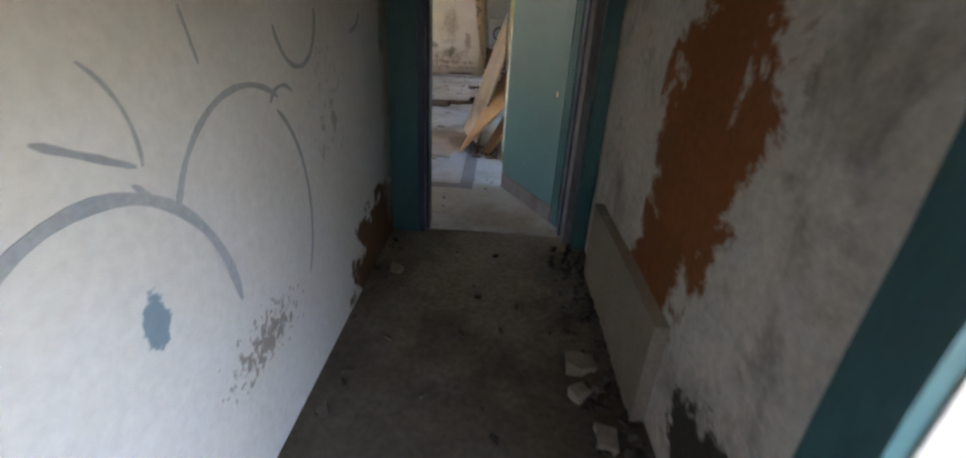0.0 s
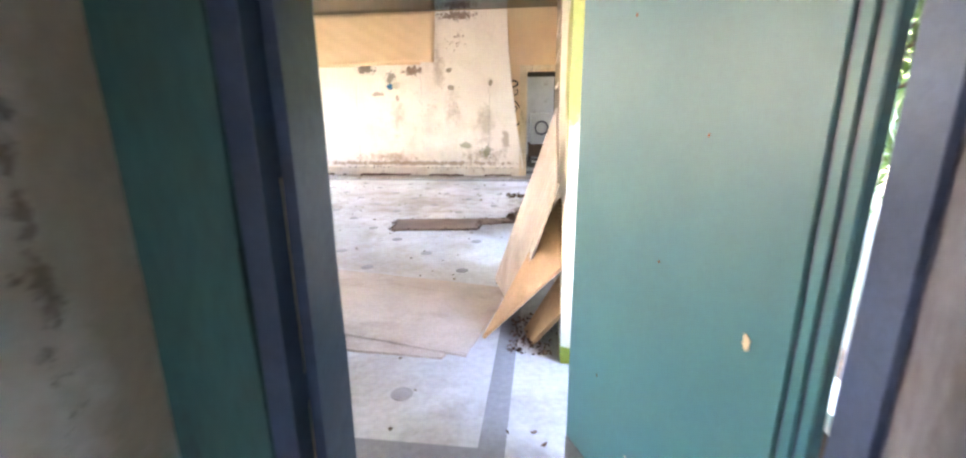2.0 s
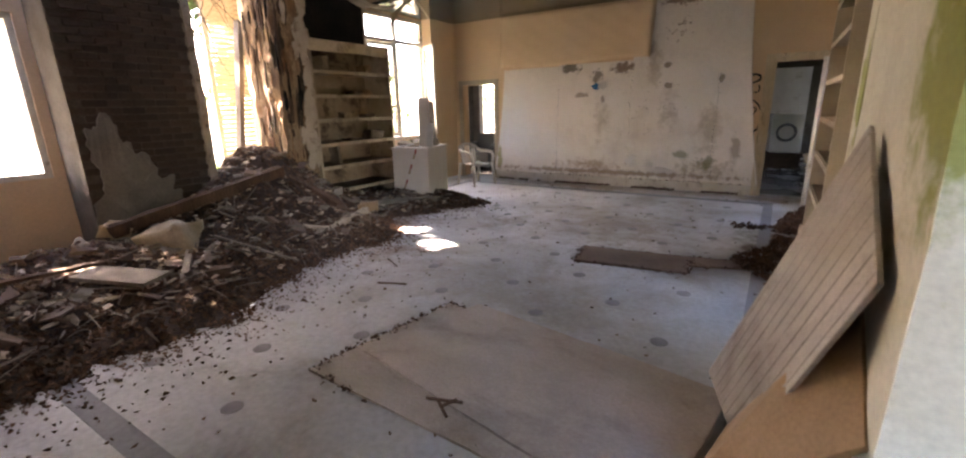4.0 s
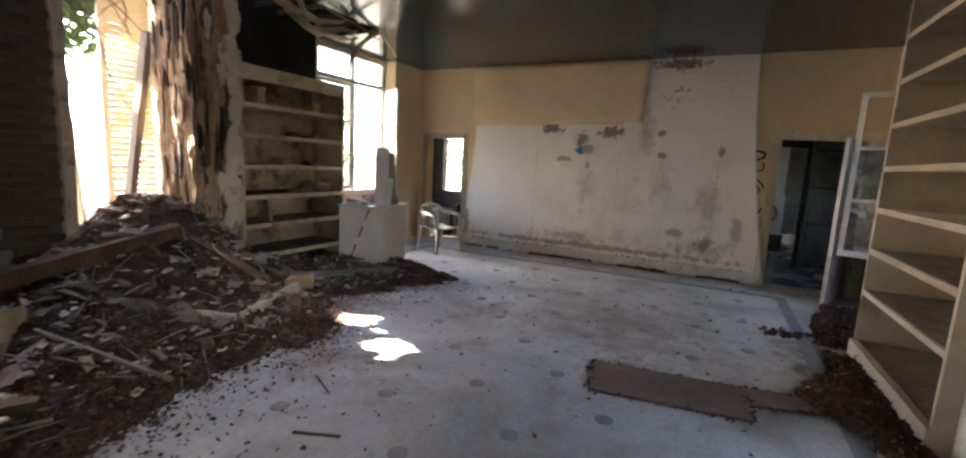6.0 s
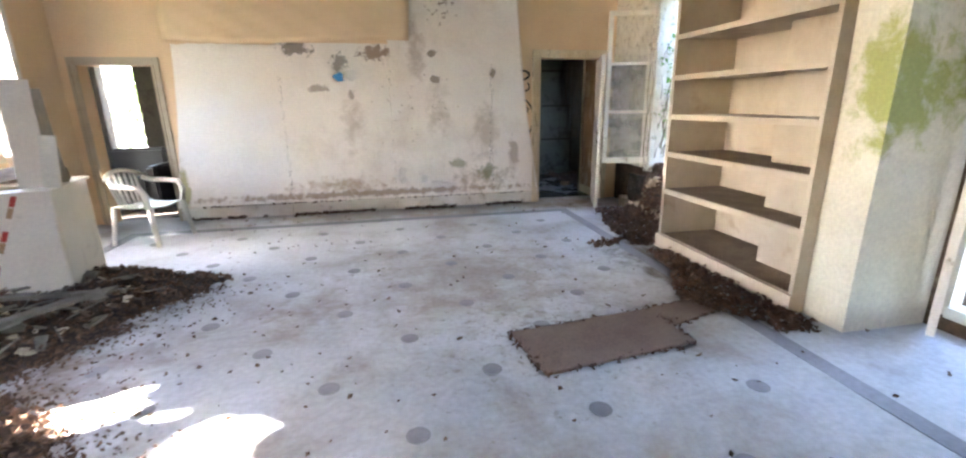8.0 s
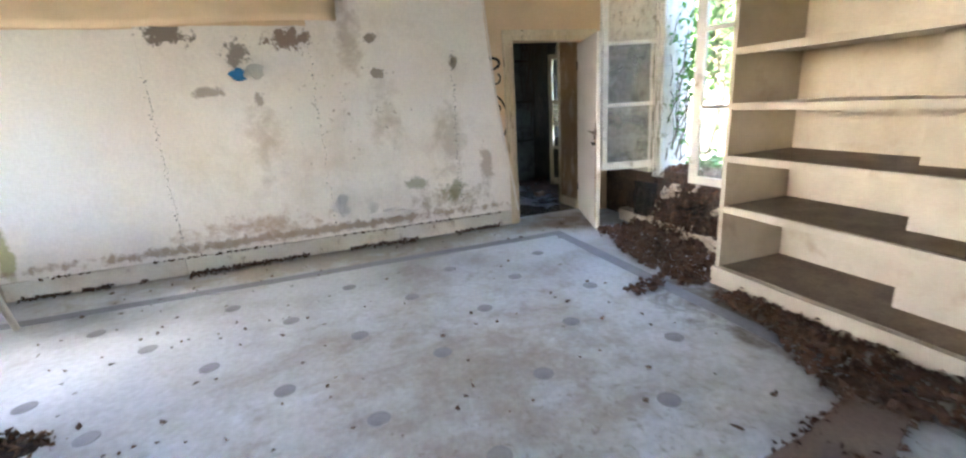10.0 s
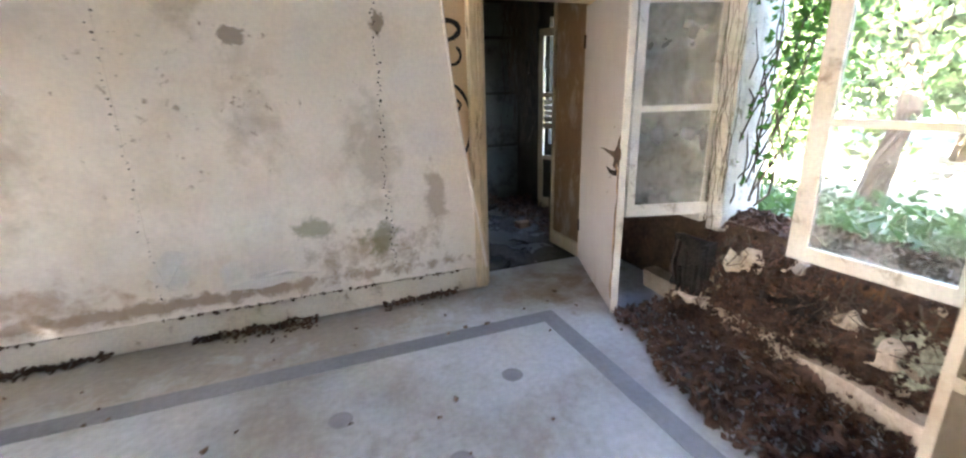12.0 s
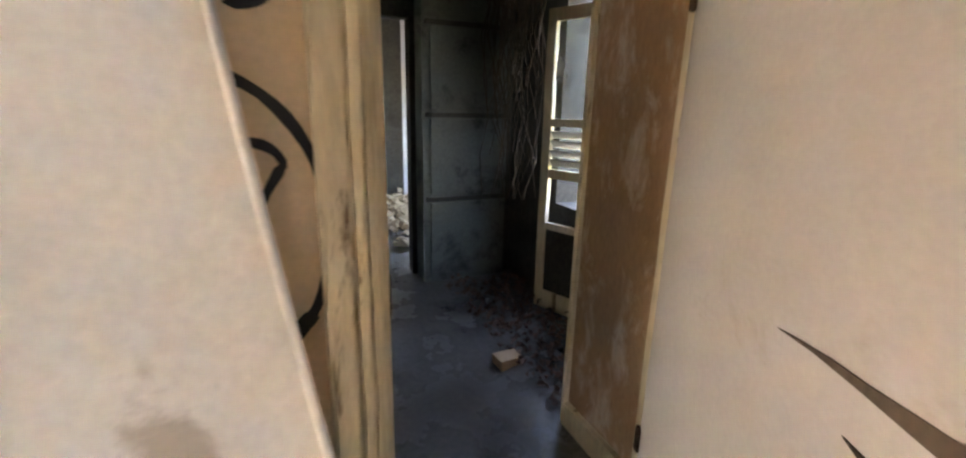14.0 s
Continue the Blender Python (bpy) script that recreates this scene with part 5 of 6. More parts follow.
# ---- boards on the floor and against the pier ----


def slab(name, label, corners, z, t, material, seed, tilt=0.0):
    """A flat board lying on the floor, from its four plan corners, edges a little broken."""
    bm = bmesh.new()
    n = 14
    top, bot = [], []
    for a, b in zip(corners, corners[1:] + corners[:1]):
        for k in range(n):
            p = Vector((*a, 0)).lerp(Vector((*b, 0)), k / n) + noise.noise_vector(Vector((k * 0.7, seed, a[0]))) * 0.012
            top.append(bm.verts.new((p.x, p.y, z + t)))
            bot.append(bm.verts.new((p.x, p.y, z)))
    bm.faces.new(top)
    bm.faces.new(bot[::-1])
    for k in range(len(top)):
        q = (k + 1) % len(top)
        bm.faces.new((top[k], bot[k], bot[q], top[q]))
    return tagged(part(name, bm, material), label, "board")


slab("plywood_sheet", "weathered grey plywood sheet lying on the floor", [(-2.28, 4.76), (-0.42, 4.66), (-0.16, 5.66), (-2.10, 5.95)], 0.004, 0.016, M["ply"], 1)
slab("plywood_sheet", "weathered plywood sheet lying askew on another sheet", [(-2.14, 5.06), (-0.28, 4.68), (-0.10, 5.72), (-1.88, 6.02)], 0.021, 0.016, M["ply"], 2)
slab("floor_board", "damp brown board lying flat on the floor", [(-1.63, 7.40), (-0.61, 7.54), (-0.64, 8.03), (-1.70, 7.90)], 0.004, 0.022, M["brown_board"], 3)
slab("floor_board", "smaller damp brown board butted to another on the floor", [(-0.632, 7.76), (-0.08, 7.95), (-0.16, 8.16), (-0.655, 8.03)], 0.004, 0.018, M["brown_board"], 4)


def leaning(name, label, foot_a, foot_b, top_a, top_b, t, material, grooves=0):
    """A board that stands on its foot edge and leans with its upper edge on the pier."""
    fa, fb, ta, tb = (Vector(p) for p in (foot_a, foot_b, top_a, top_b))
    nrm = (fb - fa).cross(ta - fa).normalized() * t
    th = tagged(new(name), label, "board")
    bm = bmesh.new()
    vs = [bm.verts.new(p + nrm * s) for s in (0, 1) for p in (fa, fb, tb, ta)]
    for f in ((0, 1, 2, 3), (7, 6, 5, 4), (0, 4, 5, 1), (1, 5, 6, 2), (2, 6, 7, 3), (3, 7, 4, 0)):
        bm.faces.new([vs[i] for i in f])
    bmesh.ops.bevel(bm, geom=bm.edges[:], offset=0.002, segments=1, affect="EDGES")
    part("panel", bm, material, th)
    for k in range(grooves):
        u = (k + 0.5) / grooves
        bm = bmesh.new()
        p, q = fa.lerp(fb, u), ta.lerp(tb, u)
        w = (fb - fa).normalized() * 0.004
        for off in (nrm * 1.0, -nrm * 0.06):
            ring = [p - w, p + w, q + w, q - w]
            a = [bm.verts.new(x + off) for x in ring]
            b = [bm.verts.new(x + off + nrm.normalized() * 0.0025) for x in ring]
            bm.faces.new(b)
            bm.faces.new(a[::-1])
            for i in range(4):
                bm.faces.new((a[i], a[(i + 1) % 4], b[(i + 1) % 4], b[i]))
        part("batten", bm, material, th)
    return th


leaning("leaning_board", "long pale grooved board leaning on the pier", (-0.22, 5.90, 0.03), (-0.03, 5.24, 0.05), (0.235, 5.50, 1.42), (0.235, 4.86, 1.02), 0.018, M["ply"], 9)
leaning("leaning_board", "tan board leaning low against the pier", (-0.22, 4.94, 0.01), (-0.09, 5.50, 0.04), (0.25, 4.76, 0.57), (0.25, 5.28, 0.86), 0.02, M["ply_edge"])
leaning("leaning_board", "short tan board wedged under the others", (0.08, 4.90, 0.0), (0.04, 5.10, 0.0), (0.255, 4.78, 0.28), (0.255, 4.98, 0.44), 0.03, M["ply_edge"])

# ---- rubble on the west side ----


def heap_height(x, y):
    edge = -4.05 + 0.25 * math.sin(1.3 * y) + 0.18 * noise.noise(Vector((y * 2.2, 0, 3))) + 0.14 * noise.noise(Vector((y * 6.5, 0, 5))) + 0.07 * noise.noise(Vector((y * 15, 0, 7))) - max(0, y - 9.55) * 2.0 + 0.80 / (1 + math.exp((y - 5.35) / 0.16)) + 0.35 * math.exp(-((y - 7.15) / 0.28) ** 2) + 0.30 * math.exp(-((y - 9.2) / 0.45) ** 2) + max(0, 4.3 - y) * 0.3 - 0.2 * math.exp(-((y - 8.0) / 0.35) ** 2)
    into = min(1, max(0, (edge - x) / 0.9))
    if y > 10.0:
        return -0.05
    h = 0.10 * into ** 0.6 * (into > 0) + 0.84 * math.exp(-(((x + 6.0) / 0.75) ** 2 + ((y - 6.95) / 0.85) ** 2)) + 0.28 * math.exp(-(((x + 5.6) / 0.7) ** 2 + ((y - 5.9) / 1.2) ** 2))
    h += into * (0.10 * noise.noise(Vector((x * 2.3, y * 2.3, 0))) + 0.06 * noise.noise(Vector((x * 7, y * 7, 1))))
    return h - 0.03 * (1 - into) if into > 0 else -0.05


nx, ny = 90, 140
verts, faces = [], []
for i in range(nx + 1):
    for j in range(ny + 1):
        x, y = -7.0 + 4.5 * i / nx, 3.05 + 7.2 * j / ny
        verts.append((x, y, heap_height(x, y)))
for i in range(nx):
    for j in range(ny):
        a = i * (ny + 1) + j
        if max(verts[k][2] for k in (a, a + 1, a + ny + 1, a + ny + 2)) > -0.02:
            faces.append((a, a + ny + 1, a + ny + 2, a + 1))
tagged(from_arrays("rubble_heap", verts, faces, M["soil"], True), "dark heap of soil and rubble spilling in through the broken wall", "rubble", "", "stuff")

rng = np.random.default_rng(11)


def scatter(n, x0, x1, y0, y1, keep):
    out = []
    while len(out) < n:
        x, y = rng.uniform(x0, x1), rng.uniform(y0, y1)
        if keep(x, y):
            out.append((x, y))
    return out


on_heap = lambda x, y: heap_height(x, y) > 0.03
pts = [(x, y, heap_height(x, y) + rng.uniform(0.0, 0.03)) for x, y in scatter(17500, -6.4, -2.7, 3.1, 9.9, lambda x, y: heap_height(x, y) > -0.02)]
tagged(leaves("dead_leaves", pts, 0.043, M["heap_leaf"], 0.7, 3), "brown dead leaves strewn over the rubble", "leaves", "", "stuff")


def shards(name, pts, lo, hi, material, label, seed, flat=0.35):
    """Angular broken lumps joined into one litter."""
    r = np.random.default_rng(seed)
    verts, faces = [], []
    cube = ((-1, -1, -1), (1, -1, -1), (1, 1, -1), (-1, 1, -1), (-1, -1, 1), (1, -1, 1), (1, 1, 1), (-1, 1, 1))
    quads = ((0, 3, 2, 1), (4, 5, 6, 7), (0, 1, 5, 4), (2, 3, 7, 6), (1, 2, 6, 5), (0, 4, 7, 3))
    for p in pts:
        s = r.uniform(lo, hi)
        m = Euler(r.uniform(-0.5, 0.5, 2).tolist() + [r.uniform(0, 6.28)]).to_matrix()
        sc = Vector((s * r.uniform(0.6, 1.6), s * r.uniform(0.5, 1.0), s * r.uniform(flat * 0.5, flat * 1.6)))
        b = len(verts)
        for c in cube:
            q = m @ Vector([c[k] * sc[k] * r.uniform(0.3, 1.0) for k in range(3)])
            verts.append((p[0] + q.x, p[1] + q.y, p[2] + q.z))
        faces += [tuple(b + k for k in f) for f in quads]
    return tagged(from_arrays(name, verts, faces, material), label, "rubble", "", "stuff")


pts = [(x, y, heap_height(x, y) + 0.01) for x, y in scatter(680, -6.4, -3.1, 3.1, 9.8, on_heap)]
shards("rubble_lumps", pts, 0.012, 0.06, M["rubble"], "broken lumps of plaster and brick on the heap", 21)
pts = [(x, y, heap_height(x, y) + 0.02) for x, y in scatter(260, -6.3, -4.4, 4.0, 9.4, on_heap)]
shards("wood_splinters", pts, 0.03, 0.11, M["grey_timber"], "splintered grey wood scraps on the heap", 22, 0.15)
pts = [(x, y, heap_height(x, y) + 0.02) for x, y in scatter(330, -6.3, -4.0, 3.6, 9.4, on_heap)]
shards("plaster_flakes", pts, 0.015, 0.065, M["rail_paint"], "pale flakes of plaster on the heap", 23, 0.15)
pts = [(x, y, heap_height(x, y) + 0.02) for x, y in scatter(150, -6.3, -4.3, 4.0, 9.0, on_heap)]
shards("pale_chunks", pts, 0.012, 0.05, M["pale_rubble"], "pale broken chunks on the heap", 26, 0.35)


pts = [(x, y, heap_height(x, y) + 0.025) for x, y in scatter(95, -6.2, -4.1, 3.5, 8.6, on_heap)]
shards("rubble_plates", pts[:40], 0.05, 0.13, M["brown_board"], "dark broken plates of board on the heap", 28, 0.16)
shards("rubble_chunks", pts[40:70], 0.04, 0.10, M["rubble"], "large broken chunks of plaster on the heap", 29, 0.55)
shards("rubble_tiles", pts[70:], 0.04, 0.10, M["grey_timber"], "flat grey broken pieces on the heap", 30, 0.14)


def spill(n, reach):
    """Places on the bare floor beyond the heap's foot, thinning outwards."""
    out = []
    while len(out) < n:
        y = rng.uniform(3.4, 9.2)
        x = -2.6
        while x > -6.4 and heap_height(x, y) < 0.0:
            x -= 0.03
        out.append((x + rng.exponential(reach) - 0.06, y, 0.008 + abs(rng.normal(0, 0.006))))
    return out


tagged(leaves("dead_leaves", spill(2600, 0.20), 0.024, M["heap_leaf"], 0.35, 14), "leaf crumbs spilling from the heap onto the floor", "leaves", "", "stuff")
shards("spilled_crumbs", [(x, y, 0.006) for x, y, z in spill(420, 0.20)], 0.005, 0.018, M["rubble"], "plaster crumbs spilling from the heap onto the floor", 27, 0.5)
pts = [(x, y, 0.005) for x, y in scatter(210, -4.4, 0.6, 3.4, 11.6, lambda x, y: rng.random() < 0.25 + 0.75 * (x < -2.4))]
tagged(leaves("floor_leaves", [(x, y, 0.012) for x, y, z in pts], 0.035, M["leaf_litter"], 0.12, 5, 0.15), "single dead leaves scattered on the floor", "leaves", "", "stuff")
pts = [(x, y, 0.004) for x, y in scatter(220, -4.6, 0.6, 3.3, 11.7, lambda x, y: True)]
shards("floor_grit", pts, 0.006, 0.02, M["rubble"], "grit and crumbs on the floor", 24, 0.5)


def twigs(name, n, label, seed):
    """Thin broken sticks and laths strewn over the heap."""
    r = random.Random(seed)
    b = bmesh.new()
    for x, y in scatter(n, -6.3, -3.2, 3.6, 9.6, on_heap):
        a, ln_ = r.uniform(0, 6.28), r.uniform(0.08, 0.38)
        x2, y2 = x + ln_ * math.cos(a), y + ln_ * math.sin(a)
        z, z2 = max(0, heap_height(x, y)) + 0.03, max(0, heap_height(x2, y2)) + r.uniform(0.01, 0.07)
        tube(b, [(x, y, z), ((x + x2) / 2, (y + y2) / 2, (z + z2) / 2 + r.uniform(-0.01, 0.02)), (x2, y2, z2)], r.uniform(0.004, 0.014), 0.004, 4)
    return tagged(part(name, b, M["grey_timber"]), label, "twigs", "", "stuff")


twigs("heap_twigs", 280, "broken twigs and laths strewn over the heap", 61)


def beam(name, label, a, b, w, h, material, seed, category="beam", on=None):
    """A length of timber; on: height of its ends above the rubble."""
    a, b = Vector(a), Vector(b)
    if on is not None:
        a.z, b.z = max(0, heap_height(a.x, a.y)) + on, max(0, heap_height(b.x, b.y)) + on
    m = Matrix.Translation(a) @ (b - a).to_track_quat("X", "Z").to_matrix().to_4x4()
    return tagged(part(name, ragged(0, (b - a).length, -w / 2, w / 2, -h / 2, h / 2, min(w, h) * 0.18, 9, seed, m, 6.0), material), label, category)


beam("fallen_beam", "long dark fallen roof beam on the rubble", (-5.62, 5.0, 0.44), (-5.40, 6.85, 0.52), 0.14, 0.12, M["timber"], 201, "beam", 0.12)
beam("fallen_beam", "rotten brown beam sloping down the heap", (-6.05, 6.7, 0.92), (-4.95, 7.35, 0.24), 0.16, 0.10, M["timber"], 202, "beam", 0.06)
beam("frame_piece", "cream window frame rail lying on the rubble", (-4.98, 6.47, 0.15), (-4.50, 6.76, 0.12), 0.06, 0.11, M["rail_paint"], 203, "board")
beam("frame_piece", "cream window frame stile lying on the rubble", (-4.48, 6.80, 0.12), (-4.84, 7.74, 0.15), 0.06, 0.11, M["rail_paint"], 204, "board")
beam("frame_piece", "grey board lying on the rubble", (-5.2, 7.9, 0.14), (-4.7, 8.9, 0.10), 0.10, 0.025, M["grey_timber"], 205, "board", 0.05)
beam("stick", "thin grey lath on the floor edge", (-4.95, 5.65, 0.17), (-4.0, 5.95, 0.06), 0.03, 0.02, M["grey_timber"], 206, "stick", 0.04)
beam("stick", "thin dark stick on the dusty floor", (-3.35, 6.55, 0.010), (-3.10, 6.42, 0.010), 0.010, 0.008, M["timber"], 207, "stick")
beam("stick", "curved dark twig on the floor", (-2.95, 6.0, 0.012), (-2.7, 6.1, 0.012), 0.016, 0.012, M["timber"], 208, "stick")
beam("grey_panel", "grey slatted panel lying on the leaf litter", (-4.95, 4.55, 0.13), (-4.35, 4.85, 0.11), 0.30, 0.03, M["grey_timber"], 209, "board", 0.05)
beam("leaning_post", "grey timber post leaning in the broken opening", (-6.55, 6.95, 0.55), (-6.62, 7.30, 2.75), 0.09, 0.07, M["grey_timber"], 210, "post")
beam("leaning_post", "dark burnt post leaning at the brick pier", (-6.0, 6.28, 0.6), (-6.25, 6.35, 2.4), 0.10, 0.10, M["timber"], 211, "post")
tagged(part("plaster_block", ragged(-0.24, 0.24, -0.18, 0.18, -0.03, 0.26, 0.10, 6, 212, pose(-5.2, 5.42, 0.16, 8, -12, 25), 3.0), M["pale_rubble"], None, "", True), "large pale lump of plaster on the rubble", "rubble")
tagged(part("plaster_block", ragged(-0.13, 0.13, -0.12, 0.12, -0.03, 0.16, 0.06, 5, 213, pose(-5.75, 5.1, 0.30, 8, 20, 55), 4.0), M["pale_rubble"], None, "", True), "pale lump of plaster beside the pier", "rubble")
tagged(part("brick_lump", ragged(-0.13, 0.13, -0.08, 0.08, -0.02, 0.11, 0.07, 6, 214, pose(-4.85, 7.75, 0.14, 5, 6, 35), 4.0), M["ply_edge"]), "reddish-brown broken brick lump", "rubble")
br = [mesh_of("brick", bevelled(-0.012, 0.03, 0.004, 0.216, 0.005, 0.068, 0.006 + 0.002 * k), M["brick"]) for k in range(2)]
rb = random.Random(9)
for row in range(44):
    off = 0.11 * (row % 2)
    for c in range(6):
        y = 5.0 - off + 0.22 * c
        if y < 4.99 or y + 0.22 > 6.24:
            continue
        ob = new("brick", br[(row + c) % 2])
        ob.parent = west_pier
        ob.matrix_basis = pose(-5.945 + rb.uniform(-0.004, 0.006), y, 0.03 + 0.075 * row, rb.uniform(-1, 1), 0, rb.uniform(-1.5, 1.5))
for cy, cz, ry, rz in ((5.34, 0.70, 0.30, 0.52), (5.58, 0.52, 0.26, 0.28), (5.22, 1.20, 0.14, 0.30)):
    part("plaster_skin", flake(cy, cz, ry, rz, -5.905, 0.02, 7.3 * cy, 60), M["grey_skin"], west_pier, "remaining grey plaster skin")

for k, (x, y, a, ln_, w, mt) in enumerate(((-5.3, 6.1, 20, 0.9, 0.10, "grey_timber"), (-5.0, 8.3, 80, 0.7, 0.08, "grey_timber"), (-5.7, 7.9, 10, 0.6, 0.12, "timber"), (-5.2, 4.4, 60, 0.8, 0.09, "timber"), (-4.6, 5.2, 150, 0.7, 0.06, "grey_timber"),
                                          (-5.8, 5.9, 35, 0.7, 0.10, "white_paint"), (-5.5, 7.3, 130, 0.7, 0.09, "timber"), (-5.0, 8.1, 100, 0.6, 0.05, "rail_paint"), (-5.6, 6.6, 70, 0.5, 0.11, "plank"), (-4.9, 9.0, 20, 0.8, 0.05, "grey_timber"))):
    ca, sa = math.cos(radians(a)) * ln_ / 2, math.sin(radians(a)) * ln_ / 2
    beam("broken_board", "broken board half sunk in the rubble", (x - ca, y - sa, 0), (x + ca, y + sa, 0), w, 0.03, M[mt], 230 + k, "board", 0.03)


def rim_litter(corners, n, seed):
    """Leaves and dirt caught along the edges of a board."""
    r = np.random.default_rng(seed)
    out = []
    for a, b in zip(corners, corners[1:] + corners[:1]):
        for u in r.uniform(0, 1, n):
            out.append((a[0] + (b[0] - a[0]) * u + r.normal(0, 0.022), a[1] + (b[1] - a[1]) * u + r.normal(0, 0.022), 0.012 + abs(r.normal(0, 0.006))))
    return out


pts = rim_litter([(-1.63, 7.40), (-0.61, 7.54), (-0.64, 8.03), (-1.70, 7.90)], 70, 1) + rim_litter([(-0.632, 7.76), (-0.08, 7.95), (-0.16, 8.16), (-0.655, 8.03)], 50, 2)
pts += [p for p in rim_litter([(-2.28, 4.76), (-0.42, 4.66), (-0.16, 5.66), (-2.10, 5.95)], 160, 3) if p[1] > 5.0 or p[0] < -1.9]
tagged(leaves("dead_leaves", pts, 0.032, M["leaf_litter"], 0.4, 12), "dirt and leaf bits caught along the board edges", "leaves", "", "stuff")
for k, (x, y, a, ln_) in enumerate(((-1.46, 4.86, 20, 0.20), (-1.40, 4.88, -35, 0.15), (-1.35, 4.84, 70, 0.10))):
    beam("twig", "dark twig lying on the plywood", (x, y, 0.05), (x + ln_ * math.cos(radians(a)), y + ln_ * math.sin(radians(a)), 0.048), 0.014, 0.010, M["timber"], 250 + k, "stick")
pts = [(rng.uniform(-0.05, 0.22), y, 0.012 + abs(rng.normal(0, 0.01))) for y in rng.uniform(4.75, 5.3, 160)]
tagged(leaves("dead_leaves", pts, 0.03, M["leaf_litter"], 0.4, 13), "leaf dirt under the leaning boards", "leaves", "", "stuff")

# dead leaves on the east side and along the north wall
def east_litter(x, y):
    return (0.30 > x > 0.02 - 0.30 * math.exp(-((y - 8.2) / 0.35) ** 2) + 0.12 * noise.noise(Vector((x * 3, y * 3, 0))) and 7.5 < y < 9.2) or \
           (x > 0.10 + 0.35 * (y > 10.2) * (y - 10.2) + 0.12 * noise.noise(Vector((x * 4, y * 3, 2))) and 9.45 < y < 11.1) or \
           (-0.42 < x < 0.3 and abs(y - 9.58 - 0.1 * x) < 0.06 + 0.22 * (x + 0.42) and noise.noise(Vector((x * 5.1, y * 6.3, 7))) > -0.12)
pts = [(x, y, abs(rng.normal(0, 0.02)) + 0.012 + (0.25 * max(0, x - 0.72) if y > 9.5 else 0)) for x, y in scatter(4400, -0.45, 0.93, 7.5, 11.1, east_litter)]
tagged(leaves("dead_leaves", pts, 0.05, M["leaf_litter"], 0.5, 6), "brown dead leaves piled under the window and shelves", "leaves", "", "stuff")
pts = [(x, 11.885 - abs(rng.normal(0, 0.05)) * (1 + 0.5 * math.sin(3 * x)), 0.012 + abs(rng.normal(0, 0.01))) for x in rng.uniform(-5.1, -0.5, 1800) if noise.noise(Vector((x * 1.9, 3.3, 0))) + 0.6 * noise.noise(Vector((x * 5.3, 1.3, 0))) > -0.08]
pts += [(x, 11.888 + rng.uniform(-0.008, 0.010), 0.170 + abs(rng.normal(0, 0.004))) for x in rng.uniform(-5.1, -0.35, 220) if math.sin(3.1 * x) + math.sin(7.7 * x) > -0.6]
tagged(leaves("dead_leaves", pts, 0.035, M["leaf_litter"], 0.4, 7), "strip of dead leaves along the baseboard", "leaves", "", "stuff")
pts = [(0.76 + 0.26 * u, y, 0.07 + 0.52 * u ** 1.4 + rng.normal(0, 0.03)) for u, y in zip(rng.uniform(0, 1, 420) ** 1.5, rng.uniform(9.5, 11.0, 420))]
pts += [(rng.uniform(1.04, 1.36), y, 0.632 + abs(rng.normal(0, 0.012))) for y in rng.uniform(9.65, 10.98, 900)]
tagged(leaves("dead_leaves", pts, 0.05, M["leaf_litter"], 1.0, 8), "dead leaves and roots clinging under the sill", "leaves", "", "stuff")
bank = [(0.76 + 0.26 * u, y, 0.08 + 0.52 * u ** 1.4 + rng.normal(0, 0.015)) for u, y in zip(rng.uniform(0, 1, 560), rng.uniform(9.5, 10.95, 560))]
shards("bank_plaster", bank[:14], 0.012, 0.045, M["rail_paint"], "pale plaster bits lodged in the soil bank", 81, 0.5)
shards("bank_clods", bank[14:330], 0.006, 0.020, M["soil"], "dark clods lodged in the soil bank", 82, 0.8)
tagged(leaves("dead_leaves", [p for q in range(3) for p in [(x + 0.03 * math.sin(7 * y + q), y + 0.04 * math.cos(90 * x + q), z + 0.01) for x, y, z in bank]], 0.028, M["bank_leaf"], 0.9, 84), "rotting red-brown leaf scraps on the soil bank", "leaves", "", "stuff")
bm = bmesh.new()
br_ = random.Random(33)
for k in range(34):
    y, z = br_.uniform(9.55, 10.95), br_.uniform(0.35, 0.62)
    pv = [(0.98 - 0.02 * q - 0.018 * q * br_.random(), y + br_.gauss(0, 0.025) * q, max(0.02, z - 0.05 * q)) for q in range(br_.randint(3, 7))]
    tube(bm, pv, br_.uniform(0.003, 0.008), 0.002, 4)
tagged(part("bank_roots", bm, M["bark"]), "thin dead roots trailing down the soil bank", "roots", "", "stuff")
# corridor grit
pts = [(x, y, 0.004) for x, y in scatter(420, -0.48, 0.82, 0.3, 2.9, lambda x, y: rng.random() < 0.02 + 0.9 * (x > 0.58) + 0.25 * (x < -0.38))]
shards("corridor_grit", pts, 0.005, 0.028, M["grit"], "grit and broken plaster on the corridor floor", 25, 0.5)
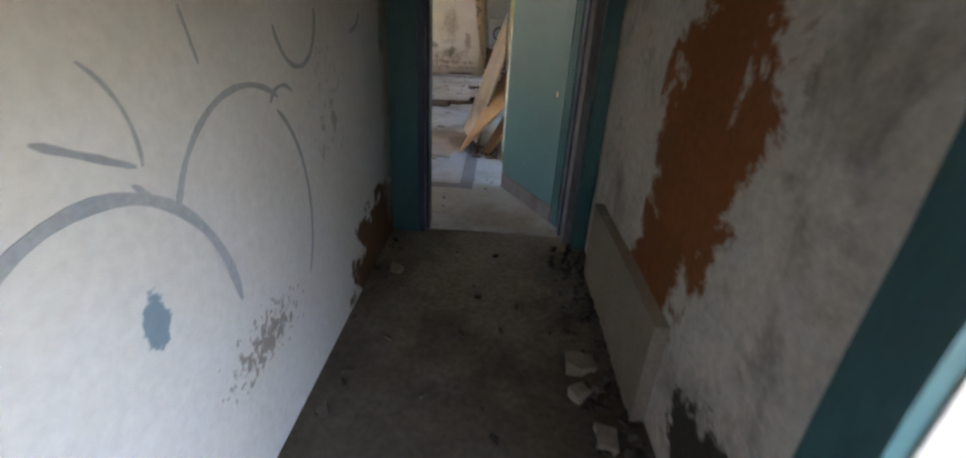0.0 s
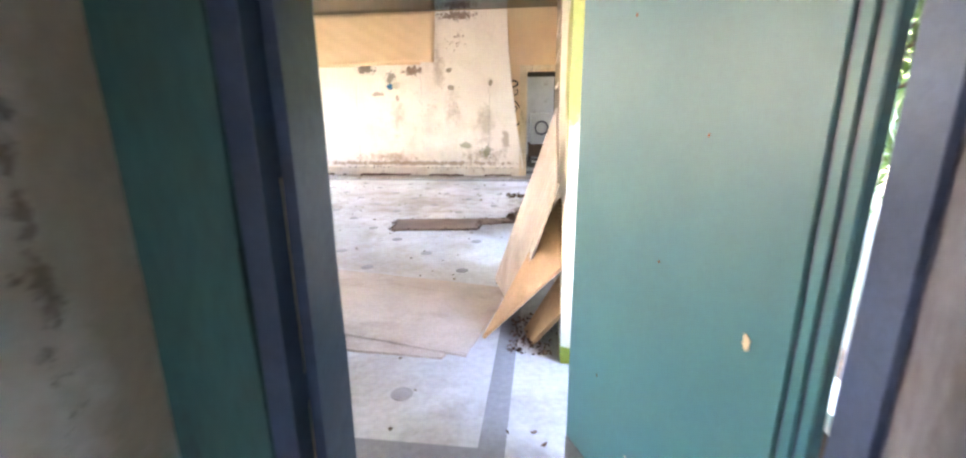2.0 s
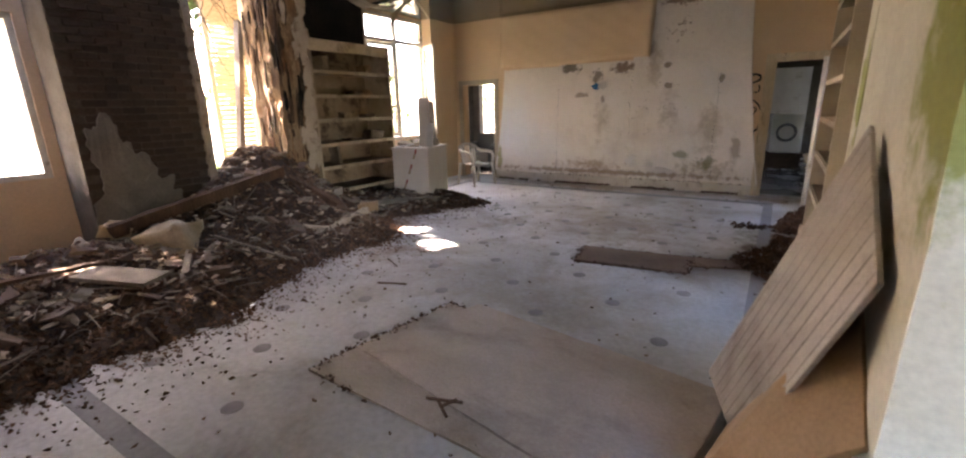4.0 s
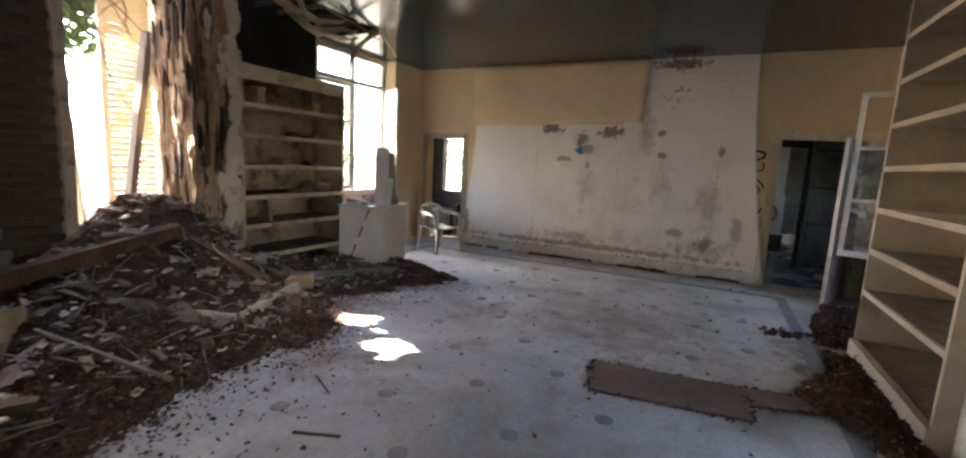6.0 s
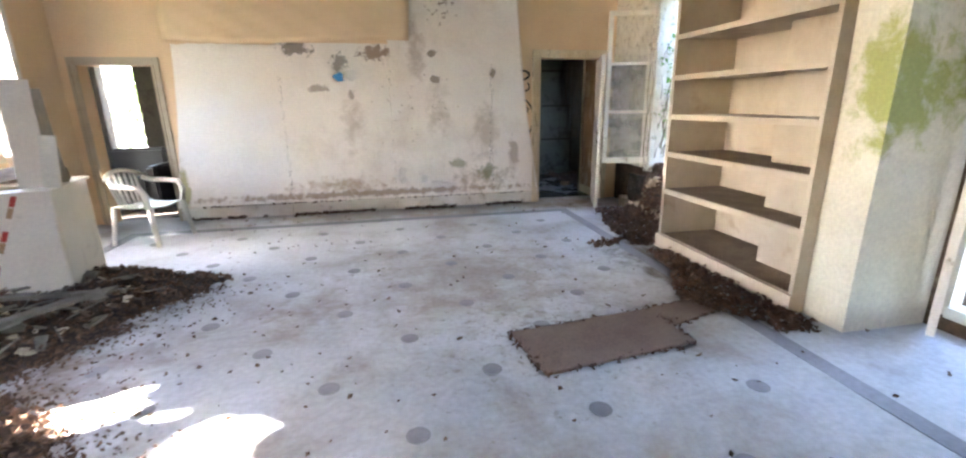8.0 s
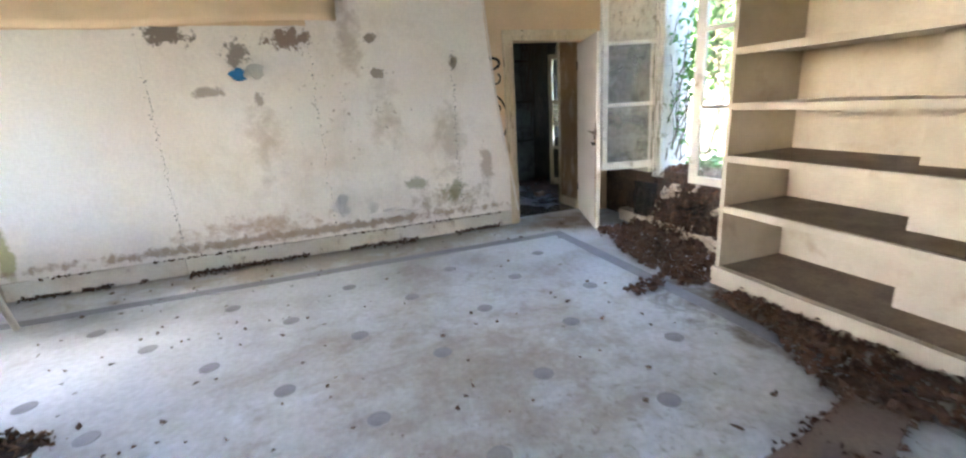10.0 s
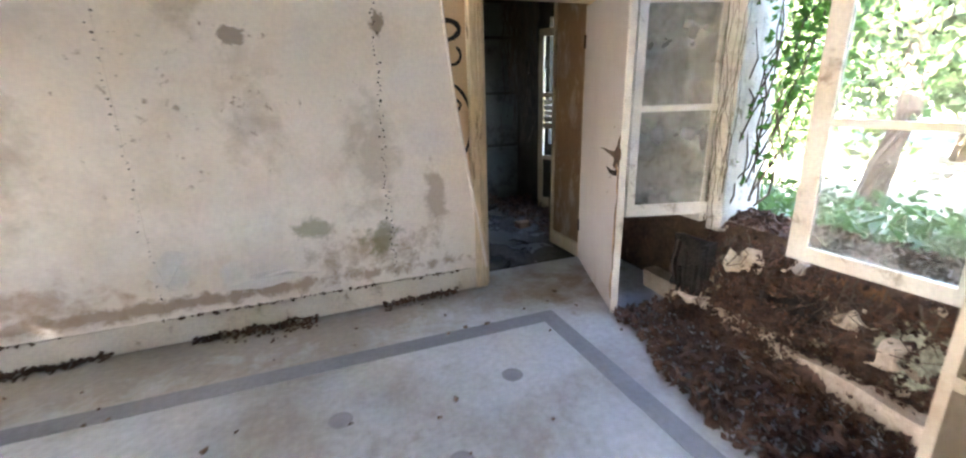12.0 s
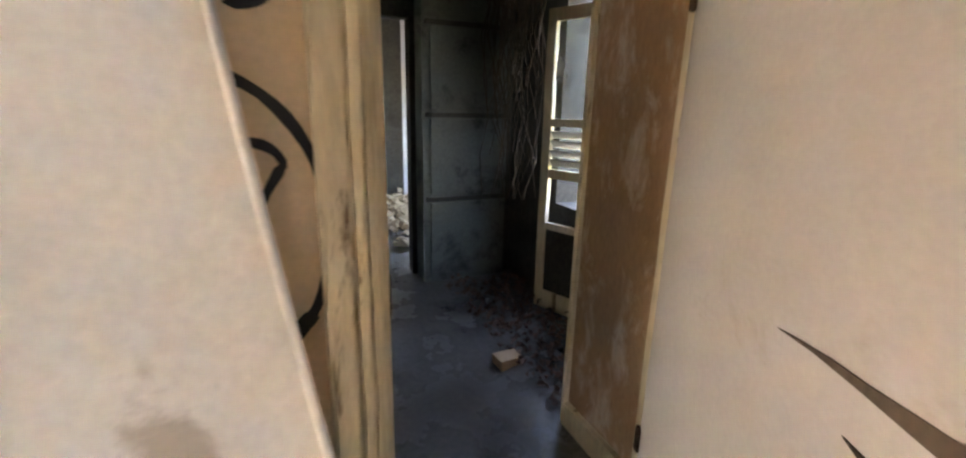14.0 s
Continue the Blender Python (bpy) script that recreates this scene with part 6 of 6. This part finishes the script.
for k, (x, y, s) in enumerate(((0.62, 1.66, 0.06), (0.60, 1.50, 0.04), (0.66, 1.28, 0.05), (0.6, 1.12, 0.05), (-0.36, 2.4, 0.04), (0.68, 1.0, 0.05))):
    tagged(part("plaster_lump", ragged(-s, s, -s * 0.7, s * 0.7, 0, s * 0.9, s * 0.5, 4, 220 + k, pose(x, y, -0.002, 0, 0, 40 * k), 12.0), M["plank"]), "pale plaster lump on the corridor floor", "rubble", "lumps in the corridor")

# ---- hall beyond the north-east doorway ----
cab = tagged(new("hall_cabinet"), "dark grimy panelled cabinet at the end of the hall", "cabinet")
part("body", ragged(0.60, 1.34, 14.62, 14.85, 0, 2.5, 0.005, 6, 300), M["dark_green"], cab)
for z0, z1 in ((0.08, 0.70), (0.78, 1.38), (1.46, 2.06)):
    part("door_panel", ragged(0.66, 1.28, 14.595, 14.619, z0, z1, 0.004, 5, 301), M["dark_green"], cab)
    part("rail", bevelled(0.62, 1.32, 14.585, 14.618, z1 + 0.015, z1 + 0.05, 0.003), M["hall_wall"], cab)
lv = thing("louvre_door", "old cream louvred door standing open in the hall", "door", (1.30, 13.92, 0.0), -68)
part("stile", ragged(0, 0.07, -0.02, 0.02, 0, 2.12, 0.005, 8, 310), M["casing"], lv)
part("stile", ragged(0.52, 0.59, -0.02, 0.02, 0, 2.12, 0.005, 8, 311), M["casing"], lv)
for z, hgt in ((0.0, 0.14), (0.62, 0.05), (1.0, 0.06), (1.36, 0.05), (2.04, 0.08)):
    part("rail", ragged(0.071, 0.519, -0.018, 0.018, z, z + hgt, 0.003, 5, 312), M["casing"], lv)
for k in range(4):
    bm = bmesh.new()
    box(bm, 0.072, 0.518, -0.004, 0.004, -0.03, 0.03, pose(0, 0, 1.11 + 0.065 * k, 35, 0, 0))
    part("slat", bm, M["white_paint"], lv)
bm = bmesh.new()
box(bm, 0.072, 0.518, -0.006, 0.006, 0.142, 0.618)
part("lower_panel", bm, M["hall_wall"], lv)
bm = bmesh.new()
box(bm, 0.072, 0.518, -0.002, 0.002, 1.412, 2.038)
part("pane", bm, M["glass_dirty"], lv).visible_shadow = False
skb = tagged(part("skirting_board", ragged(0.735, 0.764, 12.16, 12.62, 0, 0.12, 0.003, 5, 315), M["casing"]), "cream skirting board below the brown wall", "skirting", "", "structure")
part("corner_bead", ragged(0.742, 0.79, 12.621, 12.645, 0, 2.6, 0.003, 8, 316), M["casing"], skb)
part("corner_bead", ragged(0.745, 0.764, 12.125, 12.155, 0, 2.08, 0.003, 8, 318), M["casing"], skb)
pts = [(rng.uniform(0.75, 1.4), y, 0.015 + abs(rng.normal(0, 0.03))) for y in rng.uniform(12.7, 14.5, 700)]
tagged(leaves("dead_leaves", pts, 0.05, M["leaf_litter"], 0.5, 9), "dark leaf litter on the hall floor", "leaves", "", "stuff")
pts = [(rng.uniform(0.62, 1.9), y, 0.02 + abs(rng.normal(0, 0.08))) for y in rng.uniform(15.6, 18.0, 500)]
shards("hall_rubble", pts, 0.03, 0.1, M["pale_rubble"], "pale rubble on the floor of the bright far room", 31)
tagged(part("brick_lump", ragged(-0.08, 0.08, -0.05, 0.05, 0, 0.06, 0.02, 4, 317, pose(0.72, 13.2, 0, 0, 0, 10), 6.0), M["ply_edge"]), "orange-brown brick lump on the hall floor", "rubble")
bm = bmesh.new()
for k in range(64):
    x, y = 1.18 + rng.uniform(-0.12, 0.16), 14.3 + rng.uniform(-0.3, 0.2)
    pts_ = [(x + 0.05 * math.sin(2.1 * q + k), y + 0.05 * math.cos(1.7 * q + 2 * k), 2.6 - 0.30 * q) for q in range(int(rng.uniform(3, 8)))]
    tube(bm, pts_, 0.008, 0.003, 5)
tagged(part("hanging_roots", bm, M["bark"]), "dead roots and vines hanging in the hall corner", "vines", "", "stuff")
wh = thing("washing_drum", "white enamel drum appliance in the bright far room", "appliance", (0.10, 15.7, 0.36), 6)
crate = thing("wooden_crate", "dark low wooden crate carrying the white appliance", "crate", (0.10, 15.7, 0), 6)
part("lid", bevelled(-0.36, 0.36, -0.04, 0.58, 0.325, 0.358, 0.004), M["timber"], crate)
for k in range(3):
    part("board", bevelled(-0.34, 0.34, -0.02, 0.002, 0.01 + 0.106 * k, 0.10 + 0.106 * k, 0.004), M["timber"], crate)
part("box", bevelled(-0.335, 0.335, 0.003, 0.55, 0.0, 0.324, 0.003), M["timber"], crate)
drum_body = part("body", bevelled(-0.3, 0.3, 0, 0.5, 0, 0.85, 0.02), M["old_white"], wh)
bm = bmesh.new()
tube(bm, [(0.18 * math.cos(0.5236 * k), -0.02, 0.45 + 0.18 * math.sin(0.5236 * k)) for k in range(13)], 0.03, 0.03, 8)
part("porthole_ring", bm, M["grey_frame"], drum_body, "round door ring", True)

# far room on the west: dark sofa under a window
sofa = thing("black_armchair", "black leatherette armchair in the far room", "armchair", (-6.45, 13.35, 0))
part("seat", bevelled(-0.4, 0.4, -0.35, 0.35, 0.12, 0.45, 0.04), M["black_thing"], sofa)
part("backrest", bevelled(-0.4, 0.4, 0.351, 0.5, 0.12, 0.85, 0.04), M["black_thing"], sofa)
for sx in (-1, 1):
    a, b = sorted((sx * 0.401, sx * 0.54))
    part("armrest", bevelled(a, b, -0.35, 0.5, 0.0, 0.62, 0.03), M["black_thing"], sofa)

# ---- torn ceiling over the west side ----
for k, (x, y, z, ln_, rot) in enumerate(((-5.3, 8.9, 3.22, 0.9, (10, 28, 20)), (-5.4, 8.3, 3.2, 0.7, (0, 38, -30)), (-5.2, 9.4, 3.22, 0.8, (5, 50, 60)), (-5.3, 7.2, 3.22, 0.6, (5, 20, 150)), (-5.35, 6.2, 3.2, 0.7, (0, 30, 190)))):
    tagged(part("torn_lath", ragged(-ln_ / 2, ln_ / 2, -0.03, 0.03, -0.006, 0.006, 0.03, 6, 400 + k, pose(x, y, z, *rot), 5.0), M["shelf_old"]), "torn ceiling lath hanging from the broken edge", "lath")
bm = bmesh.new()
for k in range(14):
    y = 5.2 + 0.33 * k
    tube(bm, [(-5.0, y, H + 0.12), (-5.7, y + 0.05 * math.sin(k), H + 0.13), (-6.5, y, H + 0.14)], 0.035, 0.03, 5)
tagged(part("bare_laths", bm, M["timber"]), "bare dark laths and joists where the ceiling fell", "joists", "", "stuff")
bm = bmesh.new()
for k in range(5):
    tube(bm, [(-5.35 + 0.02 * k, 9.45 + 0.01 * k, 3.24), (-5.5 - 0.03 * k, 9.35, 3.0), (-5.62 - 0.03 * k, 9.28 + 0.02 * k, 2.75 - 0.03 * k)], 0.03, 0.006, 5)
tagged(part("hanging_rag", bm, M["shelf_old"], None, "", True), "torn pale strips hanging from the ceiling edge", "rag")

# pale torn ceiling edge over the bookcase, and twigs across the top of the broken opening
bm = bmesh.new()
for k, (y0, y1, drop) in enumerate(((7.9, 8.9, 0.10), (8.2, 9.2, 0.16), (8.7, 9.35, 0.06))):
    n = 14
    rows = []
    for q in range(n + 1):
        u = q / n
        sag = drop * math.sin(math.pi * u) + 0.03 * noise.noise(Vector((u * 6, k, 2)))
        wd = 0.05 + 0.05 * noise.noise(Vector((u * 4, k, 5)))
        x, y, z = -5.42 - 0.12 * k + 0.10 * u, y0 + (y1 - y0) * u, H - 0.05 - 0.04 * k - sag
        rows.append([bm.verts.new((x + dx, y, z + dz)) for dx, dz in ((-wd, 0.0), (wd, 0.03), (wd, 0.018), (-wd, -0.012))])
    for a, b in zip(rows, rows[1:]):
        for q in range(4):
            bm.faces.new((a[q], a[(q + 1) % 4], b[(q + 1) % 4], b[q]))
tagged(part("torn_ceiling_strip", bm, M["shelf_old"], None, "", True), "sagging torn strips of pale ceiling board", "ceiling scrap")
bm = bmesh.new()
tr_ = random.Random(44)
for k in range(26):
    p = Vector((-6.52 + tr_.uniform(-0.1, 0.1), tr_.uniform(6.2, 7.35), 3.2))
    d = Vector((tr_.uniform(-0.03, 0.05), tr_.uniform(-0.09, 0.09), tr_.uniform(-0.13, -0.05)))
    pv = [tuple(p)]
    for q in range(tr_.randint(4, 9)):
        d += Vector((tr_.gauss(0, 0.015), tr_.gauss(0, 0.035), tr_.gauss(0, 0.02)))
        p = p + d
        pv.append(tuple(p))
    tube(bm, pv, tr_.uniform(0.006, 0.014), 0.002, 5)
tagged(part("hanging_branches", bm, M["bark"]), "bare dead branches hanging in the broken opening", "branches", "", "stuff")
tagged(part("opening_post", ragged(-5.99, -5.90, 6.215, 6.30, 0.35, 3.2, 0.020, 16, 674, None, 6.0), M["rail_paint"]), "grimy pale post at the edge of the brick pier", "post", "", "structure")

# ---- outside ----


def louvre_shutter(m, w, h, n):
    sh = tagged(new("louvre_shutter"), "faded cream louvred shutter hanging outside the broken opening", "shutter", "shutters outside")
    sh.matrix_basis = m
    part("stile", bevelled(0, 0.06, -0.02, 0.02, 0, h, 0.003), M["shutter"], sh)
    part("stile", bevelled(w - 0.06, w, -0.02, 0.02, 0, h, 0.003), M["shutter"], sh)
    part("rail", bevelled(0.061, w - 0.061, -0.02, 0.02, 0, 0.08, 0.003), M["shutter"], sh)
    part("rail", bevelled(0.061, w - 0.061, -0.02, 0.02, h - 0.08, h, 0.003), M["shutter"], sh)
    bm = bmesh.new()
    box(bm, 0.062, w - 0.062, -0.005, 0.005, -0.035, 0.035)
    me = mesh_of("slat", bm, M["shutter"])
    for k in range(n):
        ob = new("slat", me)
        ob.parent = sh
        ob.matrix_basis = pose(0, 0, 0.11 + (h - 0.2) * k / (n - 1), 40, 0, 0)
    return sh


louvre_shutter(pose(-7.30, 7.15, 0.55, 0, 0, 86), 0.80, 2.75, 38)
for k, (a, b, w) in enumerate((((-6.9, 6.5, -0.1), (-6.95, 6.55, 2.9), 0.05), ((-7.0, 7.75, -0.1), (-6.75, 7.55, 2.3), 0.10), ((-7.1, 6.85, -0.1), (-7.0, 6.7, 1.6), 0.07))):
    beam("outside_post", "weathered pale post outside the broken opening", a, b, w, 0.05, M["shutter"], 500 + k, "post")

def tree(name, label, x, y, h, r, n, seed, material, leaf=0.10, zc=0.62):
    rr = np.random.default_rng(seed)
    t = thing(name, label, "tree", (x, y, -0.12))
    bm = bmesh.new()
    tube(bm, [(0.12 * math.sin(k * 1.3 + seed), 0.12 * math.cos(k * 1.7), h * 0.8 * k / 6) for k in range(7)], 0.16, 0.05, 8)
    tips = []
    for k in range(9):
        a, z = rr.uniform(0, 6.28), h * rr.uniform(0.3, 0.75)
        e = Vector((r * 0.75 * math.cos(a), r * 0.75 * math.sin(a), z + h * 0.18))
        tube(bm, [(0, 0, z), (e.x * 0.5, e.y * 0.5, z + h * 0.11), tuple(e)], 0.05, 0.012, 5)
        tips.append(e)
    part("trunk", bm, M["bark"], t)
    cl = [Vector((rr.normal(0, r * 0.5), rr.normal(0, r * 0.5), h * zc + rr.normal(0, h * 0.2))) for k in range(26)] + tips
    cs = np.array([tuple(cl[rr.integers(len(cl))]) for k in range(n)]) + rr.normal(0, r * 0.14, (n, 3))
    ob = leaves("crown", cs, leaf, material, 1.0, seed)
    ob.parent = t
    return t


tree("garden_tree", "leafy green tree outside the window", 5.2, 12.2, 4.6, 1.9, 2000, 41, M["tree_leaf"])
tree("garden_tree", "leafy green tree outside the window", 6.5, 15.5, 5.2, 2.2, 2600, 42, M["tree_leaf"])
tree("garden_tree", "leafy green tree outside the window", 7.8, 8.6, 5.0, 2.2, 2200, 43, M["tree_leaf"])
# two trees added on the sun's side to screen the west windows
tree("garden_tree", "dense leafy tree added to keep sun off the west windows", -9.4, 9.6, 6.0, 1.9, 9000, 45, M["tree_leaf"], 0.17, 0.74)
tree("garden_tree", "dense leafy tree added to keep sun off the west windows", -9.4, 2.5, 6.0, 1.9, 9000, 46, M["tree_leaf"], 0.17, 0.74)
# shrub trees added to cut the sky light at the east windows
tree("garden_tree", "dense shrub tree added to screen sky from the east windows", 3.6, 4.4, 3.8, 1.5, 6000, 61, M["tree_leaf"], 0.16, 0.5)
tree("garden_tree", "dense shrub tree added to screen sky from the east windows", 3.4, 8.0, 4.0, 1.3, 5000, 62, M["tree_leaf"], 0.16, 0.55)
# tree added as a sun screen for the rear rooms
tree("garden_tree", "leafy tree added to keep sun off the rear rooms", -4.6, 16.6, 5.0, 1.2, 2500, 63, M["tree_leaf"], 0.16, 0.6)
tree("garden_tree", "leafy shrub tree outside the west window", -10.6, 13.4, 3.6, 1.2, 1300, 65, M["tree_leaf"], 0.13, 0.5)
tree("garden_tree", "leafy tree outside the far room", -7.4, 17.4, 4.0, 1.6, 2000, 66, M["tree_leaf"], 0.14, 0.5)
# tree added to dim the sky beyond the rear end wall
tree("garden_tree", "leafy tree added to dim the sky behind the rear rooms", 0.3, 23.5, 4.0, 1.6, 4000, 64, M["tree_leaf"], 0.14, 0.5)
tree("garden_tree", "leafy tree far beyond the house", -6.0, 19.5, 5.4, 2.2, 2600, 47, M["tree_leaf"])
for k, (x, y, hgt) in enumerate(((9.5, 10.6, 5.5), (10.5, 13.6, 6.5), (11.0, 17.0, 6.0), (13.0, 20.5, 7.0), (14.5, 15.0, 7.5))):
    tree("garden_tree", "leafy tree in the sunny garden", x, y, hgt, 2.4, 5200, 90 + k, M["tree_leaf"], 0.24, 0.42)
# added tree; its crown is out of view and blocks the sun
shade_tree = thing("garden_tree", "added dense tree, unseen crown gapped to shape the indoor sun patches", "tree", (-10.6, 6.3, -0.12))
bm = bmesh.new()
tube(bm, [(0.1 * math.sin(1.9 * k), 0.1 * math.cos(1.3 * k), 0.7 * k) for k in range(7)], 0.17, 0.07, 8)
for k in range(8):
    a = 0.8 * k
    tube(bm, [(0, 0, 2.7 + 0.2 * k), (0.5 * math.cos(a), 0.7 * math.sin(a), 3.3 + 0.2 * k), (1.0 * math.cos(a), 1.5 * math.sin(a), 3.7 + 0.22 * k)], 0.05, 0.012, 5)
part("trunk", bm, M["bark"], shade_tree)
# floor spots whose sun rays are kept clear of leaves: x, y, radius
GAPS = ((-4.12, 7.88, 0.19), (-3.92, 7.58, 0.15), (-4.10, 8.08, 0.12), (-3.95, 8.25, 0.05), (-3.27, 7.27, 0.14), (-3.20, 7.10, 0.09), (-3.55, 7.46, 0.05))
sr = np.random.default_rng(71)
cr = sr.normal(size=(15000, 3))
cr *= (sr.uniform(0, 1, 15000) ** 0.45 / np.linalg.norm(cr, axis=1))[:, None]
cr = cr * np.array((1.3, 2.5, 1.75)) + np.array((-10.3, 6.4, 4.85))
sd = np.array(sun_from)
for gx, gy, gr in GAPS:
    w = cr - np.array((gx, gy, 0.0))
    off = np.linalg.norm(w - (w @ sd)[:, None] * sd, axis=1)
    cr = cr[off > gr + 0.07 + 0.05 * np.sin(9 * w[:, 1]) ]
crown = leaves("crown", cr - np.array((-10.6, 6.3, -0.12)), 0.19, M["tree_leaf"], 1.0, 72)
crown.parent = shade_tree
pts = [(x, y, abs(rng.normal(0, 0.16))) for x, y in zip(rng.uniform(1.6, 4.5, 2600), rng.uniform(8.5, 14.0, 2600))]
tagged(leaves("undergrowth", pts, 0.10, M["tree_leaf"], 1.0, 50), "low green undergrowth outside the window", "plants", "", "stuff")
pts = [(x, y, abs(rng.normal(0, 0.25))) for x, y in zip(rng.uniform(-10.5, -7.2, 2200), rng.uniform(3.5, 12.5, 2200))]
tagged(leaves("undergrowth", pts, 0.10, M["tree_leaf"], 1.0, 51), "low green undergrowth outside the broken wall", "plants", "", "stuff")

# dead vines on the window post
bm = bmesh.new()
vr = random.Random(17)
for k in range(18):
    y, z, drift, top = vr.uniform(10.88, 11.02), vr.uniform(0.5, 1.2), 0.0, vr.uniform(1.3, 2.7)
    pv = []
    while z < top:
        pv.append((0.966 - abs(vr.gauss(0, 0.004)), y, z))
        drift = 0.8 * drift + vr.gauss(0, 0.004)
        y = min(max(y + drift, 10.86), 11.03)
        z += 0.035
    if len(pv) > 2:
        tube(bm, pv, vr.uniform(0.0015, 0.004), 0.001, 4)
tagged(part("dead_vines", bm, M["bark"]), "dead brown vines winding up the window post", "vines", "", "stuff")

# ivy in the east window
ivy = thing("ivy", "green ivy growing in through the window frame", "ivy", (0, 0, 0))
bm = bmesh.new()
iv = random.Random(8)
ivp = []
for k in range(16):
    p = Vector((1.10 + iv.uniform(-0.03, 0.1), iv.uniform(10.72, 11.05), 0.65 + iv.uniform(0, 0.4)))
    path = [tuple(p)]
    for q in range(int(iv.uniform(5, 12))):
        p = p + Vector((iv.uniform(-0.03, 0.05), iv.uniform(-0.10, 0.07), iv.uniform(0.08, 0.22)))
        p.x = min(max(p.x, 1.02), 1.5)
        path.append(tuple(p))
        if iv.random() < 0.55:
            ivp += [(p.x + iv.gauss(0, 0.05), p.y + iv.gauss(0, 0.07), p.z + iv.gauss(0, 0.06)) for _ in range(3)]
    tube(bm, path, 0.007, 0.003, 5)
part("stem", bm, M["bark"], ivy)
for k in range(330):
    q = iv.random()
    ivp.append((1.16 + abs(iv.gauss(0, 0.12)), 10.78 - 0.36 * q + iv.gauss(0, 0.06), 1.35 + 0.75 * iv.random() + 0.35 * q + iv.gauss(0, 0.10)))
pts = [(x, y, 0.15 + abs(rng.normal(0, 0.25))) for x, y in zip(rng.uniform(1.6, 2.6, 900), rng.uniform(9.6, 12.2, 900))]
tagged(leaves("undergrowth", pts, 0.11, M["tree_leaf"], 1.0, 53), "grey-green ferns close outside the window", "plants", "", "stuff")
ob = leaves("foliage", ivp, 0.058, M["ivy"], 1.0, 52)
ob.parent = ivy
